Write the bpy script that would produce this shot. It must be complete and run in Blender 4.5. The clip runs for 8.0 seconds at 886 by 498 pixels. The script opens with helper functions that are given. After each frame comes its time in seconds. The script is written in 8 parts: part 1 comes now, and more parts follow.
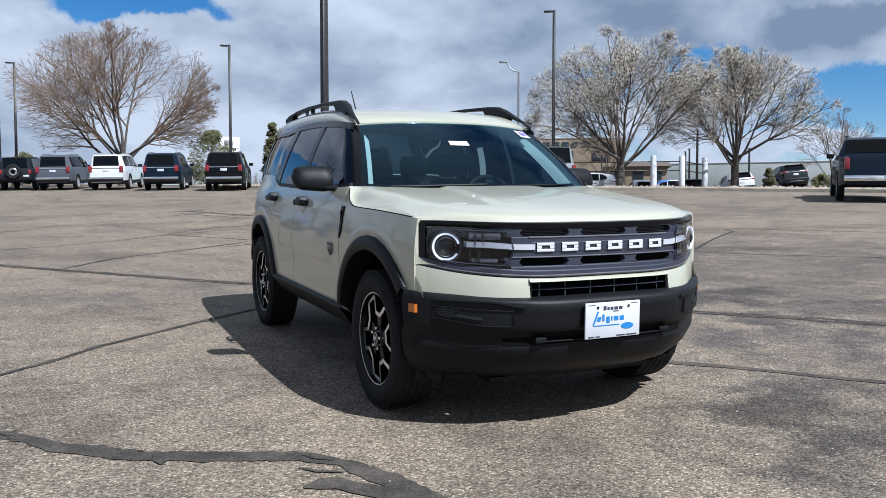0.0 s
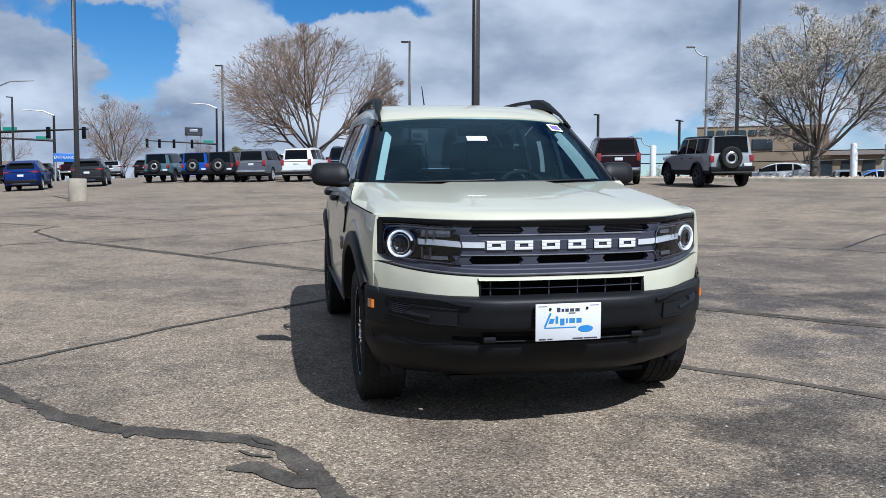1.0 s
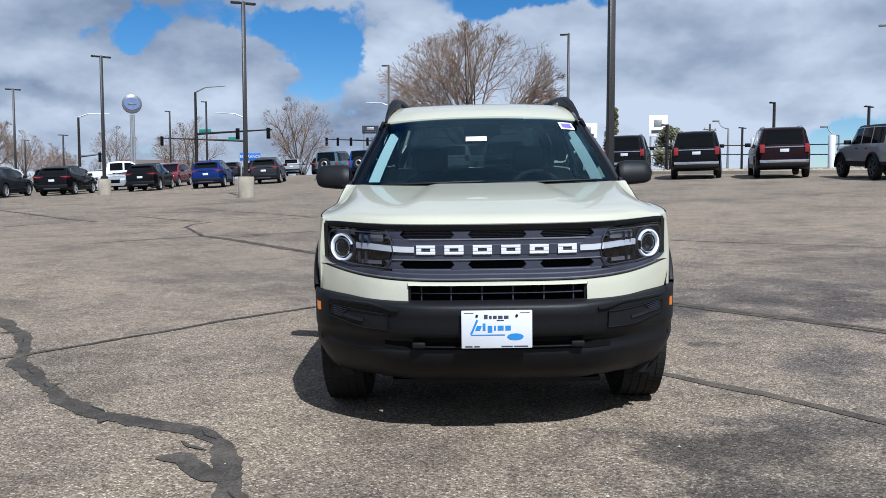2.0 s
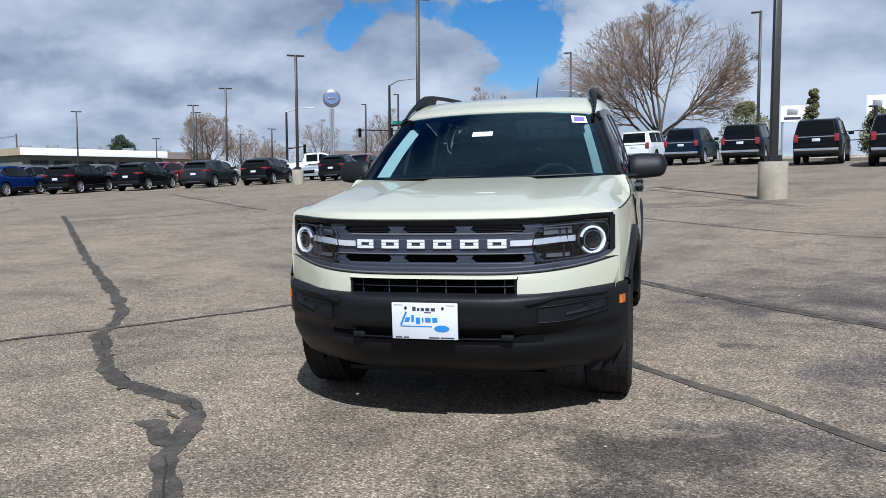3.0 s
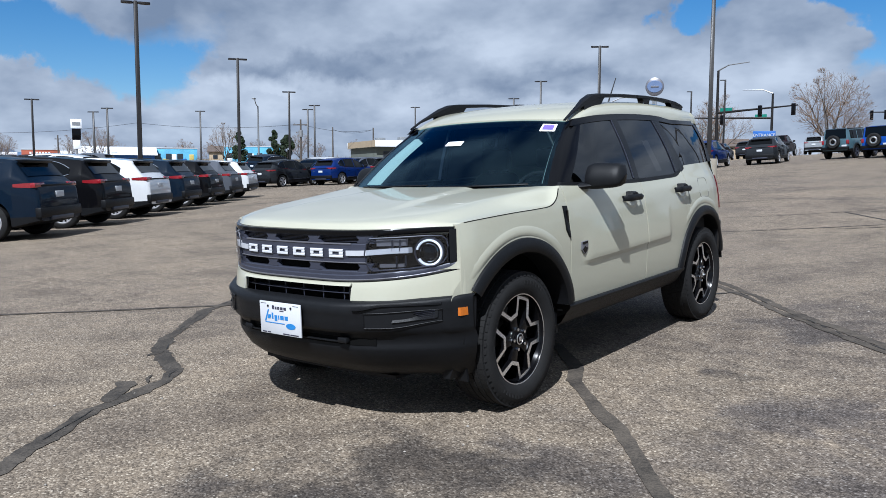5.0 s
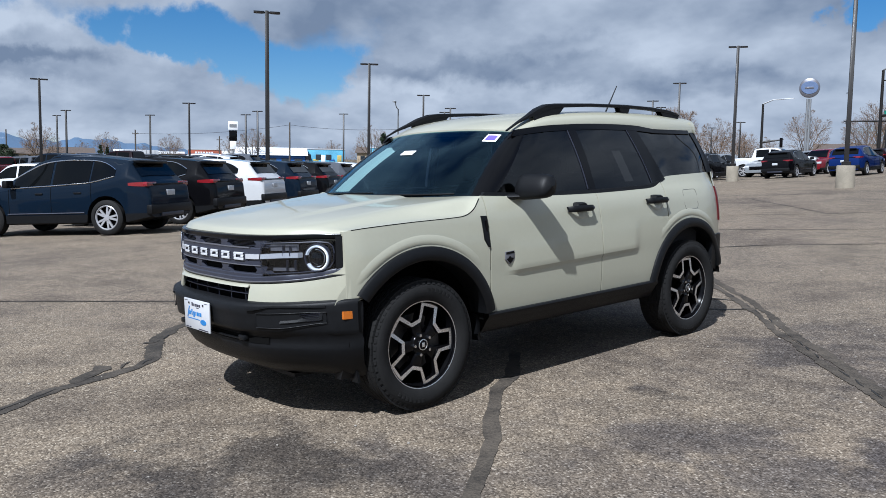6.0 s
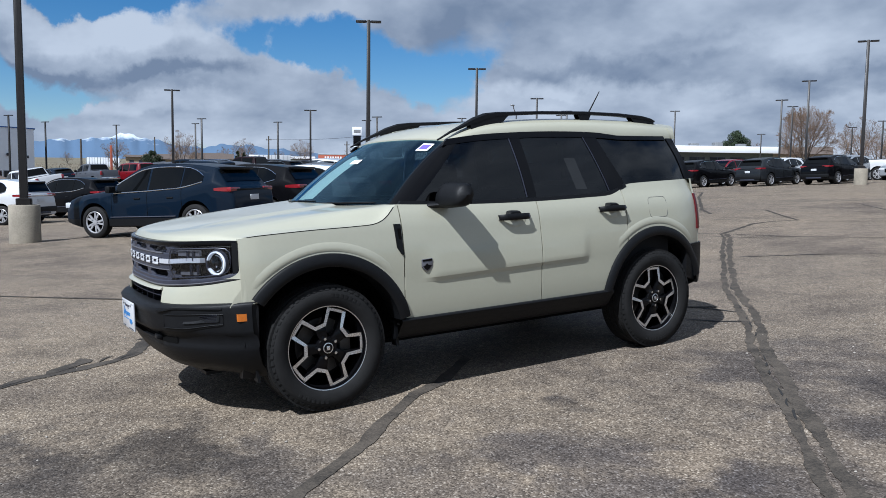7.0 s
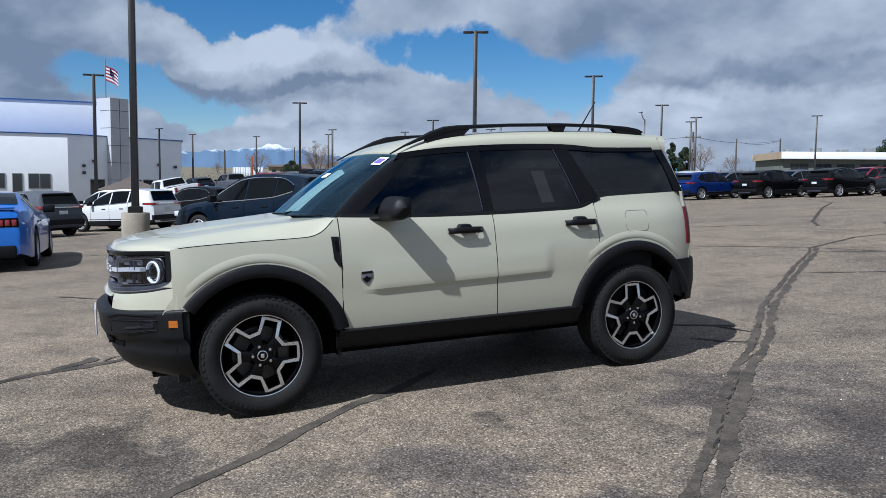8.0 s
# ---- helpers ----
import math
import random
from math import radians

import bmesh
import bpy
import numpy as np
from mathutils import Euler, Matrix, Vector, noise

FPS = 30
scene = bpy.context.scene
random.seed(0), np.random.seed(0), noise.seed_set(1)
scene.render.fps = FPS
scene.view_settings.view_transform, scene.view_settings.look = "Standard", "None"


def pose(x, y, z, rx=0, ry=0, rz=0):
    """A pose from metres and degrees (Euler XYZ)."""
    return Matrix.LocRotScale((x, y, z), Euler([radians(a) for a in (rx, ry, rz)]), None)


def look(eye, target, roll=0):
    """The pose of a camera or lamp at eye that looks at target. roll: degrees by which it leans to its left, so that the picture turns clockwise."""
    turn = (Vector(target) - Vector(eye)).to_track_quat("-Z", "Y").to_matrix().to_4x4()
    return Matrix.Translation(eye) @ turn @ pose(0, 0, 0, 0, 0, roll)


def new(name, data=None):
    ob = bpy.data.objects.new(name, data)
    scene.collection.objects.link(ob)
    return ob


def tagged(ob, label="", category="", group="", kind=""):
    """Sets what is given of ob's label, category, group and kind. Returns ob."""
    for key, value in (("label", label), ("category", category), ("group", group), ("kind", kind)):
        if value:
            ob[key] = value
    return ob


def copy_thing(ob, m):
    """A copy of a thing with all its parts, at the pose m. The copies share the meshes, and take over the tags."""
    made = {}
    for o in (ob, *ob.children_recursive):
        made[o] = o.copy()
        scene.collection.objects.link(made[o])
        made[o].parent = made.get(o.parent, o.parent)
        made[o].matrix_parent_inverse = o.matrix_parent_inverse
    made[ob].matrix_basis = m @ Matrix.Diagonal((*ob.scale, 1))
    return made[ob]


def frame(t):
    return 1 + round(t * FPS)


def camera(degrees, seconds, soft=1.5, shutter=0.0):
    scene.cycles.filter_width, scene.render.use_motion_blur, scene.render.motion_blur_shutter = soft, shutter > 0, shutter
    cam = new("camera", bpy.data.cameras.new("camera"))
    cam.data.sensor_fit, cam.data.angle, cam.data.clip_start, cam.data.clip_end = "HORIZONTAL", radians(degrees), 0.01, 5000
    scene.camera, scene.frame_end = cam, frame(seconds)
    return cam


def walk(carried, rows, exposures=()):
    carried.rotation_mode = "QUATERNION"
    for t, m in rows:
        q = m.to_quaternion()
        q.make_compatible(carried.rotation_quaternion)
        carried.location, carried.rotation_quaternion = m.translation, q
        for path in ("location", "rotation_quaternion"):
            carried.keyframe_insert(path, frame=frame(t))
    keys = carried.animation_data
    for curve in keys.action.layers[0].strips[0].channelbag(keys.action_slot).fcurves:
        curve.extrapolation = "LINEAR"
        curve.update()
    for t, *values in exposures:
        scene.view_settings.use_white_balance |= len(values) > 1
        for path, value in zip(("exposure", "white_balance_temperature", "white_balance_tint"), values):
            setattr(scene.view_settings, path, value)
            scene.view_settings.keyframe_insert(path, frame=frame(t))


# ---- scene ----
cam = camera(57.2, 8.0, soft=0.5)
PATH = [
    (0, (-2.347, -5.334, 1.217), (-1.503, -3.529, 1.041), 0.13),
    (0.5, (-1.859, -5.520, 1.241), (-1.218, -3.634, 1.056), 0.11),
    (1, (-1.295, -5.691, 1.246), (-0.898, -3.741, 1.048), -0.17),
    (1.5, (-0.768, -5.773, 1.268), (-0.571, -3.793, 1.063), -0.58),
    (3, (1.014, -5.762, 1.298), (0.509, -3.840, 1.072), -1.55),
    (3.5, (1.560, -5.637, 1.318), (0.856, -3.779, 1.087), -1.88),
    (4, (2.170, -5.468, 1.325), (1.238, -3.713, 1.091), -1.87),
    (4.5, (2.677, -5.240, 1.347), (1.604, -3.568, 1.118), -1.93),
    (4.7, (2.887, -5.13, 1.352), (1.75, -3.501, 1.122), -2.0),
    (5.8, (4.072, -4.332, 1.367), (2.625, -2.968, 1.152), -1.2),
    (6, (4.257, -4.158, 1.367), (2.766, -2.842, 1.154), -1.3),
    (6.5, (4.667, -3.73, 1.369), (3.083, -2.526, 1.164), -1.4),
    (7, (5.1, -3.217, 1.371), (3.42, -2.151, 1.174), -1.6),
    (7.5, (5.395, -2.741, 1.367), (3.636, -1.806, 1.185), -1.6),
    (8, (5.682, -2.183, 1.369), (3.847, -1.406, 1.202), -1.7),
]
# The lot rises gently towards the car's tail; the car is built upright and tilted with the slope.
UP = Vector((0.0141, 0.0379, 0.9992)).normalized()
SLOPE = UP.rotation_difference(Vector((0, 0, 1))).to_matrix().to_4x4()
walk(cam, [(t, SLOPE @ look(eye, target, roll)) for t, eye, target, roll in PATH],
     exposures=[(0.0, 0.75, 5690, 9.5), (0.6, 0.70, 5690, 9.5), (3.0, 0.68, 5690, 9.5), (4.5, 0.67, 5670, 9.5), (6.0, 0.52, 5700, 9.5), (8.0, 0.49, 5670, 9.5)])

# ---- light ----
SUN = Vector((0.31, -0.78, 1.0)).normalized()
elevation = math.asin(SUN.z)
world = bpy.data.worlds.new("sky")
scene.world = world
world.use_nodes = True
wn, wl = world.node_tree.nodes, world.node_tree.links
wn.clear()


def wnode(kind, **values):
    n = wn.new(kind)
    for k, v in values.items():
        n.inputs[k].default_value = v
    return n


w_out = wn.new("ShaderNodeOutputWorld")
w_bg = wnode("ShaderNodeBackground", Strength=0.0448)
sky = wn.new("ShaderNodeTexSky")
sky.sky_type = "NISHITA"
sky.sun_disc = False
sky.sun_elevation = elevation
sky.sun_rotation = math.atan2(SUN.x, SUN.y)
sky.altitude = 1400
sky.air_density = 1.0
sky.dust_density = 0.6
sky.ozone_density = 2.0
# Cloud layer: direction flattened onto a plane overhead, so that the clouds shrink towards the horizon.
w_co = wn.new("ShaderNodeTexCoord")
w_sep = wn.new("ShaderNodeSeparateXYZ")
wl.new(w_co.outputs["Generated"], w_sep.inputs[0])
w_zc = wn.new("ShaderNodeMath")
w_zc.operation = "ADD"
w_zc.inputs[1].default_value = 0.40
wl.new(w_sep.outputs["Z"], w_zc.inputs[0])
w_comb = wn.new("ShaderNodeCombineXYZ")
for axis in ("X", "Y"):
    d = wn.new("ShaderNodeMath")
    d.operation = "DIVIDE"
    wl.new(w_sep.outputs[axis], d.inputs[0])
    wl.new(w_zc.outputs[0], d.inputs[1])
    wl.new(d.outputs[0], w_comb.inputs[axis])
w_comb.inputs["Z"].default_value = 3.7
w_n1 = wnode("ShaderNodeTexNoise", Scale=0.85, Detail=12.0, Roughness=0.55, Distortion=0.12)
w_lit = wnode("ShaderNodeTexNoise", Scale=0.85, Detail=6.0, Roughness=0.55, Distortion=0.12)
w_n2 = wnode("ShaderNodeTexNoise", Scale=0.42, Detail=4.0, Roughness=0.5)
for n in (w_n1, w_n2):
    wl.new(w_comb.outputs[0], n.inputs["Vector"])
# the same clouds a little nearer to the sun: where they are thinner, the near side is lit
w_shift = wn.new("ShaderNodeVectorMath")
w_shift.operation = "ADD"
w_shift.inputs[1].default_value = (0.035, -0.09, 0.03)
wl.new(w_comb.outputs[0], w_shift.inputs[0])
wl.new(w_shift.outputs[0], w_lit.inputs["Vector"])


def wmath(operation, a, b, c=0.0):
    n = wn.new("ShaderNodeMath")
    n.operation = operation
    for socket, value in zip(n.inputs, (a, b, c)):
        if isinstance(value, float):
            socket.default_value = value
        else:
            wl.new(value, socket)
    return n.outputs[0]


# more cover in some quarters of the sky than in others
w_dense = wmath("MULTIPLY_ADD", w_n2.outputs["Fac"], 0.45, w_n1.outputs["Fac"])
# banks of cloud (+) and openings of blue (-) by bearing and height in degrees, with ragged outlines
w_wisp = wnode("ShaderNodeTexNoise", Scale=7.0, Detail=10.0, Roughness=0.60)
wl.new(w_co.outputs["Generated"], w_wisp.inputs["Vector"])
w_tint = wn.new("ShaderNodeSeparateColor")
wl.new(w_wisp.outputs["Color"], w_tint.inputs[0])
w_turn = wn.new("ShaderNodeVectorRotate")
w_turn.rotation_type = "Z_AXIS"
w_turn.inputs["Angle"].default_value = radians(-110)
wl.new(w_co.outputs["Generated"], w_turn.inputs["Vector"])
w_level = wn.new("ShaderNodeSeparateXYZ")
wl.new(w_turn.outputs[0], w_level.inputs[0])
w_az = wmath("MULTIPLY_ADD", wmath("ARCTAN2", w_level.outputs["Y"], w_level.outputs["X"]), math.degrees(1.0), 110.0)
w_el = wmath("MULTIPLY", wmath("ARCSINE", w_level.outputs["Z"], 0.0), math.degrees(1.0))
w_az = wmath("ADD", w_az, wmath("MULTIPLY_ADD", w_tint.outputs[0], 15.0, -7.5))
w_el = wmath("ADD", w_el, wmath("MULTIPLY_ADD", w_tint.outputs[1], 7.0, -3.5))
w_at = wn.new("ShaderNodeCombineXYZ")
wl.new(w_az, w_at.inputs["X"])
wl.new(w_el, w_at.inputs["Y"])


def banks(total, rows):
    """Adds rounded banks (bearing, height, half width, half height, weight) to a field of the sky."""
    for bearing, up, wide, high, weight in rows:
        near = wn.new("ShaderNodeVectorMath")
        near.operation = "MULTIPLY_ADD"
        near.inputs[1].default_value = (1 / wide, 1 / high, 0)
        near.inputs[2].default_value = (-bearing / wide, -up / high, 0)
        wl.new(w_at.outputs[0], near.inputs[0])
        gone = wn.new("ShaderNodeVectorMath")
        gone.operation = "LENGTH"
        wl.new(near.outputs[0], gone.inputs[0])
        soft = wn.new("ShaderNodeMapRange")
        soft.interpolation_type = "SMOOTHSTEP"
        soft.inputs["From Min"].default_value, soft.inputs["From Max"].default_value = 1.35, 0.35
        wl.new(gone.outputs["Value"], soft.inputs["Value"])
        total = wmath("MULTIPLY_ADD", soft.outputs[0], weight, total)
    return total


w_open = banks(w_dense, ((179, 6.2, 6, 1.9, -0.22), (171, 11.9, 9, 1.4, -0.20), (174.5, 4.6, 3, 1.0, -0.18), (155, 8.6, 7.5, 2.2, -0.26), (148, 7.0, 4.5, 1.8, -0.16), (144, 9.5, 4, 2.4, -0.10), (146, 5.0, 3, 1.6, -0.10),
                         (111, 10.9, 3, 1.6, -0.22), (98.5, 9.6, 5.5, 3.0, -0.28), (104, 11.8, 7, 1.2, -0.20), (101, 6.6, 4, 1.3, -0.14), (47.5, 9.6, 3, 0.9, -0.14), (38.5, 7.2, 4, 2.2, -0.24), (63, 3.2, 4, 0.9, -0.10), (54, 8.6, 3, 1.2, -0.10), (112, 3.4, 4, 0.7, -0.08), (86, 12.8, 6, 1.2, -0.20), (128, 38, 28, 13, -0.30)))
w_banked = banks(w_open, ((171.5, 8.2, 8, 2.3, 0.22), (168, 4.0, 5, 0.9, 0.20), (182, 10.0, 5, 1.8, 0.16), (160, 4.8, 9, 2.4, 0.20), (157, 12.0, 7, 1.2, 0.22), (107, 8.7, 5.5, 0.9, 0.20), (92.2, 9.6, 2.6, 2.0, 0.24), (98, 3.2, 10, 1.8, 0.16), (130, 8.0, 13, 5.0, 0.16), (117, 5.0, 8, 4.0, 0.12), (74, 8.0, 15, 6.0, 0.16), (44, 4.0, 7, 1.2, 0.14), (160, 2.0, 30, 1.5, 0.16)))
# grey undersides (+) and sunlit flanks (-)
w_dark = banks(0.0, ((133, 7.2, 14, 1.1, 0.20), (120, 6.2, 9, 1.0, 0.14), (130, 8.6, 6, 0.9, 0.10), (174, 6.2, 5, 0.7, 0.20), (166, 6.6, 4, 0.7, 0.20), (141, 11.0, 10, 1.6, 0.06), (40, 11.6, 5, 1.2, 0.26), (70, 11.0, 10, 1.4, 0.10), (128, 3.0, 16, 1.6, 0.08), (160, 4.5, 20, 3.2, 0.17), (167, 8.0, 12, 4.0, 0.07),
                     (139.5, 6.4, 4, 0.7, -0.16), (171, 9.4, 8, 1.5, -0.26), (168, 4.2, 6, 1.0, -0.20), (106, 6.0, 7, 3.0, -0.10), (93, 9.5, 3, 2.0, -0.14), (84, 5.0, 12, 3.0, -0.06)))
w_cover = wn.new("ShaderNodeMapRange")
w_cover.interpolation_type = "SMOOTHSTEP"
w_cover.inputs["From Min"].default_value = 0.57
w_cover.inputs["From Max"].default_value = 0.68
wl.new(w_banked, w_cover.inputs["Value"])
w_side = wmath("SUBTRACT", w_n1.outputs["Fac"], w_lit.outputs["Fac"])
w_thick = wmath("MULTIPLY_ADD", w_dense, -0.95, 1.27)
w_n3 = wnode("ShaderNodeTexNoise", Scale=2.6, Detail=9.0, Roughness=0.58, Distortion=0.3)
wl.new(w_comb.outputs[0], w_n3.inputs["Vector"])
w_body = wmath("MULTIPLY_ADD", w_n3.outputs["Fac"], 0.48, wmath("SUBTRACT", w_thick, 0.265))
# towards the horizon the clouds show their lit sides rather than their bases
w_low = wn.new("ShaderNodeMapRange")
w_low.inputs["From Min"].default_value, w_low.inputs["From Max"].default_value = 0.03, 0.20
w_low.inputs["To Min"].default_value, w_low.inputs["To Max"].default_value = 0.05, 0.0
wl.new(w_sep.outputs["Z"], w_low.inputs["Value"])
w_shade = wmath("SUBTRACT", wmath("ADD", wmath("MULTIPLY_ADD", w_side, 2.9, w_body), w_low.outputs[0]), w_dark)
w_ramp = wn.new("ShaderNodeValToRGB")
w_ramp.color_ramp.elements[0].position = 0.30
w_ramp.color_ramp.elements[0].color = (3.1, 3.85, 5.1, 1)
w_ramp.color_ramp.elements[1].position = 0.74
w_ramp.color_ramp.elements[1].color = (8.9, 9.55, 10.4, 1)
wl.new(w_shade, w_ramp.inputs["Fac"])
w_blue = wnode("ShaderNodeHueSaturation", Saturation=1.38, Value=1.35)
wl.new(sky.outputs[0], w_blue.inputs["Color"])
w_mix = wn.new("ShaderNodeMix")
w_mix.data_type = "RGBA"
wl.new(w_cover.outputs[0], w_mix.inputs[0])
wl.new(w_blue.outputs[0], w_mix.inputs[6])
wl.new(w_ramp.outputs[0], w_mix.inputs[7])
wl.new(w_mix.outputs[2], w_bg.inputs["Color"])
wl.new(w_bg.outputs[0], w_out.inputs["Surface"])

sun_data = bpy.data.lights.new("sun", "SUN")
sun_data.energy = 5.0
sun_data.angle = radians(0.53)
sun_data.color = (1.0, 0.975, 0.935)
sun = new("sun", sun_data)
sun.matrix_world = look(tuple(SUN * 60), (0, 0, 0))
scene.view_settings.exposure = 0.0

# ---- materials ----
def material(name, color, rough=0.5, metal=0.0, var=0.12, scale=6.0, bump=0.0, bump_scale=60.0, coat=0.0, spec=0.5, grime=0.0, emit=0.0, island=0.0):
    """A principled surface with colour variation at two scales and a fine relief."""
    m = bpy.data.materials.new(name)
    m.use_nodes = True
    nodes, links = m.node_tree.nodes, m.node_tree.links
    p = nodes["Principled BSDF"]
    p.inputs["Roughness"].default_value = rough
    p.inputs["Metallic"].default_value = metal
    p.inputs["Coat Weight"].default_value = coat
    p.inputs["Coat Roughness"].default_value = 0.04
    p.inputs["Specular IOR Level"].default_value = spec
    co = nodes.new("ShaderNodeTexCoord")
    big = nodes.new("ShaderNodeTexNoise")
    big.inputs["Scale"].default_value = scale
    big.inputs["Detail"].default_value = 5
    small = nodes.new("ShaderNodeTexNoise")
    small.inputs["Scale"].default_value = scale * 14
    small.inputs["Detail"].default_value = 3
    links.new(co.outputs["Object"], big.inputs["Vector"])
    links.new(co.outputs["Object"], small.inputs["Vector"])
    add = nodes.new("ShaderNodeMix")
    add.data_type = "FLOAT"
    add.inputs[0].default_value = 0.4
    links.new(big.outputs["Fac"], add.inputs[2])
    links.new(small.outputs["Fac"], add.inputs[3])
    rng = nodes.new("ShaderNodeMapRange")
    rng.inputs["From Min"].default_value = 0.3
    rng.inputs["From Max"].default_value = 0.7
    rng.inputs["To Min"].default_value = 1 - var
    rng.inputs["To Max"].default_value = 1 + var
    links.new(add.outputs[0], rng.inputs["Value"])
    mul = nodes.new("ShaderNodeMix")
    mul.data_type = "RGBA"
    mul.blend_type = "MULTIPLY"
    mul.inputs[0].default_value = 1.0
    mul.inputs[6].default_value = (*color, 1)
    links.new(rng.outputs[0], mul.inputs[7])
    last = mul.outputs[2]
    if island:
        info = nodes.new("ShaderNodeNewGeometry")
        r2 = nodes.new("ShaderNodeMapRange")
        r2.inputs["To Min"].default_value = 1 - island
        r2.inputs["To Max"].default_value = 1 + island
        links.new(info.outputs["Random Per Island"], r2.inputs["Value"])
        m2 = nodes.new("ShaderNodeMix")
        m2.data_type = "RGBA"
        m2.blend_type = "MULTIPLY"
        m2.inputs[0].default_value = 1.0
        links.new(last, m2.inputs[6])
        links.new(r2.outputs[0], m2.inputs[7])
        last = m2.outputs[2]
    links.new(last, p.inputs["Base Color"])
    if grime:
        r3 = nodes.new("ShaderNodeMapRange")
        r3.inputs["From Min"].default_value = 0.35
        r3.inputs["From Max"].default_value = 0.65
        r3.inputs["To Min"].default_value = max(0.0, rough - grime)
        r3.inputs["To Max"].default_value = min(1.0, rough + grime)
        links.new(small.outputs["Fac"], r3.inputs["Value"])
        links.new(r3.outputs[0], p.inputs["Roughness"])
    if bump:
        rel = nodes.new("ShaderNodeTexNoise")
        rel.inputs["Scale"].default_value = bump_scale
        rel.inputs["Detail"].default_value = 4
        links.new(co.outputs["Object"], rel.inputs["Vector"])
        b = nodes.new("ShaderNodeBump")
        b.inputs["Strength"].default_value = bump
        b.inputs["Distance"].default_value = 0.01
        links.new(rel.outputs["Fac"], b.inputs["Height"])
        links.new(b.outputs[0], p.inputs["Normal"])
    if emit:
        p.inputs["Emission Color"].default_value = (*color, 1)
        p.inputs["Emission Strength"].default_value = emit
    return m


def glass_material(name, tint, gloss=1.45, rough=0.0, sheen=(1, 1, 1)):
    """A thin pane: light passes tinted, and a Fresnel gloss lies over it."""
    m = bpy.data.materials.new(name)
    m.use_nodes = True
    nodes, links = m.node_tree.nodes, m.node_tree.links
    nodes.clear()
    out = nodes.new("ShaderNodeOutputMaterial")
    tr = nodes.new("ShaderNodeBsdfTransparent")
    tr.inputs["Color"].default_value = (*tint, 1)
    gl = nodes.new("ShaderNodeBsdfGlossy")
    gl.inputs["Roughness"].default_value = rough
    gl.inputs["Color"].default_value = (*sheen, 1)
    fr = nodes.new("ShaderNodeFresnel")
    fr.inputs["IOR"].default_value = gloss
    mix = nodes.new("ShaderNodeMixShader")
    links.new(fr.outputs[0], mix.inputs[0])
    links.new(tr.outputs[0], mix.inputs[1])
    links.new(gl.outputs[0], mix.inputs[2])
    links.new(mix.outputs[0], out.inputs["Surface"])
    return m


CREAM = (0.357, 0.349, 0.271)
M_paint = material("cream_paint", CREAM, 0.34, 0, 0.025, 3, coat=0.75, spec=0.5)
M_trim = material("moulded_black_plastic", (0.0056, 0.0060, 0.0070), 0.48, 0, 0.2, 30, bump=0.10, bump_scale=900, spec=0.18, grime=0.08)
M_gloss = material("gloss_black", (0.003, 0.003, 0.0036), 0.16, 0, 0.1, 10, spec=0.17)
M_gun = material("gunmetal_trim", (0.033, 0.036, 0.053), 0.40, 0.2, 0.12, 20, grime=0.06)
M_lip = material("satin_metal_trim", (0.163, 0.163, 0.184), 0.34, 0.5, 0.1, 20, grime=0.05)
M_white = material("white_enamel", (0.50, 0.51, 0.53), 0.3, 0, 0.03, 20, coat=0.4)
# Near-black: the shade of gaps and hollows is put into the colour.
M_void = material("cavity_shade_black", (0.0025, 0.0025, 0.0025), 0.9, 0, 0.2, 10, spec=0.1)
M_tyre = material("tyre_rubber", (0.0150, 0.0148, 0.0148), 0.75, 0, 0.25, 12, bump=0.2, bump_scale=250, spec=0.13, grime=0.1)
M_alloy = material("machined_alloy", (0.74, 0.74, 0.75), 0.28, 0.95, 0.08, 40, grime=0.08)
M_rotor = material("brake_steel", (0.061, 0.057, 0.054), 0.45, 0.7, 0.2, 30)
M_side_glass = glass_material("privacy_glass", (0.065, 0.068, 0.071), 1.48)
M_screen = glass_material("windscreen_glass", (0.36, 0.56, 0.62), 1.52, sheen=(0.45, 0.74, 0.92))
M_clear = glass_material("clear_lens", (0.72, 0.76, 0.82), 1.45)
M_amber = material("amber_lens", (0.40, 0.105, 0.006), 0.25, 0, 0.12, 60, coat=0.7)
M_red = material("red_lens", (0.20, 0.010, 0.015), 0.2, 0, 0.15, 40, coat=0.8)
M_tail = material("dark_red_lens", (0.075, 0.004, 0.006), 0.3, 0, 0.2, 40, coat=0.2, spec=0.2)
M_drl = material("daytime_light_ring", (0.60, 0.62, 0.65), 0.3, 0, 0.0, 5, emit=0.22)
M_blade = material("satin_silver_blade", (0.46, 0.47, 0.50), 0.3, 0.15, 0.06, 30)
M_chrome = material("bright_chrome", (0.75, 0.76, 0.78), 0.1, 1.0, 0.04, 20)
M_cabin = material("charcoal_cabin", (0.007, 0.0075, 0.0085), 0.7, 0, 0.2, 25, bump=0.1, bump_scale=300, spec=0.2)
M_pale = material("pale_pillar_trim", (0.50, 0.54, 0.51), 0.7, 0, 0.06, 20)
M_paper = material("paper", (0.8, 0.8, 0.8), 0.7, 0, 0.04, 40)
M_blue_ink = material("blue_print", (0.02, 0.16, 0.42), 0.5, 0, 0.1, 40)
M_dark_ink = material("dark_print", (0.03, 0.03, 0.05), 0.5, 0, 0.1, 40)
M_violet = material("violet_print", (0.13, 0.09, 0.42), 0.5, 0, 0.15, 60)
M_pole = material("dark_bronze_paint", (0.013, 0.0115, 0.011), 0.45, 0.1, 0.25, 3, spec=0.3, grime=0.1)
M_conc = material("cast_concrete", (0.231, 0.204, 0.159), 0.9, 0, 0.3, 2.5, bump=0.5, bump_scale=60)
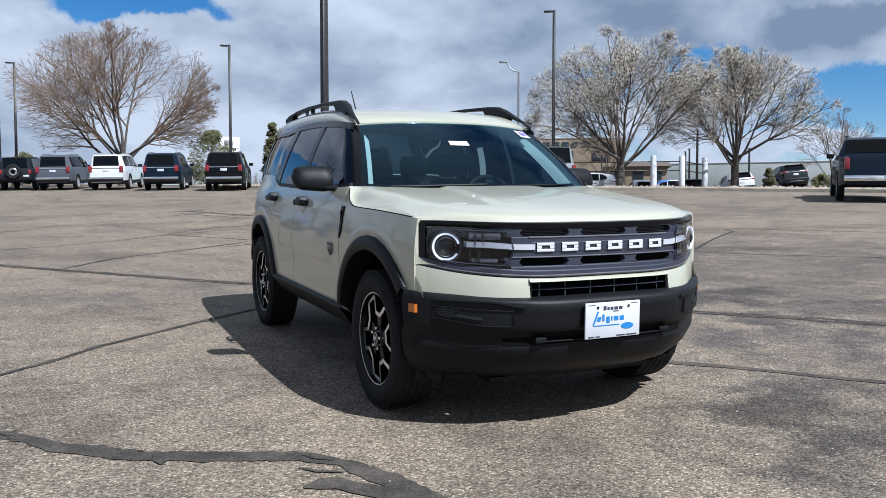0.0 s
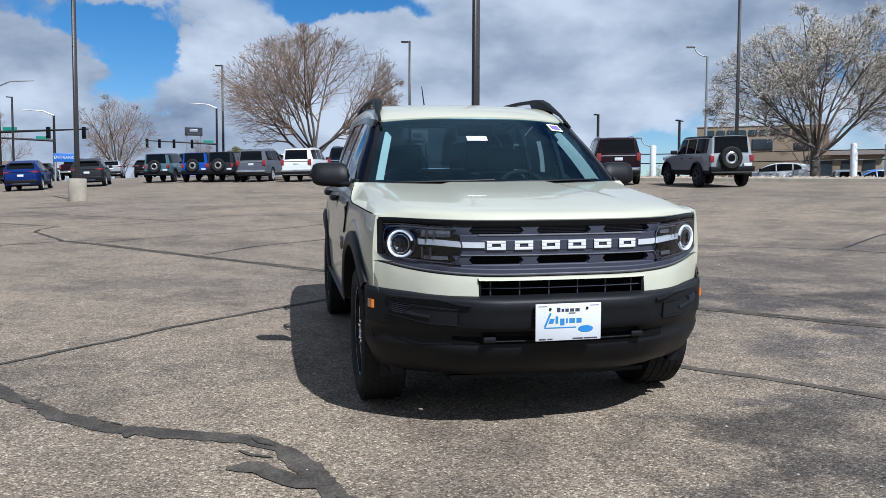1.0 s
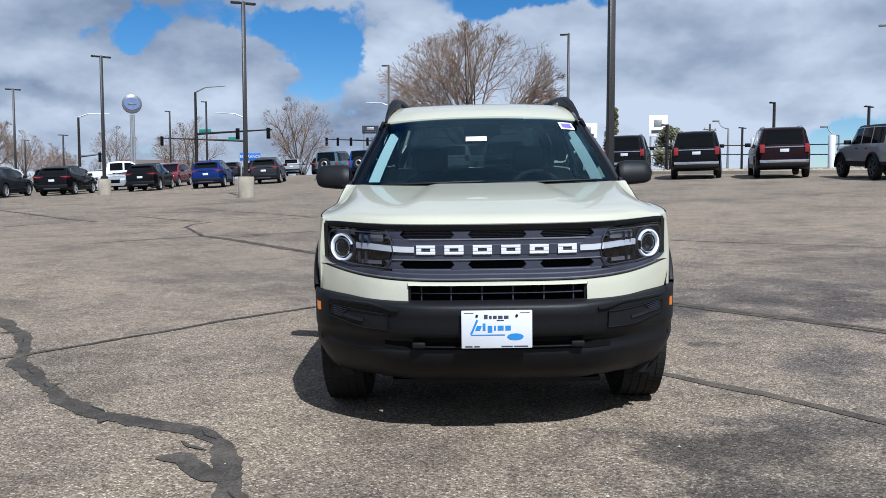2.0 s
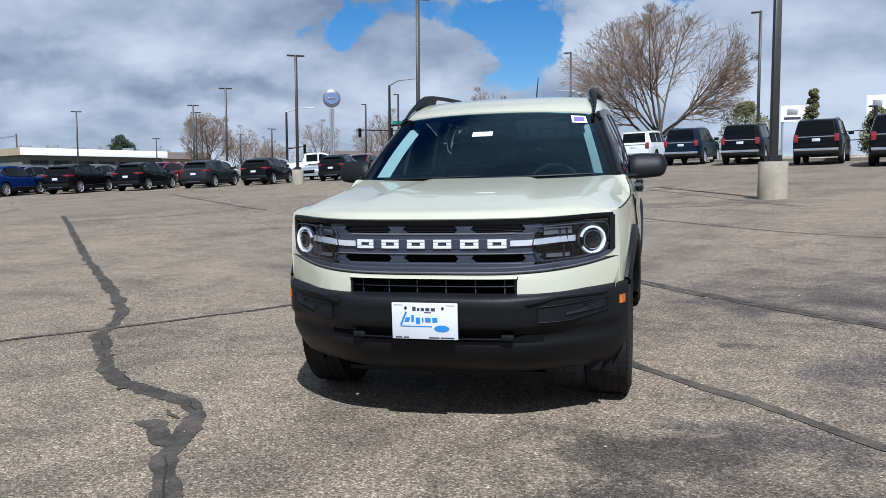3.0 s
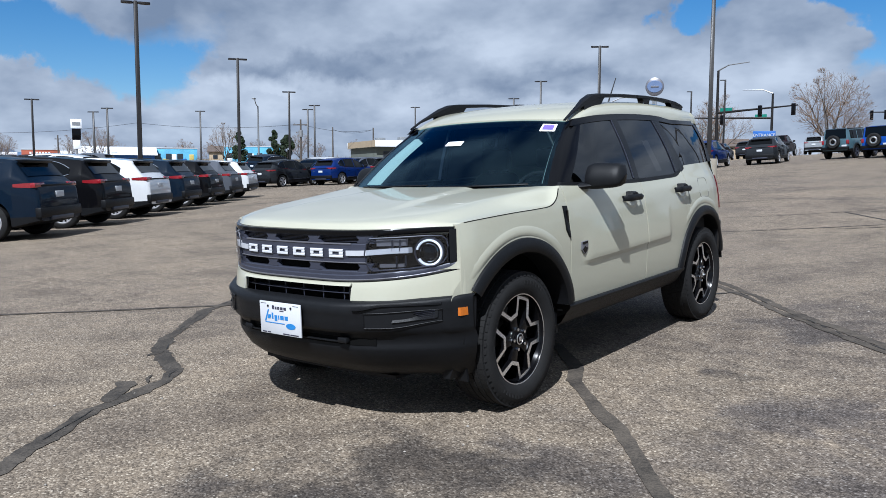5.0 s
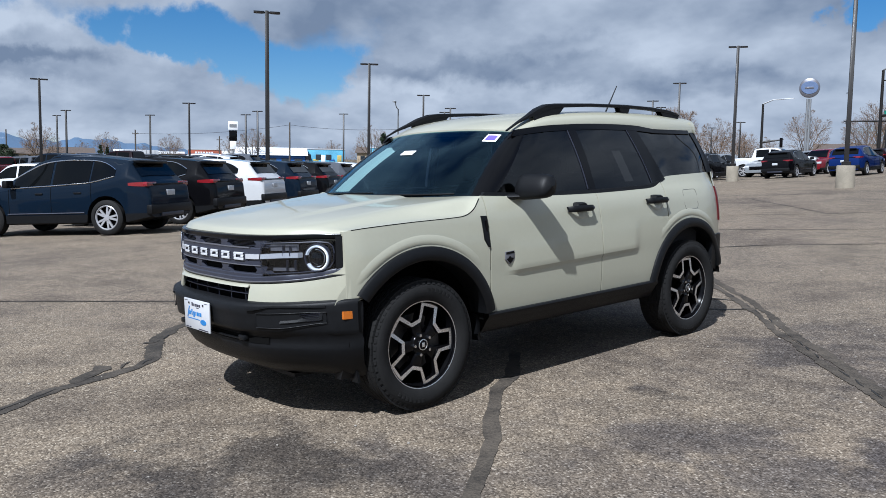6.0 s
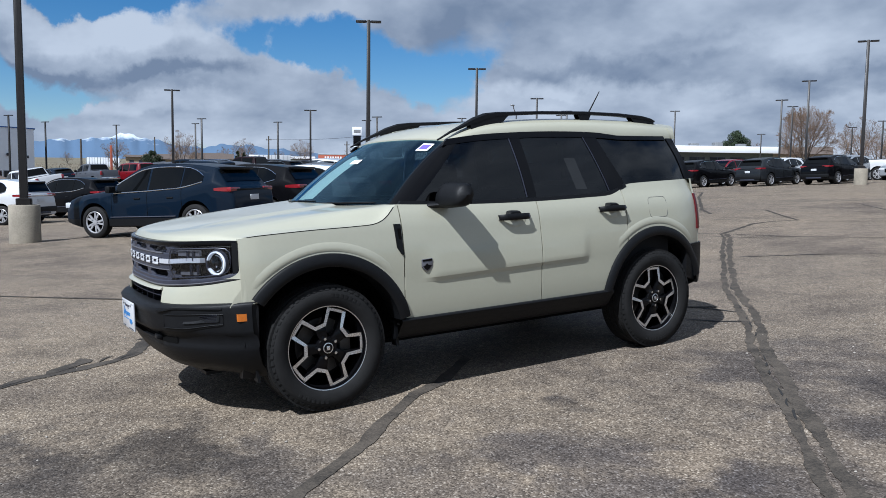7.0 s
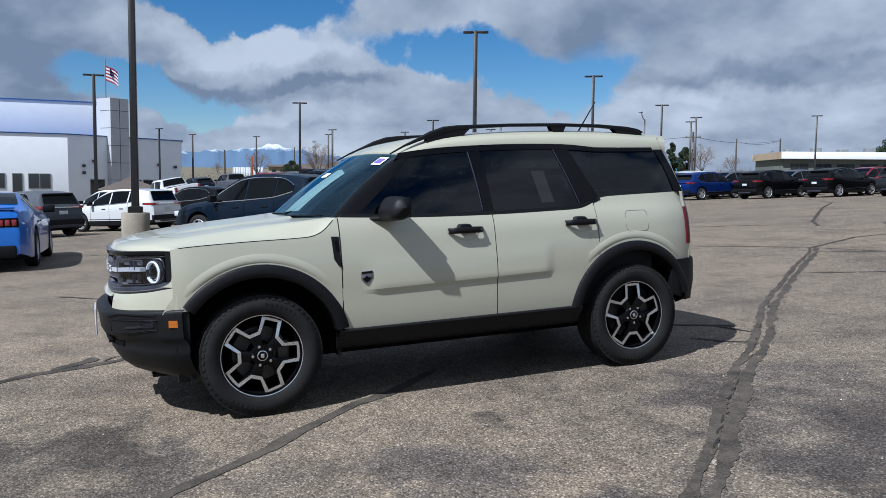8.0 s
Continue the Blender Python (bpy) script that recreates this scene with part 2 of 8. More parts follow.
M_pebble = material("pale_pebble", (0.285, 0.258, 0.224), 0.9, 0, 0.3, 40, island=0.4)
M_crack = material("open_crack", (0.012, 0.011, 0.010), 0.95, 0, 0.3, 20)
M_bark = material("grey_bark", (0.068, 0.057, 0.048), 0.9, 0, 0.3, 4, bump=0.5, bump_scale=40)
M_twig = material("pale_twigs", (0.165, 0.112, 0.077), 0.9, 0, 0.3, 4)
M_twig_grey = material("grey_brown_twigs", (0.115, 0.095, 0.076), 0.9, 0, 0.3, 4)
M_bloom = material("white_blossom", (0.33, 0.295, 0.235), 0.8, 0, 0.15, 2, island=0.35)
M_green = material("juniper_needles", (0.085, 0.082, 0.032), 0.85, 0, 0.3, 3, island=0.4)
M_pine = material("dark_pine_needles", (0.020, 0.034, 0.013), 0.85, 0, 0.3, 3, island=0.4)
M_brush = material("bare_brush", (0.116, 0.088, 0.068), 0.95, 0, 0.3, 0.4, island=0.3)
M_wall = material("white_render", (0.72, 0.74, 0.77), 0.75, 0, 0.04, 0.8, bump=0.15, bump_scale=20)
M_grey_wall = material("grey_cladding", (0.42, 0.43, 0.45), 0.6, 0, 0.06, 0.8)
# Tan wall on its shaded side: the shade is mixed into this darker colour.
M_tan_shade = material("shade_darkened_tan_wall", (0.175, 0.135, 0.092), 0.85, 0, 0.12, 0.7)
M_tan = material("tan_render", (0.312, 0.244, 0.163), 0.85, 0, 0.1, 0.7)
M_pane = material("dark_window_pane", (0.02, 0.025, 0.03), 0.08, 0, 0.1, 1, coat=0.5)
M_rock = material("landscape_rock", (0.244, 0.197, 0.150), 0.9, 0, 0.3, 3, bump=0.5, bump_scale=20, island=0.3)
M_roof = material("brown_shingle_roof", (0.088, 0.068, 0.057), 0.9, 0, 0.25, 3)
M_sign_blue = material("blue_sign_paint", (0.015, 0.09, 0.32), 0.4, 0, 0.1, 3)
M_far_red = material("orange_red_wall", (0.30, 0.075, 0.04), 0.8, 0, 0.2, 0.4)
M_far_yellow = material("yellow_mural_paint", (0.45, 0.36, 0.10), 0.7, 0, 0.25, 0.8)
M_steel = material("galvanised_steel", (0.285, 0.291, 0.298), 0.45, 0.6, 0.12, 3)


def asphalt_material():
    m = bpy.data.materials.new("worn_asphalt")
    m.use_nodes = True
    nodes, links = m.node_tree.nodes, m.node_tree.links
    p = nodes["Principled BSDF"]
    co = nodes.new("ShaderNodeTexCoord")

    def noise_at(scale, detail=4.0, rough=0.55):
        n = nodes.new("ShaderNodeTexNoise")
        n.inputs["Scale"].default_value, n.inputs["Detail"].default_value, n.inputs["Roughness"].default_value = scale, detail, rough
        links.new(co.outputs["Object"], n.inputs["Vector"])
        return n.outputs["Fac"]

    def ramp(source, stops):
        r = nodes.new("ShaderNodeValToRGB")
        while len(r.color_ramp.elements) < len(stops):
            r.color_ramp.elements.new(0.5)
        for e, (at, c) in zip(r.color_ramp.elements, stops):
            e.position, e.color = at, (*c, 1)
        links.new(source, r.inputs["Fac"])
        return r.outputs[0]

    def mix(kind, fac, a, b):
        n = nodes.new("ShaderNodeMix")
        n.data_type, n.blend_type = "RGBA", kind
        for socket, value in ((n.inputs[0], fac), (n.inputs[6], a), (n.inputs[7], b)):
            if isinstance(value, (int, float)):
                socket.default_value = value
            elif isinstance(value, tuple):
                socket.default_value = (*value, 1)
            else:
                links.new(value, socket)
        return n.outputs[2]

    stone = nodes.new("ShaderNodeTexVoronoi")
    stone.inputs["Scale"].default_value = 108
    stone.inputs["Randomness"].default_value = 1.0
    links.new(co.outputs["Object"], stone.inputs["Vector"])
    grey = nodes.new("ShaderNodeSeparateColor")
    links.new(stone.outputs["Color"], grey.inputs[0])
    chips = ramp(grey.outputs[0], [(0.0, (0.072, 0.059, 0.046)), (0.22, (0.137, 0.113, 0.088)), (0.58, (0.206, 0.171, 0.134)), (0.88, (0.275, 0.232, 0.184)), (1.0, (0.45, 0.40, 0.33))])
    edge = ramp(stone.outputs["Distance"], [(0.25, (1, 1, 1)), (0.75, (0.70, 0.68, 0.66))])
    base = mix("MULTIPLY", 1.0, chips, edge)
    base = mix("MULTIPLY", 1.0, base, ramp(noise_at(9.0, 6), [(0.3, (0.84, 0.84, 0.85)), (0.7, (1.13, 1.12, 1.10))]))
    base = mix("MULTIPLY", 1.0, base, ramp(noise_at(0.55, 6, 0.6), [(0.34, (0.70, 0.69, 0.695)), (0.49, (0.97, 0.96, 0.94)), (0.75, (1.16, 1.13, 1.08))]))
    base = mix("MULTIPLY", 1.0, base, ramp(noise_at(0.09, 4), [(0.35, (0.87, 0.87, 0.89)), (0.6, (1.06, 1.05, 1.02))]))
    base = mix("MULTIPLY", 1.0, base, ramp(noise_at(2.1, 8, 0.66), [(0.36, (0.78, 0.775, 0.78)), (0.52, (1.0, 1.0, 1.0)), (0.7, (1.07, 1.06, 1.04))]))
    # A few old dark stains, with ragged outlines.
    sep = nodes.new("ShaderNodeSeparateXYZ")
    links.new(co.outputs["Object"], sep.inputs[0])
    ragged = noise_at(1.6, 6, 0.62)
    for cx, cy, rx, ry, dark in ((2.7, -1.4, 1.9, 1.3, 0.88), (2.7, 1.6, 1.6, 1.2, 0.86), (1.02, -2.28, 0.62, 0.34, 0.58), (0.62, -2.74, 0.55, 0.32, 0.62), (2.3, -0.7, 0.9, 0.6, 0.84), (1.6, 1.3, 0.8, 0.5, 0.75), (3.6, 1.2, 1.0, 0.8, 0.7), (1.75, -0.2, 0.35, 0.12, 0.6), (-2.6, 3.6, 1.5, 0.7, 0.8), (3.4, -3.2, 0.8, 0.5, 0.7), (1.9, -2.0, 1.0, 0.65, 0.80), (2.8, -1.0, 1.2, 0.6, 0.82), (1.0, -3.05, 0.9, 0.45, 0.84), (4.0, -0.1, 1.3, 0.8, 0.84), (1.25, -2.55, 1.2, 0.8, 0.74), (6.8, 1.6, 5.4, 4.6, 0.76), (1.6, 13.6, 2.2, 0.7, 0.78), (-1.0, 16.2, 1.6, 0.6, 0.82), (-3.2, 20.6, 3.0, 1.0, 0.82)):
        terms = []
        for socket, c, r in ((sep.outputs[0], cx, rx), (sep.outputs[1], cy, ry)):
            s = nodes.new("ShaderNodeMath")
            s.operation = "SUBTRACT"
            s.inputs[1].default_value = c
            links.new(socket, s.inputs[0])
            d = nodes.new("ShaderNodeMath")
            d.operation = "DIVIDE"
            d.inputs[1].default_value = r
            links.new(s.outputs[0], d.inputs[0])
            q = nodes.new("ShaderNodeMath")
            q.operation = "MULTIPLY"
            links.new(d.outputs[0], q.inputs[0])
            links.new(d.outputs[0], q.inputs[1])
            terms.append(q.outputs[0])
        t = nodes.new("ShaderNodeMath")
        t.operation = "ADD"
        links.new(terms[0], t.inputs[0])
        links.new(terms[1], t.inputs[1])
        u = nodes.new("ShaderNodeMath")
        u.operation = "MULTIPLY_ADD"
        u.inputs[1].default_value = 6.0
        u.inputs[2].default_value = -3.0
        links.new(ragged, u.inputs[0])
        v = nodes.new("ShaderNodeMath")
        v.operation = "ADD"
        links.new(t.outputs[0], v.inputs[0])
        links.new(u.outputs[0], v.inputs[1])
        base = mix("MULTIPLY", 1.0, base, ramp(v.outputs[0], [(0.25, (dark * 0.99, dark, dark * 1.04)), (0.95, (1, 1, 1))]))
    # Dry grass and dust past the paving.
    far = nodes.new("ShaderNodeVectorMath")
    far.operation = "LENGTH"
    links.new(co.outputs["Object"], far.inputs[0])
    rng = nodes.new("ShaderNodeMapRange")
    rng.inputs["From Min"].default_value, rng.inputs["From Max"].default_value = 110, 150
    links.new(far.outputs["Value"], rng.inputs["Value"])
    dust = ramp(noise_at(0.02, 6), [(0.35, (0.105, 0.095, 0.066)), (0.65, (0.175, 0.148, 0.102))])
    base = mix("MIX", rng.outputs[0], base, dust)
    links.new(base, p.inputs["Base Color"])
    p.inputs["Roughness"].default_value = 0.82
    p.inputs["Specular IOR Level"].default_value = 0.22
    b = nodes.new("ShaderNodeBump")
    b.inputs["Strength"].default_value = 0.55
    b.inputs["Distance"].default_value = 0.006
    b.invert = True
    links.new(stone.outputs["Distance"], b.inputs["Height"])
    links.new(b.outputs[0], p.inputs["Normal"])
    return m


def seal_material(name, dark, worn, cut):
    """Old crack sealant: dark tar with the grit of the lot showing through in worn patches."""
    m = bpy.data.materials.new(name)
    m.use_nodes = True
    nodes, links = m.node_tree.nodes, m.node_tree.links
    p = nodes["Principled BSDF"]
    p.inputs["Roughness"].default_value = 0.85
    p.inputs["Specular IOR Level"].default_value = 0.15
    co = nodes.new("ShaderNodeTexCoord")
    layers = []
    for scale, detail in ((5.0, 7), (70.0, 3)):
        n = nodes.new("ShaderNodeTexNoise")
        n.inputs["Scale"].default_value, n.inputs["Detail"].default_value = scale, detail
        n.inputs["Roughness"].default_value = 0.65
        links.new(co.outputs["Object"], n.inputs["Vector"])
        layers.append(n)
    mixed = nodes.new("ShaderNodeMix")
    mixed.data_type = "FLOAT"
    mixed.inputs[0].default_value = 0.42
    links.new(layers[0].outputs["Fac"], mixed.inputs[2])
    links.new(layers[1].outputs["Fac"], mixed.inputs[3])
    r = nodes.new("ShaderNodeValToRGB")
    r.color_ramp.elements[0].position, r.color_ramp.elements[0].color = cut - 0.10, (*dark, 1)
    r.color_ramp.elements[1].position, r.color_ramp.elements[1].color = cut + 0.12, (*worn, 1)
    links.new(mixed.outputs[0], r.inputs["Fac"])
    links.new(r.outputs[0], p.inputs["Base Color"])
    b = nodes.new("ShaderNodeBump")
    b.inputs["Strength"].default_value, b.inputs["Distance"].default_value = 0.5, 0.006
    links.new(layers[1].outputs["Fac"], b.inputs["Height"])
    links.new(b.outputs[0], p.inputs["Normal"])
    return m


M_seal = seal_material("crack_sealant", (0.034, 0.030, 0.026), (0.090, 0.077, 0.063), 0.53)
M_seal_worn = seal_material("worn_crack_sealant", (0.033, 0.029, 0.025), (0.094, 0.079, 0.063), 0.50)
M_asphalt = asphalt_material()


# ---- helpers for building ----
def curve(*points):
    """A smooth function through (x, y) points (Catmull-Rom tangents, flat beyond the ends)."""
    xs, ys = [p[0] for p in points], [p[1] for p in points]
    n = len(xs)
    slope = []
    for i in range(n):
        a, b = max(0, i - 1), min(n - 1, i + 1)
        slope.append((ys[b] - ys[a]) / (xs[b] - xs[a]))

    def f(x):
        if x <= xs[0]:
            return ys[0]
        if x >= xs[-1]:
            return ys[-1]
        i = max(k for k in range(n) if xs[k] <= x)
        i = min(i, n - 2)
        h = xs[i + 1] - xs[i]
        t = (x - xs[i]) / h
        return (2 * t ** 3 - 3 * t ** 2 + 1) * ys[i] + (t ** 3 - 2 * t ** 2 + t) * h * slope[i] + (3 * t ** 2 - 2 * t ** 3) * ys[i + 1] + (t ** 3 - t ** 2) * h * slope[i + 1]
    return f


def line(*points):
    xs, ys = [p[0] for p in points], [p[1] for p in points]
    return lambda x: float(np.interp(x, xs, ys))


def step(a, b, x):
    t = min(1.0, max(0.0, (x - a) / (b - a)))
    return t * t * (3 - 2 * t)


def part(name, bm, mat, parent=None, label="", smooth=40):
    """Links a bmesh as one mesh object under a thing or a part. mat: one material or a list."""
    me = bpy.data.meshes.new(name)
    bmesh.ops.recalc_face_normals(bm, faces=bm.faces)
    bm.to_mesh(me)
    bm.free()
    for mm in mat if isinstance(mat, (list, tuple)) else [mat]:
        me.materials.append(mm)
    if smooth:
        me.shade_smooth()
        me.set_sharp_from_angle(angle=radians(smooth))
    ob = new(name, me)
    if parent is not None:
        ob.parent = parent
    if label:
        ob["label"] = label
    return ob


def thing(name, m, label, category, group="", kind=""):
    ob = new(name)
    ob.empty_display_size = 0.3
    ob.matrix_world = m
    return tagged(ob, label, category, group, kind)


def grid(rows, rim=None, closed=False, mirror=False, bm=None):
    """A sheet from rows of points; rim: a vector by which its border is folded inwards."""
    bm = bm or bmesh.new()
    for sign in (1, -1) if mirror else (1,):
        vs = [[bm.verts.new((sign * p[0], p[1], p[2])) for p in r] for r in rows]
        nr, nc = len(vs), len(vs[0])
        for i in range(nr - 1):
            for j in range(nc if closed else nc - 1):
                q = (vs[i][j], vs[i][(j + 1) % nc], vs[i + 1][(j + 1) % nc], vs[i + 1][j])
                bm.faces.new(q)
        if rim is not None:
            loop = vs[0] + [vs[i][-1] for i in range(1, nr)] + vs[-1][-2::-1] + [vs[i][0] for i in range(nr - 2, 0, -1)]
            low = [bm.verts.new((v.co.x + sign * rim[0], v.co.y + rim[1], v.co.z + rim[2])) for v in loop]
            for k in range(len(loop)):
                bm.faces.new((loop[k], loop[(k + 1) % len(loop)], low[(k + 1) % len(loop)], low[k]))
    return bm


def box(x0, x1, y0, y1, z0, z1, bevel=0.0, bm=None, segs=2):
    own = bmesh.new()
    c = bmesh.ops.create_cube(own, size=1.0)["verts"]
    for v in c:
        v.co = Vector(((x0 + x1) / 2 + v.co.x * (x1 - x0), (y0 + y1) / 2 + v.co.y * (y1 - y0), (z0 + z1) / 2 + v.co.z * (z1 - z0)))
    if bevel:
        bmesh.ops.bevel(own, geom=own.edges[:], offset=bevel, segments=segs, affect="EDGES", profile=0.5)
    if bm is None:
        return own
    merge(own, bm)
    return bm


def merge(src, dst, m=None):
    """Adds the bmesh src to dst, moved by m."""
    table = {}
    for v in src.verts:
        table[v] = dst.verts.new(m @ v.co if m else v.co)
    for f in src.faces:
        try:
            nf = dst.faces.new([table[v] for v in f.verts])
            nf.material_index = f.material_index
        except ValueError:
            pass
    src.free()


def lathe(profile, n=48, axis="x", bm=None, arc=(0, 360)):
    """A body of revolution; profile: (radius, along) pairs."""
    bm = bm or bmesh.new()
    full = arc == (0, 360)
    rings = []
    for r, a in profile:
        ring = []
        for k in range(n if full else n + 1):
            t = radians(arc[0] + (arc[1] - arc[0]) * k / n)
            c, s = r * math.cos(t), r * math.sin(t)
            ring.append(bm.verts.new((a, c, s) if axis == "x" else (c, a, s) if axis == "y" else (c, s, a)))
        rings.append(ring)
    for i in range(len(rings) - 1):
        m = len(rings[i])
        for k in range(m if full else m - 1):
            bm.faces.new((rings[i][k], rings[i][(k + 1) % m], rings[i + 1][(k + 1) % m], rings[i + 1][k]))
    return bm


def tube(points, radius, n=8, bm=None, flat=1.0, cap=True):
    """A tube along points; radius: one number or one for each point."""
    bm = bm or bmesh.new()
    pts = [Vector(p) for p in points]
    rad = radius if isinstance(radius, (list, tuple)) else [radius] * len(pts)
    rings = []
    for i, p in enumerate(pts):
        d = (pts[min(i + 1, len(pts) - 1)] - pts[max(i - 1, 0)]).normalized()
        side = d.cross(Vector((0, 0, 1)))
        side = side.normalized() if side.length > 1e-4 else Vector((1, 0, 0))
        upw = side.cross(d)
        rings.append([bm.verts.new(p + rad[i] * (math.cos(6.2832 * k / n) * side + flat * math.sin(6.2832 * k / n) * upw)) for k in range(n)])
    for i in range(len(rings) - 1):
        for k in range(n):
            bm.faces.new((rings[i][k], rings[i][(k + 1) % n], rings[i + 1][(k + 1) % n], rings[i + 1][k]))
    if cap:
        bm.faces.new(rings[0][::-1])
        bm.faces.new(rings[-1])
    return bm


def prism(outline, axis, a0, a1, bm=None, bevel=0.0):
    """A flat outline of 2D points pushed out along an axis from a0 to a1."""
    own = bmesh.new()

    def at(p, a):
        return (a, p[0], p[1]) if axis == "x" else (p[0], a, p[1]) if axis == "y" else (p[0], p[1], a)
    lo = [own.verts.new(at(p, a0)) for p in outline]
    hi = [own.verts.new(at(p, a1)) for p in outline]
    n = len(outline)
    own.faces.new(lo[::-1])
    own.faces.new(hi)
    for k in range(n):
        own.faces.new((lo[k], lo[(k + 1) % n], hi[(k + 1) % n], hi[k]))
    if bevel:
        bmesh.ops.bevel(own, geom=own.edges[:], offset=bevel, segments=2, affect="EDGES", profile=0.5)
    if bm is None:
        return own
    merge(own, bm)
    return bm


# ---- the ground ----
def ground_z(x, y):
    r = math.hypot(x, y)
    k = 75 / r if r > 75 else 1.0
    z = 0.01411 * x * k + 0.03793 * y * k
    z += 0.6 * step(4, 34, (x + 0.6 * y) * k) - 0.25 * step(10, 32, -x * k)
    z += 0.9 * step(38, 52, -x) * (1 - step(74, 95, -x)) * step(-1, 7, y) * (1 - step(34, 48, y))
    z -= 1.2 * step(44, 52, x + 0.6 * y) * step(32, 40, y) * (1 - step(66, 78, r))
    # beyond the lot the land towards the town rises
    bearing = math.degrees(math.atan2(y, x)) % 360
    z += step(98, 120, bearing) * (1 - step(190, 215, bearing)) * (2.6 * step(85, 165, r) + 0.016 * max(0.0, min(r, 1800) - 165))
    return z


def on_ground(x, y, heading=90.0):
    """The pose of a vehicle on the lot, tilted with the slope, with its nose towards heading (degrees from +x)."""
    normal = Vector((ground_z(x - 1.5, y) - ground_z(x + 1.5, y), ground_z(x, y - 1.5) - ground_z(x, y + 1.5), 3.0)).normalized()
    tilt = Vector((0, 0, 1)).rotation_difference(normal).to_matrix().to_4x4()
    return Matrix.Translation((x, y, ground_z(x, y))) @ tilt @ pose(0, 0, 0, 0, 0, heading + 90)


bm = bmesh.new()
radii = [0, 3, 6, 9, 12, 16, 20, 25, 30, 36, 43, 51, 60, 70, 80, 88, 98, 110, 124, 140, 160, 185, 220, 350, 600, 1100, 1800, 2400, 4200]
rings = []
for r in radii:
    if r == 0:
        rings.append([bm.verts.new((0, 0, 0))])
    else:
        rings.append([bm.verts.new((r * math.cos(6.283185 * k / 72), r * math.sin(6.283185 * k / 72), ground_z(r * math.cos(6.283185 * k / 72), r * math.sin(6.283185 * k / 72)))) for k in range(72)])
for k in range(72):
    bm.faces.new((rings[0][0], rings[1][k], rings[1][(k + 1) % 72]))
for a, b in zip(rings[1:], rings[2:]):
    for k in range(72):
        bm.faces.new((a[k], b[k], b[(k + 1) % 72], a[(k + 1) % 72]))
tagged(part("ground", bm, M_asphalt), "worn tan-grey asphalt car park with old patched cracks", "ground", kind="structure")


def ribbon(name, points, width, wobble=0.25, lift=0.004, mat=M_seal, label="dark sealant run along a pavement crack", bits=0.045, shift=0.0):
    """A ragged strip lying on the lot along a path; its edges wander at two scales."""
    rng = random.Random(name + str(points[0]) + str(shift))
    dense = []
    for a, b in zip(points, points[1:]):
        d = math.dist(a, b)
        k = max(1, int(d / bits))
        for i in range(k):
            dense.append((a[0] + (b[0] - a[0]) * i / k, a[1] + (b[1] - a[1]) * i / k))
    dense.append(points[-1])
    rows = []
    slow = [rng.uniform(-1, 1) for _ in range(len(dense) // 5 + 3)]
    slow2 = [rng.uniform(-1, 1) for _ in range(len(dense) // 5 + 3)]
    for i, p in enumerate(dense):
        a, b = dense[max(0, i - 2)], dense[min(len(dense) - 1, i + 2)]
        d = Vector((b[0] - a[0], b[1] - a[1])).normalized()
        n = Vector((-d.y, d.x))
        j, f = i // 5, (i % 5) / 5
        w1 = width * 0.5 * (1 + wobble * (1.1 * (slow[j] * (1 - f) + slow[j + 1] * f) + 0.5 * rng.uniform(-1, 1)))
        w2 = width * 0.5 * (1 + wobble * (1.1 * (slow2[j] * (1 - f) + slow2[j + 1] * f) + 0.5 * rng.uniform(-1, 1)))
        if i in (0, len(dense) - 1):
            w1 = w2 = width * 0.1
        c = Vector(p) + n * shift
        rows.append([((c + n * s).x, (c + n * s).y, ground_z((c + n * s).x, (c + n * s).y) + lift) for s in (-w1, w2)])
    ob = part(name, grid(rows), mat, smooth=0)
    return tagged(ob, label, "crack", kind="structure")


def open_crack(points, width=0.010):
    """A thin open crack along the middle of a sealed one, broken into short lengths."""
    rng = random.Random(str(points))
    for a, b in zip(points, points[1:]):
        n = max(1, round(math.dist(a, b) / 0.22))
        for i in range(n):
            if rng.random() < 0.45:
                continue
            f0, f1 = i / n, (i + rng.uniform(0.5, 1.0)) / n
            k = [(a[0] + (b[0] - a[0]) * f + rng.uniform(-0.012, 0.012), a[1] + (b[1] - a[1]) * f + rng.uniform(-0.012, 0.012)) for f in (f0, (f0 + f1) / 2, f1)]
            ribbon("open_crack", k, width, 0.5, 0.0075, M_crack, "thin open crack in the sealant", 0.03)


ribbon("crack_seal", [(-14.5, 12.9), (-11.9, 9.92), (-6.66, 3.88), (-4.03, 0.98), (-3.5, 0.3), (-3.3, -0.05), (-3.14, -0.47), (-2.75, -0.95), (-2.38, -1.38), (-2.1, -1.62), (-1.8, -1.78), (-1.45, -1.93), (-1.3, -2.1), (-1.18, -2.37), (-1.1, -2.69), (-0.84, -3.1), (-0.5, -3.6), (-0.2, -4.2)], 0.112, 0.36, bits=0.035)
ribbon("crack_seal", [(-1.53, -2.30), (-1.46, -2.28), (-1.39, -2.31), (-1.33, -2.40), (-1.26, -2.50), (-1.16, -2.58)], 0.105, 0.35, 0.0055)
ribbon("crack_seal", [(-1.49, -2.08), (-1.43, -2.15), (-1.33, -2.21)], 0.026, 0.4, 0.0062)
ribbon("crack_seal", [(-6.0, -2.7), (-3.99, -0.965), (-3.15, -0.2), (-2.44, 0.55), (-2.13, 0.93), (-1.25, 1.72), (-0.3, 2.5), (0.1, 3.0)], 0.05, 0.3, 0.006)
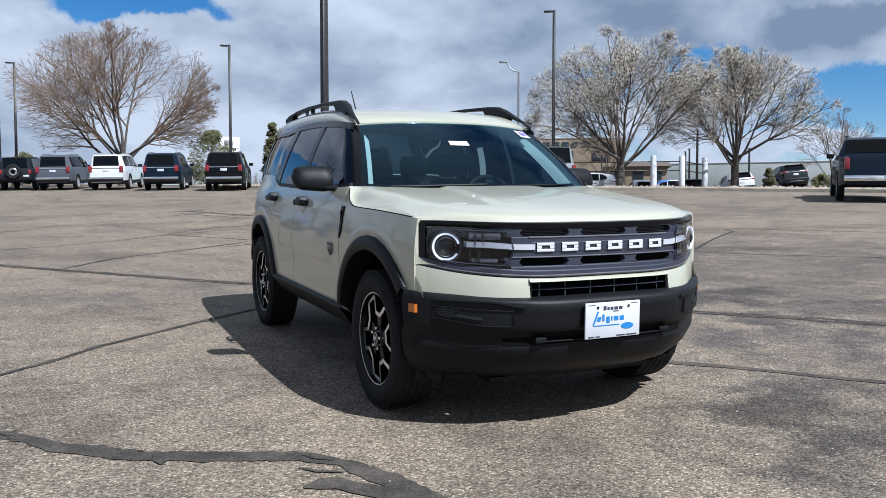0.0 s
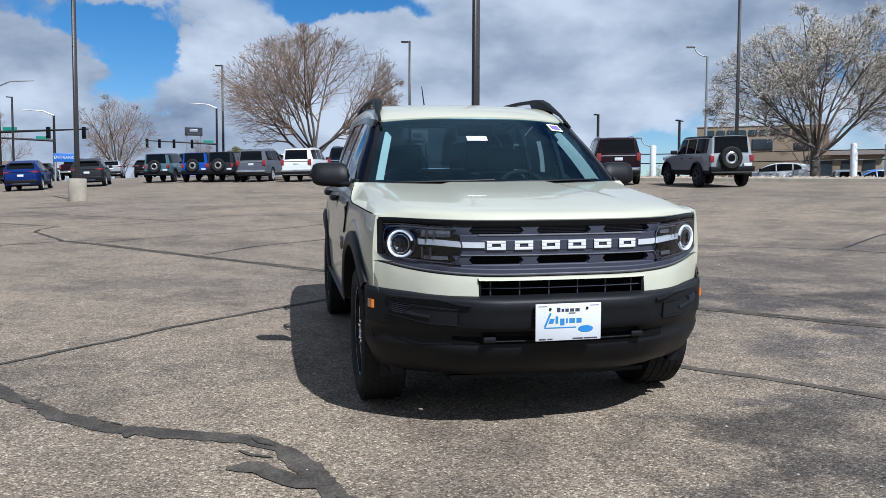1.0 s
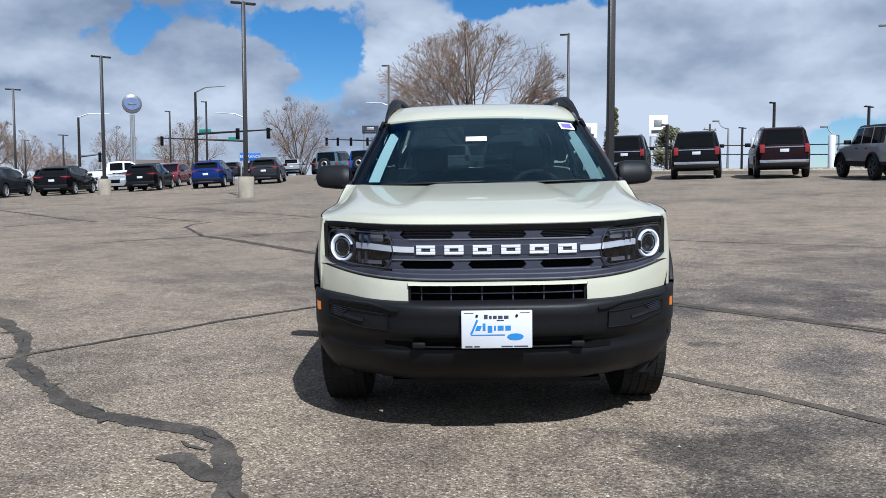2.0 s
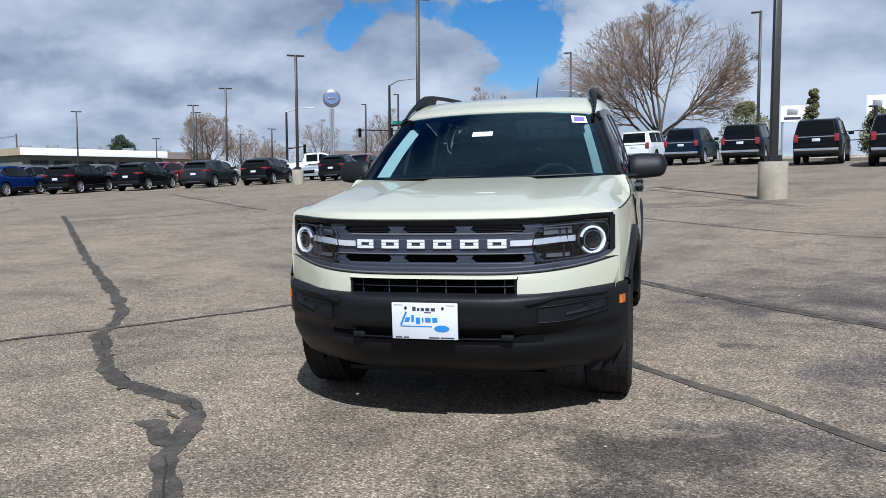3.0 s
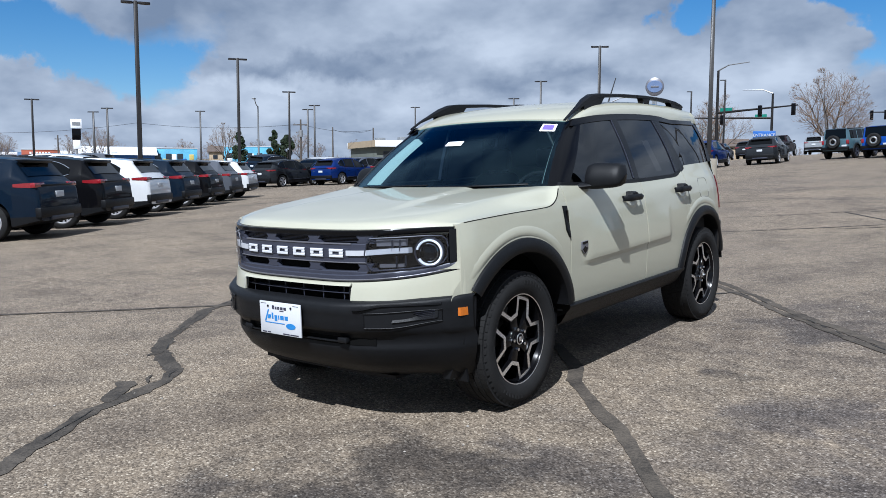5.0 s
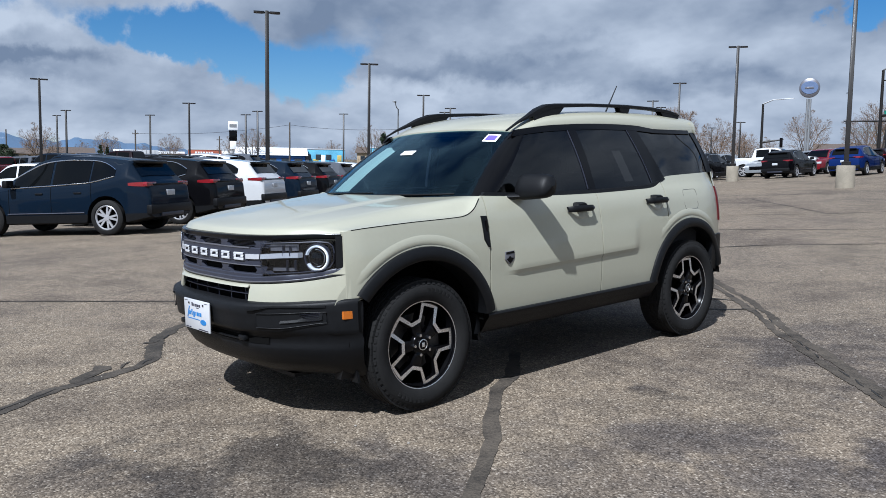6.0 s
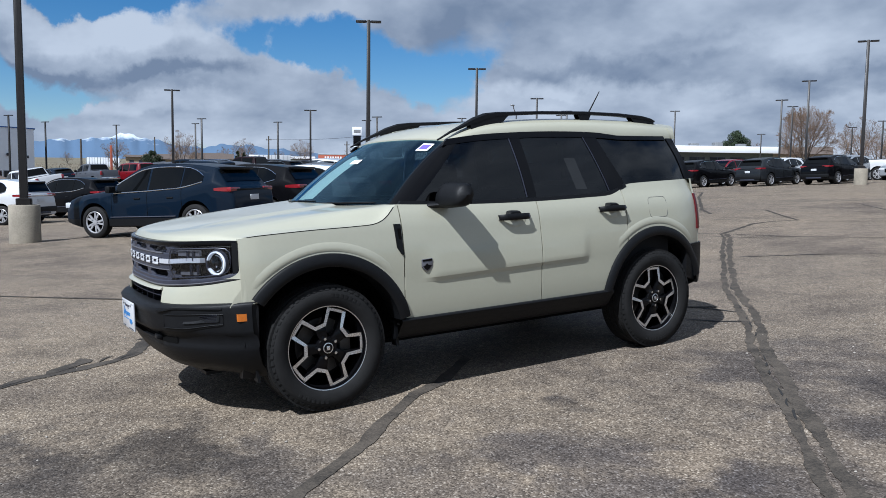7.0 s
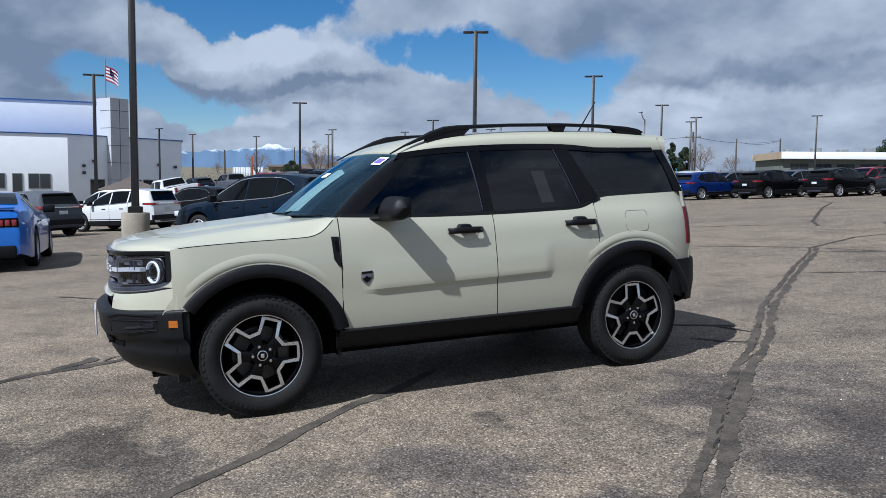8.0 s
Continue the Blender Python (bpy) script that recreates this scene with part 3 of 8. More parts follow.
TAIL = [(-4.98, 9.43), (-4.3, 8.71), (-2.84, 6.82), (-1.75, 5.47), (-0.55, 4.0), (0.22, 3.2), (0.9, 2.45), (1.3, 1.95), (1.98, 1.2), (2.6, 0.55), (3.1, 0.02), (3.6, -0.55), (4.6, -1.6)]
ribbon("crack_seal", TAIL, 0.078, 0.55, mat=M_seal_worn, shift=0.052)
ribbon("crack_seal", TAIL, 0.062, 0.55, 0.005, M_seal_worn, shift=-0.045)
ribbon("crack_seal", [(-27.4, 33.6), (-20.99, 28.08), (-16.89, 22.92), (-10.37, 15.32), (-8.97, 13.98)], 0.10, 0.4)
ribbon("crack_seal", [(-4.98, 9.43), (-5.29, 10.15), (-6.04, 11.74), (-6.15, 12.5), (-5.94, 13.2), (-7.2, 14.4), (-8.79, 16.0)], 0.08, 0.4)
ribbon("crack_seal", [(0.3, 0.0), (0.75, -0.5), (0.88, -0.76), (1.25, -1.19), (1.5, -1.42), (1.9, -1.95), (2.1, -2.18), (2.9, -3.2)], 0.085, 0.22, mat=M_seal_worn)
for pts in ([(-2.4, 6.4), (-1.7, 7.6), (-0.35, 8.8), (0.76, 9.86)], [(-0.43, 12.27), (0.3, 11.1), (1.2, 9.6), (2.2, 8.27), (2.9, 7.37), (3.4, 6.9), (5.2, 5.7), (6.64, 4.6), (7.13, 3.84), (8.0, 3.0), (8.6, 2.45)], [(0.2, 8.95), (1.1, 9.6)],
            [(-4.9, 9.4), (-3.6, 9.7), (-2.1, 10.6), (-1.2, 11.4), (-0.43, 12.27), (0.07, 13.0), (0.72, 13.74), (1.6, 14.0)], [(-0.19, 12.14), (0.57, 12.86), (3.24, 12.84)], [(-5.46, 12.91), (-3.65, 14.6), (-2.5, 16.2), (-1.19, 17.29), (-0.15, 18.1), (0.9, 19.28), (1.6, 19.65), (3.1, 20.7)],
            [(0.75, 20.0), (1.6, 17.8), (2.5, 15.4), (3.27, 13.27), (4.0, 12.0)], [(1.61, 17.7), (3.64, 18.97), (5.2, 20.4)], [(-0.21, 25.57), (4.1, 24.8)], [(-0.66, 27.3), (1.65, 28.1), (3.9, 26.1)], [(-8.3, 19.7), (-5.6, 16.7), (-3.7, 14.5)], [(-10.0, 21.0), (-8.5, 22.8), (-6.6, 25.7)]):
    ribbon("crack", pts, 0.046, 0.45, 0.005, M_crack, "thin dark crack in the asphalt", 0.22)
for pts in ([(6.7, 4.64), (8.25, 5.85), (9.2, 6.5), (9.7, 6.8), (9.95, 7.3), (10.4, 7.0), (11.9, 5.1)], [(14.4, 13.75), (15.85, 13.2), (17.2, 13.2)], [(-10.84, 11.71), (-10.55, 12.82), (-9.41, 14.3)], [(-9.1, 14.25), (-7.9, 14.94)], [(-6.57, 8.12), (-5.77, 8.8), (-4.9, 9.38)], [(-4.33, 8.88), (-3.66, 9.63)], [(-7.42, 11.81), (-6.59, 12.34)],
            [(-9.22, 6.93), (-8.05, 7.73), (-7.06, 8.21)], [(-14.6, 9.3), (-12.82, 10.6), (-12.0, 10.93), (-11.0, 11.88), (-10.63, 12.6), (-10.0, 13.54)], [(-14.34, 9.29), (-15.71, 11.35), (-18.82, 15.14), (-20.0, 17.4), (-21.5, 18.8)], [(-24.9, 22.4), (-28.0, 26.0)], [(-0.1, 2.8), (0.2, 2.88), (0.44, 2.91)], [(0.3, 2.3), (0.55, 2.41), (0.75, 2.64)], [(9.0, 16.0), (13.5, 17.5), (15.5, 16.4)], [(-20.0, 22.0), (-12.0, 27.0)]):
    ribbon("crack", pts, 0.044, 0.45, 0.0056, M_crack, "thin dark crack in the asphalt", 0.22)
# short spurs where pieces have broken from the edges of the sealed crack
spur = random.Random(9)
for x, y in ((-8.6, 6.1), (-7.5, 4.85), (-6.2, 3.35), (-5.3, 2.4), (-4.6, 1.6), (-3.7, 0.55), (-3.2, -0.3), (-2.6, -1.12), (-2.0, -1.7)):
    a = spur.uniform(0, 6.28)
    d = spur.uniform(0.09, 0.17)
    ribbon("crack_seal", [(x - d * math.cos(a), y - d * math.sin(a)), (x, y), (x + 0.6 * d * math.cos(a + 0.5), y + 0.6 * d * math.sin(a + 0.5))], 0.06, 0.5, 0.0066)
open_crack([(-3.5, 0.3), (-3.14, -0.47), (-2.38, -1.38), (-1.8, -1.78), (-1.45, -1.93), (-1.3, -2.1), (-1.18, -2.37), (-1.1, -2.69), (-0.84, -3.1)])
open_crack([(-0.6, 4.06), (0.18, 3.2), (0.9, 2.43), (1.98, 1.18), (2.6, 0.53)], 0.012)
# loose pebbles on the lot
peb = random.Random(41)
bm = bmesh.new()
for _ in range(420):
    a, r = peb.uniform(0, 6.283), 0.8 + 7.5 * peb.random() ** 0.7
    x, y = r * math.cos(a), r * math.sin(a) - 0.6
    s = peb.uniform(0.004, 0.011)
    c = Vector((x, y, ground_z(x, y) + s * 0.3))
    vs = [bm.verts.new(c + Vector((s * px * peb.uniform(0.7, 1.3), s * py * peb.uniform(0.7, 1.3), s * pz))) for px, py, pz in ((1, 0, 0), (0, 1, 0.1), (-1, 0, 0), (0, -1, 0), (0.2, 0.1, 0.7))]
    for q in ((0, 1, 4), (1, 2, 4), (2, 3, 4), (3, 0, 4)):
        bm.faces.new([vs[i] for i in q])
tagged(part("pebbles", bm, M_pebble, smooth=0), "small loose pale pebbles on the asphalt", "pebbles", kind="stuff")

# ---- the cream SUV ----
M_grey_sheet = material("grey_paper", (0.22, 0.22, 0.22), 0.8, 0, 0.1, 40)
suv = thing("compact_suv", SLOPE.copy(), "cream compact SUV with black cladding and lit ring lamps", "car")

half = curve((-1.85, 0.835), (-1.79, 0.858), (-1.7, 0.878), (-1.5, 0.893), (-1.1, 0.903), (-0.65, 0.907), (0.2, 0.902), (0.9, 0.892), (1.4, 0.878), (1.65, 0.862), (1.8, 0.83), (1.9, 0.79))
tumble = curve((0.25, -0.06), (0.36, -0.03), (0.47, -0.014), (0.56, -0.004), (0.70, 0.0), (0.80, 0.003), (0.90, 0.0), (1.0, -0.012), (1.06, -0.023), (1.12, -0.043), (1.17, -0.068), (1.25, -0.10))
crease_z = line((-0.66, 0.712), (0.66, 0.740))


def side_x(y, z):
    x = half(y) + tumble(z)
    zl = crease_z(y)
    if -0.70 < y < 0.70:
        w = step(-0.70, -0.60, y) * (1 - step(0.60, 0.66, y))
        d = zl - z
        if d < 0:
            x += 0.014 * w * max(0.0, 1 + d / 0.20)
        else:
            x += 0.014 * w * max(0.0, 1 - d / 0.024)
    return x


def arch(y, yc, r, low):
    d = abs(y - yc)
    return max(low, 0.365 + math.sqrt(r * r - d * d)) if d < r else low


belt = curve((-0.86, 1.166), (-0.66, 1.156), (-0.3, 1.142), (0.225, 1.136), (0.7, 1.142), (0.92, 1.150), (1.02, 1.178), (1.1, 1.214), (1.2, 1.226), (1.9, 1.240))


def spread(a, b, n):
    return [a + (b - a) * k / (n - 1) for k in range(n)]


def side_panel(ys, bottom, top, n=12, crease=False, out=0.0):
    rows = []
    for y in ys:
        zb, zt = bottom(y), top(y)
        zl = crease_z(y)
        if crease and zb < zl - 0.05:
            zs = spread(zb, zl - 0.030, 6) + [zl - 0.024, zl - 0.001] + spread(zl + 0.001, zt, 14)
        elif crease:
            zs = spread(zb, zt, 22)
        else:
            zs = spread(zb, zt, n)
        rows.append([(side_x(y, z) + out, y, z) for z in zs])
    return rows


hood_edge = curve((-1.83, 1.022), (-1.7, 1.034), (-1.4, 1.046), (-1.1, 1.052), (-1.0, 1.060), (-0.93, 1.090), (-0.86, 1.150), (-0.83, 1.166))
for side in (1, -1):
    def flip(rows):
        return [[(side * p[0], p[1], p[2]) for p in r] for r in rows]
    rim = (-0.025 * side, 0, 0)
    # front wing
    ys = spread(-1.815, -1.0, 34) + spread(-0.985, -0.836, 9)
    wing_low = lambda y: max(arch(y, -1.33, 0.50, 0.47), 0.668 if y < -1.70 else 0)
    part("front_wing", grid(flip(side_panel(ys, wing_low, hood_edge, 16)), rim), M_paint, suv)
    # front door
    ys = spread(-0.828, 0.222, 30)
    door = part("front_door", grid(flip(side_panel(ys, lambda y: 0.478, belt, crease=True)), rim), M_paint, suv)
    ys = spread(0.230, 1.035, 28)
    rear = part("rear_door", grid(flip(side_panel(ys, lambda y: arch(y, 1.335, 0.50, 0.478), belt, crease=True)), rim), M_paint, suv)
    ys = spread(1.043, 1.885, 32)
    quarter = part("rear_wing", grid(flip(side_panel(ys, lambda y: max(arch(y, 1.335, 0.50, 0.478), 0.735 if y > 1.68 else 0), belt, 18)), rim), M_paint, suv)
    # pressed swage above each wheel arch
    for yc in (-1.33, 1.335):
        rows = []
        for k in range(25):
            a = radians(30 + 122 * k / 24) if yc < 0 else radians(28 + 118 * k / 24)
            row = []
            for r, o in ((0.552, -0.003), (0.562, 0.003), (0.582, 0.0045), (0.606, 0.0015), (0.620, -0.003)):
                y, z = yc + r * math.cos(a), 0.365 + r * math.sin(a)
                fade = step(0, 0.25, k / 24) * (1 - step(0.75, 1, k / 24))
                row.append((side_x(y, z) + (o if o < 0 else o * fade - 0.003 * (1 - fade)), y, z))
            rows.append(row)
        part("arch_swage", grid(flip(rows)), M_paint, suv)
        # moulded flare
        a0, a1 = (14, 143) if yc < 0 else (12, 165)
        rows = []
        for k in range(41):
            a = radians(a0 + (a1 - a0) * k / 40)
            if yc > 0:
                a = radians(180) - radians(a1 - (a1 - a0) * k / 40)
            row = []
            rim_r = 0.548 if yc < 0 else 0.540
            for r, o in ((rim_r, 0.0), (rim_r - 0.002, 0.014), (rim_r - 0.010, 0.021), (0.505, 0.028), (0.482, 0.026), (0.472, 0.018), (0.470, 0.0), (0.469, -0.12)):
                y, z = yc + r * math.cos(a), 0.365 + r * math.sin(a)
                ye, ze = yc + 0.5 * math.cos(a), 0.365 + 0.5 * math.sin(a)
                row.append((half(max(-1.75, min(1.75, ye))) + tumble(max(0.45, ze)) + o, y, z))
            rows.append(row)
        part("arch_flare", grid(flip(rows)), M_trim, suv)
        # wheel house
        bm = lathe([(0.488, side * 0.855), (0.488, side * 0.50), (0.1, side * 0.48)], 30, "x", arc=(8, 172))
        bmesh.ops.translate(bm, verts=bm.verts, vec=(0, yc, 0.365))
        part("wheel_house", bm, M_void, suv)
    # sill cladding
    rows = []
    for y in spread(-0.862, 0.885, 30):
        row = [(half(y) + o, y, z) for o, z in ((-0.022, 0.480), (0.005, 0.477), (0.011, 0.469), (0.008, 0.455), (-0.016, 0.428), (-0.020, 0.420), (-0.052, 0.372), (-0.080, 0.348), (-0.13, 0.336), (-0.25, 0.33))]
        rows.append(row)
    part("sill_cladding", grid(flip(rows)), M_trim, suv)
    # handles with their cups
    for yh, zh in ((0.01, 1.046), (0.895, 1.056)):
        parent = door if yh < 0.5 else rear
        x0 = side_x(yh, zh)
        rows = []
        for k in range(17):
            t = -1 + 2 * k / 16
            y = yh + 0.124 * t
            z = zh + 0.003 * (1 - t * t)
            lift = 0.006 + 0.036 * (1 - abs(t) ** 6)
            hgt = 0.0215 * (1 - 0.15 * abs(t) ** 6)
            row = []
            for a in range(10):
                c, s = math.cos(6.2832 * a / 10), math.sin(6.2832 * a / 10)
                row.append((x0 + lift + 0.011 * c, y, z + hgt * s))
            rows.append(row)
        grip = part("door_handle", grid(flip(rows), closed=True), M_trim, parent, "black plastic door handle")
        # raised boss behind the middle of the grip
        rows = []
        for k in range(9):
            t = -1 + 2 * k / 8
            e = (1 - t ** 4) ** 0.5
            rows.append([(x0 + 0.002 + 0.040 * f, yh - 0.012 + 0.050 * t, zh + 0.016 + 0.026 * e * g) for f, g in ((0.0, 1.0), (0.7, 1.0), (1.0, 0.7), (1.0, -0.2))])
        part("handle_boss", grid(flip(rows), rim), M_trim, grip)
        part("handle_lock", box(side * (x0 + 0.044) - 0.003, side * (x0 + 0.044) + 0.003, yh + 0.088, yh + 0.104, zh - 0.006, zh + 0.010, 0.002), M_gun, grip)
        bm = bmesh.new()
        rows = []
        for i in range(7):
            r = i / 6
            row = []
            for k in range(28):
                a = 6.2832 * k / 28
                y, z = yh + 0.008 + 0.085 * r * math.cos(a), zh - 0.016 + 0.052 * r * math.sin(a)
                row.append((side_x(y, z) + 0.0015 + 0.0028 * (1 - (1 - r) ** 2) * (1 if r < 0.95 else 0.2), y, z))
            rows.append(row)
        part("handle_cup", grid(flip(rows), closed=True), M_paint, parent)
    # badge on the front door, a plain shield
    shield = [(-0.715, 0.828), (-0.642, 0.832), (-0.640, 0.785), (-0.660, 0.764), (-0.680, 0.752), (-0.698, 0.764), (-0.716, 0.782)]
    xb = side_x(-0.68, 0.79) + 0.002
    badge = part("badge", prism(shield, "x", side * (xb - 0.002), side * (xb + 0.006), bevel=0.001), M_lip, door, "small grey shield badge")
    dark = [(-0.708, 0.786), (-0.694, 0.790), (-0.682, 0.803), (-0.670, 0.792), (-0.650, 0.788), (-0.664, 0.770), (-0.680, 0.760), (-0.695, 0.770)]
    part("badge_bar", prism([(-0.712, 0.826), (-0.645, 0.829), (-0.645, 0.817), (-0.712, 0.814)], "x", side * (xb + 0.006), side * (xb + 0.008)), M_gloss, badge)
    part("badge_field", prism(dark, "x", side * (xb + 0.006), side * (xb + 0.008)), M_gloss, badge)
    # black vent trim behind the wheel
    vent = [(-0.888, 1.052), (-0.842, 1.050), (-0.836, 0.866), (-0.852, 0.872), (-0.878, 0.912)]
    bm = bmesh.new()
    lo = [bm.verts.new((side * (side_x(y, z) - 0.004), y, z)) for y, z in vent]
    hi = [bm.verts.new((side * (side_x(y, z) + 0.009), y, z)) for y, z in vent]
    bm.faces.new(hi)
    for k in range(5):
        bm.faces.new((lo[k], lo[(k + 1) % 5], hi[(k + 1) % 5], hi[k]))
    bmesh.ops.bevel(bm, geom=[e for e in bm.edges if all(v in hi for v in e.verts)], offset=0.003, segments=2, affect="EDGES")
    vent_ob = part("wing_vent", bm, M_trim, suv, "black vent trim")
    part("vent_slot", prism([(-0.868, 1.025), (-0.852, 1.025), (-0.846, 0.92), (-0.860, 0.93)], "x", side * (side_x(-0.86, 1.0) + 0.006), side * (side_x(-0.86, 1.0) + 0.0125)), M_gloss, vent_ob)
    # fuel flap outline on the driver's side
    if side == 1:
        loop = []
        for cy, cz, a0 in ((1.445, 1.088, 0), (1.312, 1.088, 90), (1.312, 1.000, 180), (1.445, 1.000, 270)):
            for k in range(5):
                a = radians(a0 + 22.5 * k)
                y, z = cy + 0.03 * math.cos(a), cz + 0.03 * math.sin(a)
                loop.append((side_x(y, z) + 0.0008, y, z))
        part("fuel_flap", tube(loop + [loop[0]], 0.0010, 5), M_gun, quarter, "round-cornered fuel flap joint")
    # amber marker
    bm = bmesh.new()
    rows = [[(side * (half(y) + 0.006 + o), y, z) for z in (0.581, 0.588, 0.614, 0.621)] for y, o in ((-1.850, 0.004), (-1.844, 0.020), (-1.815, 0.018), (-1.786, 0.015), (-1.780, 0.006))]
    part("side_marker", grid(rows, (-0.02 * side, 0, 0)), M_amber, suv, "amber side marker lens")

    # shut line between bonnet and wing
    pts = [(side * (side_x(y, hood_edge(y)) - 0.002), y, hood_edge(y) + 0.0005) for y in spread(-1.77, -0.862, 40)]
    part("shut_line", tube(pts, 0.0032, 5), M_void, suv)

# bonnet
nose = curve((0, -2.118), (0.2, -2.112), (0.36, -2.094), (0.5, -2.052), (0.6, -1.995), (0.7, -1.915), (0.78, -1.850), (0.83, -1.805))
cowl = curve((0, -1.014), (0.3, -1.004), (0.5, -0.969), (0.65, -0.919), (0.75, -0.866), (0.80, -0.846), (0.85, -0.838))
crown = curve((-2.13, 1.020), (-2.10, 1.034), (-2.05, 1.050), (-1.95, 1.069), (-1.8, 1.088), (-1.5, 1.116), (-1.25, 1.136), (-1.03, 1.152), (-0.86, 1.165))


def bonnet_point(u, v):
    s = abs(u)
    ye = -1.805 + (-0.850 + 1.805) * v
    x = s * (side_x(ye, hood_edge(ye)) - 0.006)
    y = nose(x) + (cowl(x) - nose(x)) * v
    ze, zc = hood_edge(y) + 0.003, crown(y - (nose(x) + 2.118) * (1 - v) * 0.95)
    k = step(0.74 + 0.12 * step(0.45, 1.0, v), 1.0, s) ** 1.7
    z = zc + (ze - zc) * k
    z += 0.012 * (1 - step(0.42 - 0.12 * v, 0.46 - 0.12 * v, x)) * step(0.12, 0.5, v)
    z -= 0.016 * (1 - step(0, 0.02, v))
    return x * (1 if u >= 0 else -1), y, z


vs = [0, 0.006, 0.014, 0.026, 0.045, 0.07] + spread(0.10, 1.0, 26)
edge_us = spread(0.0, 0.72, 22) + spread(0.735, 1.0, 20)
us = [-u for u in edge_us[:0:-1]] + edge_us
part("bonnet", grid([[bonnet_point(u, v) for u in us] for v in vs], (0, 0.01, -0.03)), M_paint, suv)
part("bonnet_seal", grid([[(x, nose(abs(x)) + 0.03 + d, 1.012 - d * 0.3) for x in spread(-0.80, 0.80, 21)] for d in (0.0, 0.15)]), M_void, suv)
# cowl panel under the windscreen
part("cowl_panel", grid([[(x, cowl(abs(x)) + d, crown(cowl(abs(x))) - 0.006 - e) for x in spread(-0.79, 0.79, 25)] for d, e in ((-0.02, 0.02), (0.01, 0.012), (0.06, 0.002))]), M_trim, suv)

# windscreen
screen_low = curve((0, -1.005), (0.3, -0.995), (0.5, -0.96), (0.65, -0.91), (0.76, -0.845))
screen_top = curve((0, -0.415), (0.25, -0.408), (0.45, -0.380), (0.6, -0.335))


def screen_point(s, v, out=0.0):
    xl, xt = 0.785 * s, 0.626 * s
    x = xl + (xt - xl) * v
    y0, y1 = screen_low(abs(xl)), screen_top(abs(xt))
    z0, z1 = 1.158, 1.574 - 0.026 * abs(s) ** 2.5
    bulge = 0.022 * math.sin(math.pi * v)
    return x, y0 + (y1 - y0) * v - bulge * 0.6 - out * 0.6, z0 + (z1 - z0) * v + bulge * 0.7 + out * 0.8


ss = [-1 + 2 * k / 32 for k in range(33)]
windscreen = part("windscreen", grid([[screen_point(s, v) for s in ss] for v in spread(0, 1, 17)]), M_screen, suv, "green-tinted windscreen with two stickers")
windscreen.visible_shadow = False
# black ceramic border
for b in ((0.0, 0.05), (0.90, 1.0)):
    part("screen_border", grid([[screen_point(s, v, -0.004) for s in ss] for v in spread(b[0], b[1], 3)]), M_gloss, windscreen)
for side in (1, -1):
    part("screen_border", grid([[screen_point(side * s, v, -0.004) for s in spread(0.935, 1.0, 3)] for v in spread(0.05, 0.90, 14)]), M_gloss, windscreen)
# stickers
for s0, s1, v0, v1, mt, nm, o in ((-0.165, 0.025, 0.585, 0.655, M_paper, "white paper strip", 0.004), (0.765, 0.905, 0.80, 0.93, M_paper, "white sticker", 0.004), (0.785, 0.885, 0.825, 0.905, M_violet, "violet sticker print", 0.007)):
    part("sticker", grid([[screen_point(s, v, o) for s in spread(s0, s1, 5)] for v in spread(v0, v1, 4)]), mt, windscreen, nm)
# wipers
for x0, x1 in ((-0.62, -0.02), (0.02, 0.66)):
    pts = [(x0 + (x1 - x0) * k / 8, screen_low(abs(x0 + (x1 - x0) * k / 8)) - 0.01 + 0.03 * k / 8, 1.163 + 0.012 * k / 8) for k in range(9)]
    part("wiper", tube(pts, 0.0055, 6), M_trim, suv)

# side glass, pillars and roof
glass_top = curve((-0.40, 1.545), (-0.2, 1.570), (0.0, 1.586), (0.4, 1.600), (0.8, 1.598), (1.0, 1.588), (1.15, 1.572), (1.9, 1.566))


def upper_x(y, z):
    zb, zt = belt(y), glass_top(y)
    xb = side_x(min(y, 1.8), min(zb, 1.165)) - 0.012 - 0.02 * step(1.0, 1.2, y)
    xt = 0.668 - 0.012 * step(-0.2, -0.45, y) - 0.05 * step(1.3, 1.95, y)
    t = (z - zb) / (zt - zb)
    return xb + (xt - xb) * t + 0.016 * math.sin(math.pi * min(1, max(0, t)))


def upper_patch(a, b, z0=0.0, z1=1.0, n=14, m=10, out=0.0):
    """A patch of the upper side between two slanted edges a, b: (y at the belt, y at the top)."""
    rows = []
    for i in range(n):
        t = i / (n - 1)
        row = []
        for j in range(m):
            v = z0 + (z1 - z0) * j / (m - 1)
            y = (a[0] + (a[1] - a[0]) * v) * (1 - t) + (b[0] + (b[1] - b[0]) * v) * t
            z = belt(y) + (glass_top(y) - belt(y)) * v
            row.append((upper_x(y, z) + out, y, z))
        rows.append(row)
    return rows


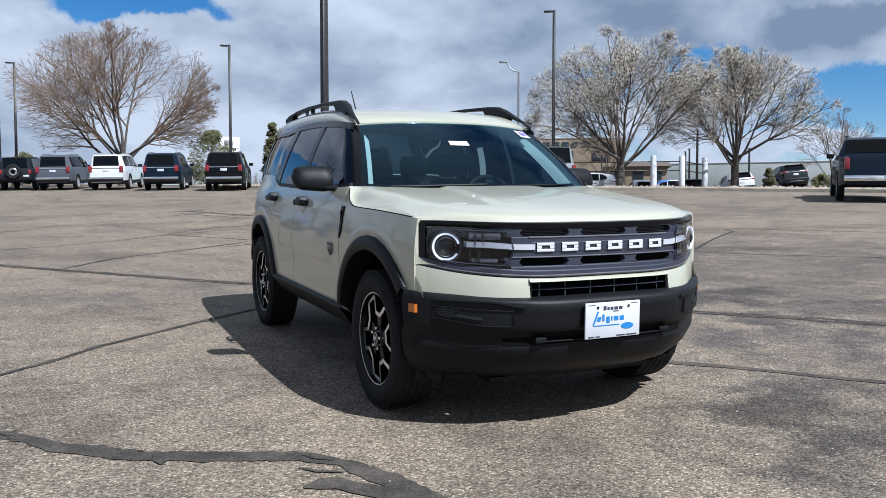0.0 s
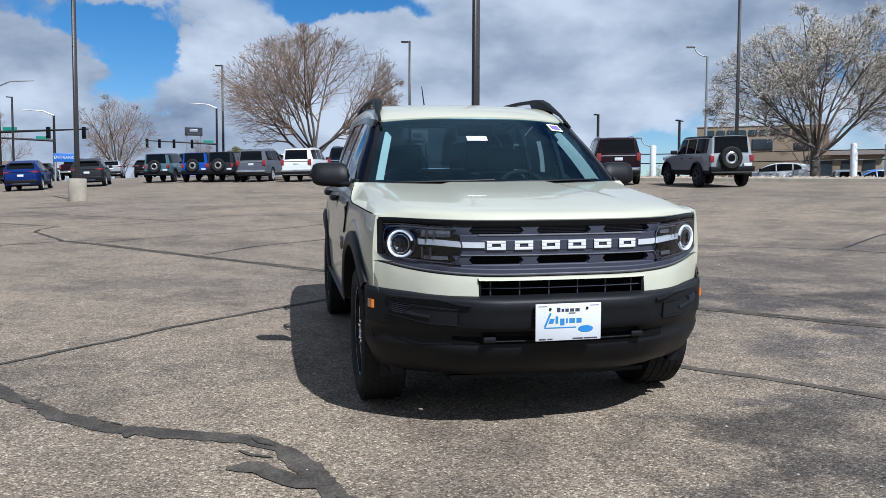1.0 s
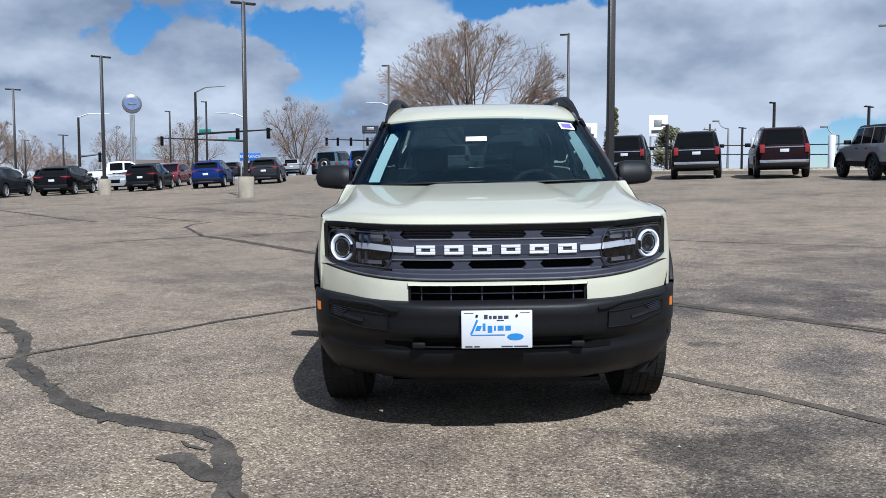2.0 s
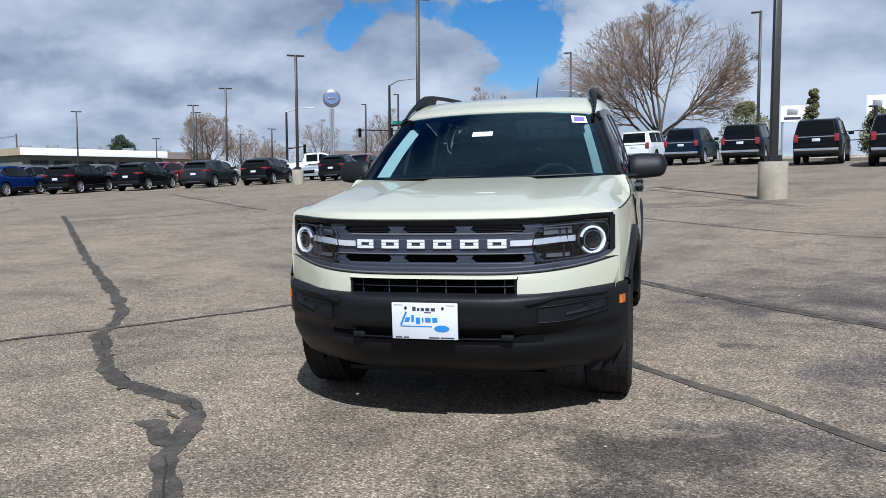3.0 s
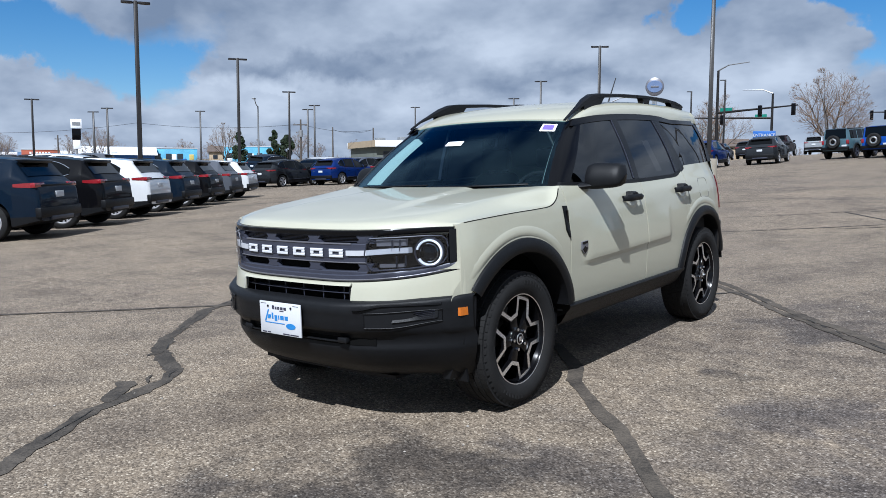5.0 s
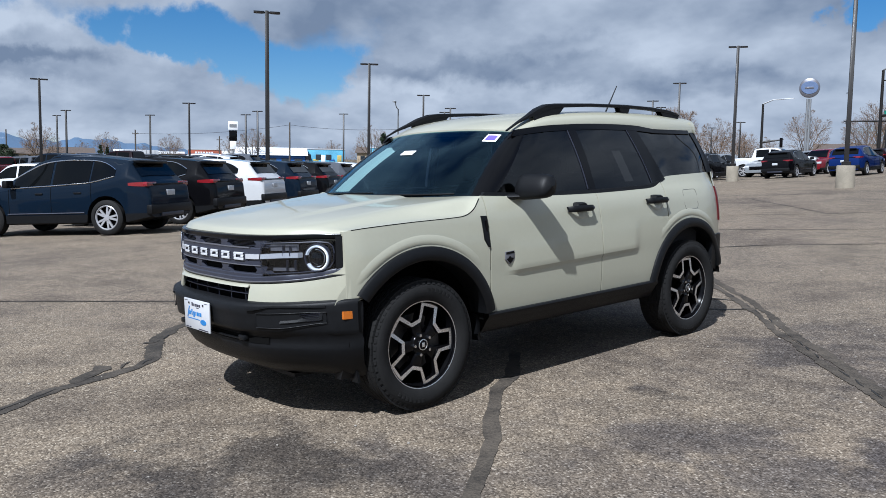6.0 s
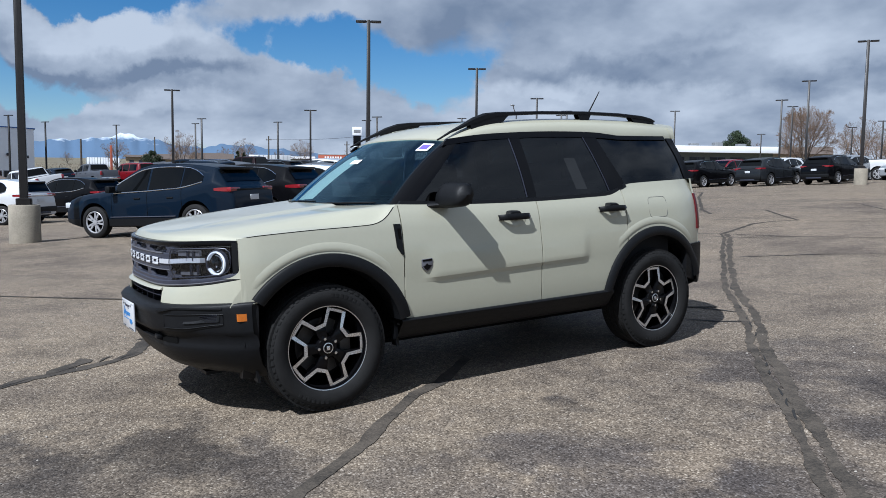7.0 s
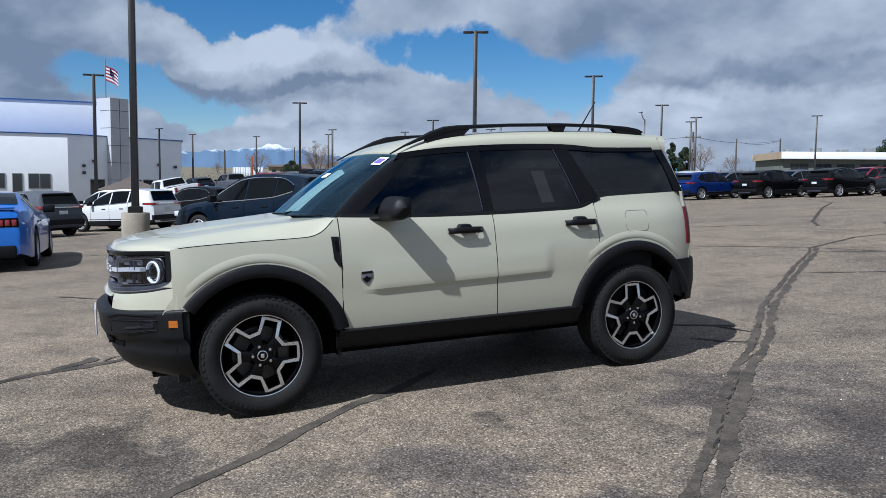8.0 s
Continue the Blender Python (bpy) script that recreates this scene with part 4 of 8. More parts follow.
A_LINE, B1, B2, C1, C2, D1, D2 = (-0.72, -0.26), (0.175, 0.135), (0.245, 0.215), (0.945, 0.79), (1.10, 0.905), (1.81, 1.69), (1.885, 1.765)
for side in (1, -1):
    def flip(rows):
        return [[(side * p[0], p[1], p[2]) for p in r] for r in rows]
    rim = (-0.02 * side, 0, 0)
    part("window_frame", grid(flip(upper_patch((A_LINE[0] - 0.10, A_LINE[1] - 0.2), C2, -0.03, 0.055, 20, 3, 0.006)), rim), M_trim, suv)
    part("window_frame", grid(flip(upper_patch((A_LINE[0] - 0.10, A_LINE[1] - 0.1), (D2[0] - 0.1, D2[1] - 0.09), 0.93, 1.02, 24, 3, 0.006)), rim), M_gloss, suv)
    for a, b in ((A_LINE, B1), (B2, C1)):
        w = part("side_window", grid(flip(upper_patch((a[0] - 0.01, a[1] - 0.01), (b[0] + 0.01, b[1] + 0.01), 0.05, 0.95, 12, 8))), M_side_glass, suv, "dark tinted side window")
        w.visible_shadow = False
    part("rear_pane", grid(flip(upper_patch(C2, D1, 0.0, 0.97, 12, 8, -0.004))), M_side_glass, suv, "dark tinted quarter window").visible_shadow = False
    for e in (B1, C1):
        rows = upper_patch((e[0] - 0.012, e[1] - 0.012), (e[0] - 0.006, e[1] - 0.006), 0.07, 0.93, 2, 8, 0.0065)
        part("window_bead", grid(flip(rows), rim), M_gun, suv)
    part("pillar", grid(flip(upper_patch(B1, B2, 0.03, 0.96, 4, 8, 0.005)), rim), M_gloss, suv)
    part("pillar", grid(flip(upper_patch(C1, C2, 0.0, 0.96, 5, 8, 0.005)), rim), M_gloss, suv)
    part("pillar", grid(flip(upper_patch(D1, D2, 0.0, 0.97, 4, 8, 0.002)), rim), M_gloss, suv)
    # windscreen pillar
    rows = []
    for k in range(15):
        v = k / 14
        p = screen_point(1.0, v, 0.004)
        y = A_LINE[0] + (A_LINE[1] - A_LINE[0]) * min(v, 1)
        z = belt(y) + (glass_top(y) - belt(y)) * v
        q = (upper_x(y, z) + 0.005, y, z)
        mid = tuple((a + b) / 2 + o for a, b, o in zip(p, q, (0.014, -0.012, 0.004)))
        rows.append([p, mid, q])
    part("screen_pillar", grid(flip(rows), rim), M_gloss, suv)
    rows = []
    for k in range(11):
        v = 0.06 + 0.80 * k / 10
        q0 = screen_point(0.925, v, -0.03)
        rows.append([q0, (q0[0] - 0.028, q0[1] + 0.042, q0[2] + 0.006), (q0[0] - 0.062, q0[1] + 0.092, q0[2] + 0.008)])
    part("inner_pillar_trim", grid(flip(rows)), M_pale, suv, "pale grey inner pillar trim")

roof_mid = curve((-0.42, 1.580), (-0.36, 1.612), (-0.25, 1.648), (-0.1, 1.677), (0.1, 1.699), (0.4, 1.718), (0.8, 1.726), (1.2, 1.720), (1.6, 1.702), (1.8, 1.686), (1.93, 1.655))


def roof_point(u, y):
    s = abs(u)
    wide = 0.672 - 0.012 * step(-0.2, -0.45, y) - 0.05 * step(1.3, 1.95, y)
    x = wide * (s if s < 0.8 else 0.8 + 0.2 * math.sin((s - 0.8) / 0.2 * math.pi / 2))
    top, low = roof_mid(y), glass_top(y) + 0.004
    t = min(1, s / 0.8)
    shoulder = top - 0.018 * t ** 2.2
    z = shoulder if s <= 0.8 else low + (shoulder - low) * math.cos((s - 0.8) / 0.2 * math.pi / 2)
    yy = y
    if y < 0.1:
        yy = y + (screen_top(min(0.6, x)) - (-0.415)) * (1 - step(-0.40, 0.1, y))
    yy += 0.13 * (1 - min(1.0, s / 0.95) ** 4) * step(1.60, 1.812, y)
    return (x if u >= 0 else -x), yy, z


ys = spread(-0.413, -0.2, 8) + spread(-0.17, 1.66, 25) + [1.71, 1.75, 1.78, 1.80, 1.812]
us = [-1 + 2 * k / 48 for k in range(49)]
part("roof", grid([[roof_point(u, y) for u in us] for y in ys], (0, 0, -0.02)), M_paint, suv)
for x0 in (-0.32, 0.32):
    part("roof_groove", tube([(x0, y, roof_mid(y) - 0.0085) for y in spread(-0.2, 1.7, 14)], 0.010, 6, flat=0.4), M_paint, suv)
for side in (1, -1):
    rail_pts = [(0.632, -0.40, 1.556), (0.628, -0.30, 1.606), (0.618, -0.20, 1.645), (0.604, -0.10, 1.684), (0.594, 0.0, 1.714), (0.588, 0.1, 1.729), (0.584, 0.5, 1.744), (0.579, 0.9, 1.747), (0.571, 1.25, 1.738), (0.564, 1.5, 1.720), (0.561, 1.60, 1.704), (0.560, 1.64, 1.692)]
    bm = bmesh.new()
    rings = []
    for i, p in enumerate(rail_pts):
        w = (0.008, 0.011, 0.018, 0.026)[i] if i < 4 else 0.025
        h = (0.005, 0.007, 0.012, 0.019, 0.020, 0.014, 0.011, 0.011, 0.012, 0.013, 0.012, 0.007)[i]
        rings.append([(side * (p[0] + a * w), p[1], p[2] + b * h) for a, b in ((-1, -1), (-1, 0.6), (-0.6, 1), (0.6, 1), (1, 0.5), (1, -1))])
    rail = part("roof_rail", grid(rings, closed=True), M_trim, suv, "black raised roof rail")
    def rail_at(y):
        return [float(np.interp(y, [q[1] for q in rail_pts], [q[i] for q in rail_pts])) for i in (0, 2)]
    for y0, y1 in ((-0.14, 0.20), (0.82, 0.96), (1.36, 1.63)):
        rows = []
        for y in spread(y0, y1, 14):
            xr, zr = rail_at(y)
            lift = 0.0 if y0 < 0 and y < 0.10 else step(0.10, 0.22, y) if y0 < 0 else 0.0
            zl = roof_mid(y) - 0.05
            zl = zl + (zr - 0.004 - zl) * (lift if y0 < 0 else max(0.0, 1 - min(y - y0, y1 - y) / 0.035) if y1 < 1.2 else max(0.0, 1 - (y - y0) / 0.07))
            rows.append([(side * (xr - 0.022), y, zl), (side * (xr - 0.022), y, zr), (side * (xr + 0.022), y, zr), (side * (xr + 0.024), y, zl)])
        part("rail_foot", grid(rows), M_trim, rail)
part("aerial", tube([(0.0, 1.42, 1.69), (0.0, 1.45, 1.745), (0.0, 1.61, 1.975)], [0.016, 0.007, 0.004], 8), M_trim, suv, "short black roof aerial")

# tail
rear_y = lambda x: 2.075 - 0.185 * (abs(x) / 0.80) ** 5
xs = spread(-0.80, 0.80, 29)
part("tailgate", grid([[(x * (1 - 0.075 * step(0.95, 1.26, z)), rear_y(x) - 0.02 * step(1.0, 1.24, z), z) for x in xs] for z in spread(0.735, 1.24, 9)], (0, -0.02, 0)), M_paint, suv)
part("rear_window", grid([[(x * (0.915 - 0.145 * t), rear_y(x) - 0.02 - 0.13 * t, 1.245 + 0.40 * t) for x in xs] for t in spread(0, 1, 7)]), M_side_glass, suv).visible_shadow = False
rows = []
for dy, z in ((0.0, 0.745), (0.018, 0.735), (0.022, 0.70), (0.022, 0.57), (0.005, 0.48), (-0.04, 0.43), (-0.15, 0.405)):
    rows.append([(0.81 * s, (rear_y(0.80 * s) + dy if abs(s) < 0.999 else 1.86 + dy), z) for s in spread(-1, 1, 31)])
part("rear_bumper", grid(rows), M_trim, suv)
for side in (1, -1):
    rows = [[(side * (half(y) + tumble(z) + o), y, z) for z in spread(0.43 + 0.35 * max(0.0, 1.86 - y), 0.742, 6)] for y, o in ((1.675, -0.01), (1.68, 0.010), (1.74, 0.016), (1.80, 0.018), (1.86, 0.022), (1.90, 0.020), (1.925, 0.004))]
    part("rear_bumper_corner", grid(rows, (-0.03 * side, 0, 0)), M_trim, suv)
    rows = [[(side * (half(y) + tumble(z) + o), y, z) for z in spread(0.85, 1.125, 6)] for y, o in ((1.858, 0.001), (1.864, 0.010), (1.882, 0.014), (1.900, 0.012), (1.918, -0.006))]
    part("tail_lamp", grid(rows, (-0.03 * side, 0, 0)), M_tail, suv, "dark red tail lamp")

# front fascia: dark surround with slots, painted band and black bumper
face = curve((0, -2.138), (0.2, -2.133), (0.36, -2.116), (0.5, -2.074), (0.6, -2.016), (0.7, -1.932), (0.78, -1.862), (0.835, -1.806))
top_z = curve((0, 1.006), (0.5, 1.009), (0.75, 1.016), (0.84, 1.014))
low_z = curve((0, 0.752), (0.35, 0.753), (0.55, 0.762), (0.7, 0.778), (0.84, 0.808))


def bar(x0, x1, z0, z1, out, mat, name, parent, depth=0.03, label="", n=None):
    """A bar on the nose that follows its curve; z0, z1: numbers or functions of |x|."""
    n = n or max(3, int(abs(x1 - x0) / 0.03))
    fz0 = z0 if callable(z0) else (lambda x: z0)
    fz1 = z1 if callable(z1) else (lambda x: z1)
    rows = []
    for x in spread(x0, x1, n):
        a, b, y = fz0(abs(x)), fz1(abs(x)), face(abs(x)) - out
        e = min(0.005, (b - a) * 0.2)
        rows.append([(x, y + depth, a), (x, y + e, a), (x, y, a + e), (x, y, b - e), (x, y + e, b), (x, y + depth, b)])
    return part(name, grid(rows), mat, parent, label)


grille = part("grille_surround", grid([[(x, face(abs(x)) + 0.035, low_z(abs(x)) + (top_z(abs(x)) - low_z(abs(x))) * t) for x in spread(-0.842, 0.842, 57)] for t in spread(0, 1, 7)], (0, 0.02, 0)), M_gun, suv, "gunmetal grille surround")
bar(-0.822, 0.822, lambda x: top_z(x) - 0.028, top_z, 0.004, M_gloss, "surround_top", grille, 0.06)
bar(-0.838, 0.838, low_z, lambda x: low_z(x) + 0.034 + 0.004 * step(0.4, 0.6, x), 0.006, M_gun, "surround_sill", grille, 0.06)
bar(-0.838, 0.838, lambda x: low_z(x) + 0.006, lambda x: low_z(x) + 0.012, 0.009, M_lip, "surround_lip", grille, 0.03)
for side in (1, -1):
    rows = [[(side * x, face(min(x, 0.835)) - 0.006 + d, z) for x, d in ((0.80, 0.03), (0.806, 0.0), (0.826, 0.0), (0.838, 0.010))] for z in spread(0.818, 1.004, 9)]
    part("surround_end", grid(rows, (0, 0.03, 0)), M_trim, grille)
bar(-0.478, 0.478, 0.846, 0.943, 0.0, M_gun, "grille_bar", grille, 0.04)
bar(-0.478, 0.478, 0.775, 0.806, 0.0, M_gun, "grille_bar", grille, 0.04)
bar(-0.40, 0.40, 0.938, 0.944, 0.004, M_lip, "grille_line", grille, 0.02)
bar(-0.478, 0.478, 0.846, 0.851, 0.004, M_lip, "grille_line", grille, 0.02)
bar(-0.385, 0.385, 0.868, 0.920, 0.003, M_gun, "name_panel", grille, 0.02)
for z0, z1, mt in ((0.943, 0.980, M_gun), (0.806, 0.846, M_void)):
    for xa, xb in ((-0.445, -0.19), (-0.135, 0.135), (0.19, 0.445)):
        bar(xa - 0.02, xb + 0.02, z0 - 0.006, z1 + 0.006, -0.030, mt if z0 < 0.9 else M_gloss, "grille_slot", grille, 0.01)
    for xc, w in ((-0.470, 0.028), (-0.1625, 0.030), (0.1625, 0.030), (0.470, 0.028)):
        rows = []
        zc = (z0 + z1) / 2
        for z in spread(z0, z1, 5):
            ww = w + 0.016 * abs(z - zc) / (z1 - z0) * 2
            rows.append([(x, face(abs(x)) + d, z) for x, d in ((xc - ww - 0.006, 0.030), (xc - ww, 0.002), (xc + ww, 0.002), (xc + ww + 0.006, 0.030))])
        part("grille_tab", grid(rows), M_gun, grille)
# fine bars of the mesh in the upper slots
for z in (0.950, 0.957, 0.964, 0.971):
    for xa, xb in ((-0.44, -0.20), (-0.125, 0.125), (0.20, 0.44)):
        bar(xa, xb, z, z + 0.0025, -0.022, M_gun, "mesh_bar", grille, 0.006)
# cream corners that round off the ends of the surround
for side in (1, -1):
    for zc, sign, r in ((0.808, 1, 0.080),):
        rows = []
        for k in range(9):
            a = radians(90 * k / 8)
            rows.append([])
            for f in (0.0, 0.5, 1.0):
                x = 0.846 - r + r * math.sin(a) * (1 - f) + r * f * (1 if k > 3 else math.tan(a))
                z = r - r * math.cos(a) * (1 - f) - r * f * (1 if k < 4 else 1 / math.tan(a) if k < 8 else 0.0)
                rows[-1].append((side * min(x, 0.846), face(min(x, 0.835)) - 0.0125 + 0.25 * max(0.0, x - 0.835), zc + sign * z))
        part("surround_corner", grid(rows, (0, 0.03, 0)), M_paint, suv)
# six white blocks of the name on the grille, plain shapes
for k in range(6):
    x = -0.322 + 0.1275 * k
    w = 0.043
    for x0, x1, z0, z1 in ((x - w, x + w, 0.9015, 0.915), (x - w, x + w, 0.8725, 0.886), (x - w, x - w + 0.023, 0.885, 0.9025), (x + w - 0.023, x + w, 0.885, 0.9025)):
        bar(x0, x1, z0, z1, 0.010, M_white, "name_block", grille, 0.03, n=3)
# head lamps
for side in (1, -1):
    lamp = part("head_lamp", grid([[(side * x, face(x) + 0.030, low_z(x) + 0.038 + (top_z(x) - 0.030 - low_z(x) - 0.038) * t) for x in spread(0.475, 0.806, 16)] for t in spread(0, 1, 6)], (0, 0.02, 0)), M_gloss, suv, "head lamp with a lit white ring")
    cx, cz = 0.722, 0.892
    cy = face(cx) + 0.020
    def lens_ring(name, prof, mat, arc=(0, 360), label="", n=40):
        b = lathe(prof, n, "x", arc=arc)
        b.transform(Matrix.Translation((side * cx, cy, cz)) @ Matrix.Rotation(radians(-90) + side * radians(30), 4, "Z"))
        return part(name, b, mat, lamp, label)
    lens_ring("lamp_ring", [(0.0555, 0.0), (0.0555, 0.020), (0.0575, 0.023), (0.0635, 0.023), (0.0655, 0.020), (0.0655, 0.0)], M_drl, (-150, 165) if side > 0 else (15, 330), "white daytime light ring")
    lens_ring("lamp_bezel", [(0.066, 0.0), (0.068, 0.016), (0.072, 0.018), (0.077, 0.0)], M_gun)
    lens_ring("projector", [(0.042, -0.01), (0.042, 0.016), (0.040, 0.020), (0.036, 0.016), (0.030, 0.026), (0.018, 0.033), (0.001, 0.036)], M_clear, label="round projector lens")
    lens_ring("projector_cup", [(0.040, 0.010), (0.030, 0.002), (0.020, -0.01), (0.001, -0.014)], M_gloss)
    lens_ring("projector_rim", [(0.046, 0.008), (0.0455, 0.018), (0.043, 0.019), (0.0415, 0.012)], M_chrome)
    xs0, xs1 = (0.375, 0.655)
    rows = [[(side * x, face(x) - 0.010 + 0.008 * step(0.55, 0.65, x), 0.896 + 0.010 * step(0.42, 0.62, x) + d) for d in (-0.0125, -0.010, 0.010, 0.0125)] for x in spread(xs0, xs1, 10)]
    part("lamp_blade", grid(rows, (0, 0.03, 0)), M_blade, lamp, "satin silver lamp blade")
    rows = [[(side * x, face(x) + 0.012, 0.832 + d) for d in (-0.008, 0.008)] for x in spread(0.53, 0.63, 6)]
    part("lamp_reflector", grid(rows, (0, 0.015, 0)), M_lip, lamp)
    part("lamp_reflector", grid([[(side * x, face(x) + 0.012, 0.945 + d) for d in (-0.016, 0.016)] for x in spread(0.52, 0.64, 6)], (0, 0.015, 0)), M_lip, lamp)
    # bright bead round the lens, with rounded outer corners and a slanted inner end
    loop = [(0.500, 0.968), (0.62, 0.972), (0.74, 0.976), (0.782, 0.972), (0.798, 0.955), (0.803, 0.92), (0.800, 0.875), (0.785, 0.845), (0.755, 0.830), (0.66, 0.818), (0.52, 0.810), (0.497, 0.822), (0.480, 0.855), (0.474, 0.89), (0.482, 0.935), (0.500, 0.968)]
    part("lens_bead", tube([(side * x, face(x) - 0.010, z) for x, z in loop], 0.0035, 5), M_gun, lamp)
    for x0, z0, z1 in ((0.585, 0.905, 0.958), (0.615, 0.905, 0.958), (0.60, 0.826, 0.880), (0.635, 0.830, 0.880)):
        part("lamp_fin", grid([[(side * (x0 + 0.010 * k), face(x0) + 0.010 - 0.012 * k, z) for z in (z0, z1)] for k in (0, 1)], (0, 0.012, 0)), M_gun, lamp)
    cover = part("lens_cover", grid([[(side * x, face(x) - 0.012 - 0.004 * math.sin(math.pi * t), low_z(x) + 0.036 + (top_z(x) - 0.028 - low_z(x) - 0.036) * t) for x in spread(0.485, 0.804, 18)] for t in spread(0, 1, 8)]), M_clear, lamp)
    cover.visible_shadow = False

# painted band
band_low = curve((0, 0.657), (0.4, 0.655), (0.6, 0.658), (0.75, 0.664), (0.88, 0.672))


def band(x0, x1, lo, hi, n=20):
    rows = []
    for x in spread(x0, x1, n):
        a = abs(x)
        row = []
        for t in spread(0, 1, 7):
            z = lo(a) + (hi(a) - lo(a)) * t
            row.append((x, face(min(a, 0.835)) - 0.010 - 0.022 * (1 - t) ** 0.7 * (1 - step(0.6, 0.84, a) * 0.6), z))
        rows.append(row)
    return rows


top_edge = lambda a: low_z(a) - 0.004
part("nose_band", grid(band(-0.405, 0.405, lambda a: 0.735, top_edge, 30), (0, 0.02, 0)), M_paint, suv)
for side in (1, -1):
    rows = band(0.405, 0.84, band_low, top_edge, 22)
    rows.append([(0.860, -1.795, p[2]) for p in rows[-1]])
    part("nose_band", grid([[(side * p[0], p[1], p[2]) for p in r] for r in rows], (0, 0.02, 0)), M_paint, suv)
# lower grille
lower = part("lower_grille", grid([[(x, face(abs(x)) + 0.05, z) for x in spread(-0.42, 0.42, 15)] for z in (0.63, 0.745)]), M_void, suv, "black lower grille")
bar(-0.41, 0.41, 0.694, 0.699, 0.005, M_gun, "grille_blade", lower, 0.04)
for xc in (-0.345, -0.21, -0.07, 0.07, 0.21, 0.345):
    bar(xc - 0.003, xc + 0.003, 0.645, 0.737, -0.004, M_gun, "grille_blade", lower, 0.04, n=2)
for side in (1, -1):
    bar(side * 0.392, side * 0.408, 0.645, 0.742, 0.018, M_trim, "grille_frame", lower, 0.06, n=3)
bar(-0.408, 0.408, 0.733, 0.742, 0.016, M_trim, "grille_frame", lower, 0.06)

# bumper
bump = curve((0, -2.212), (0.2, -2.208), (0.42, -2.180), (0.58, -2.105), (0.7, -2.010), (0.8, -1.910), (0.86, -1.835), (0.888, -1.775))
rows = []
prof = ((0.668, 0.06), (0.662, 0.022), (0.655, 0.008), (0.640, 0.0), (0.60, 0.0), (0.56, 0.002), (0.525, 0.006), (0.508, 0.014), (0.498, 0.040), (0.47, 0.060), (0.44, 0.062), (0.426, 0.057), (0.41, 0.059), (0.38, 0.074), (0.33, 0.105), (0.285, 0.16), (0.255, 0.23), (0.24, 0.31))
sx = [0.0, 0.1, 0.2, 0.3, 0.38, 0.44, 0.5, 0.56, 0.62, 0.68, 0.73, 0.78, 0.82, 0.85, 0.874, 0.888]
allx = [-x for x in sx[:0:-1]] + sx
for z, d in prof:
    row = []
    for x in allx:
        a = abs(x)
        centre = 1 - step(0.36, 0.42, a)
        dd = d * (1 - 0.45 * step(0.6, 0.888, a))
        if z > 0.62:
            dd -= 0.012 * centre * (z < 0.65)
        if 0.50 < z < 0.645 and 0.42 < a < 0.82:
            dd += 0.012 * step(0.42, 0.45, a) * (1 - step(0.78, 0.82, a)) * (1 if z < 0.625 else 0)
        zz = z if z < 0.6 else z + (band_low(a) - 0.657)
        pull = 1 - 0.10 * step(0.45, 0.2, z) * a
        row.append((x * pull, bump(a) + dd, zz))
    rows.append(row)
bumper = part("front_bumper", grid(rows), M_trim, suv, "black moulded front bumper", smooth=75)
for side in (1, -1):
    rows = [[(side * (half(y) + tumble(z) + 0.01 - 0.06 * step(0.5, 0.2, z)), y, z) for z in spread(0.235, 0.664, 8)] for y in spread(-1.80, -1.735, 4)]
    part("bumper_corner", grid(rows, (-0.05 * side, 0, 0)), M_trim, bumper)
    rows = [[(side * x, bump(x) - 0.006 + o, z0 + 0.022 * step(0.46, 0.6, x)) for z0, o in ((0.618, 0.008), (0.622, 0.0), (0.630, 0.0), (0.634, 0.01))] for x in spread(0.45, 0.80, 14)]
    part("bumper_trim", grid(rows, (0, 0.02, 0)), M_trim, bumper)
    rows = [[(side * x, bump(x) + 0.008, z0 + (z1 - z0) * f) for f in (0, 0.5, 1)] for x, z0, z1 in [(x, 0.535 + 0.03 * step(0.6, 0.82, x), 0.608 + 0.012 * step(0.5, 0.8, x)) for x in spread(0.50, 0.80, 12)]]
    pocket = part("fog_pocket", grid(rows, (0, 0.03, 0)), M_trim, bumper)
    loop = [(x, 0.535 + 0.03 * step(0.6, 0.82, x)) for x in spread(0.50, 0.80, 9)] + [(x, 0.608 + 0.012 * step(0.5, 0.8, x)) for x in spread(0.80, 0.50, 9)]
    loop.append(loop[0])
    part("pocket_frame", tube([(side * x, bump(x) + 0.002, z) for x, z in loop], 0.0022, 6), M_trim, pocket)
    rows = [[(side * x, bump(x) + 0.006 - 0.008 * f, 0.562 + 0.02 * step(0.6, 0.82, x) + (0.012 + 0.026 * step(0.68, 0.77, x)) * (1 - f)) for f in (0, 0.4, 1)] for x in spread(0.62, 0.785, 8)]
    part("pocket_ledge", grid(rows, (0, 0.01, 0)), M_trim, pocket)
    for k in range(5):
        z = 0.560 + 0.009 * k
        rows = [[(side * x, bump(x) + 0.001 - 0.004 * f, z + 0.018 * step(0.6, 0.82, x) + 0.004 * f) for f in (0, 1)] for x in spread(0.700 + 0.008 * (4 - k), 0.775, 5)]
        part("vent_slat", grid(rows, (0, 0.008, 0)), M_gun, pocket)
    part("tow_cover", box(side * 0.36 - 0.03, side * 0.36 + 0.03, -2.165, -2.13, 0.45, 0.478, 0.006), M_trim, bumper)
part("intake_mesh", grid([[(x, bump(abs(x)) + 0.055, z) for x in spread(-0.52, 0.52, 13)] for z in (0.440, 0.490)]), M_void, bumper)
bar(-0.33, 0.33, 0.453, 0.458, 0.04, M_trim, "intake_blade", bumper, 0.05)

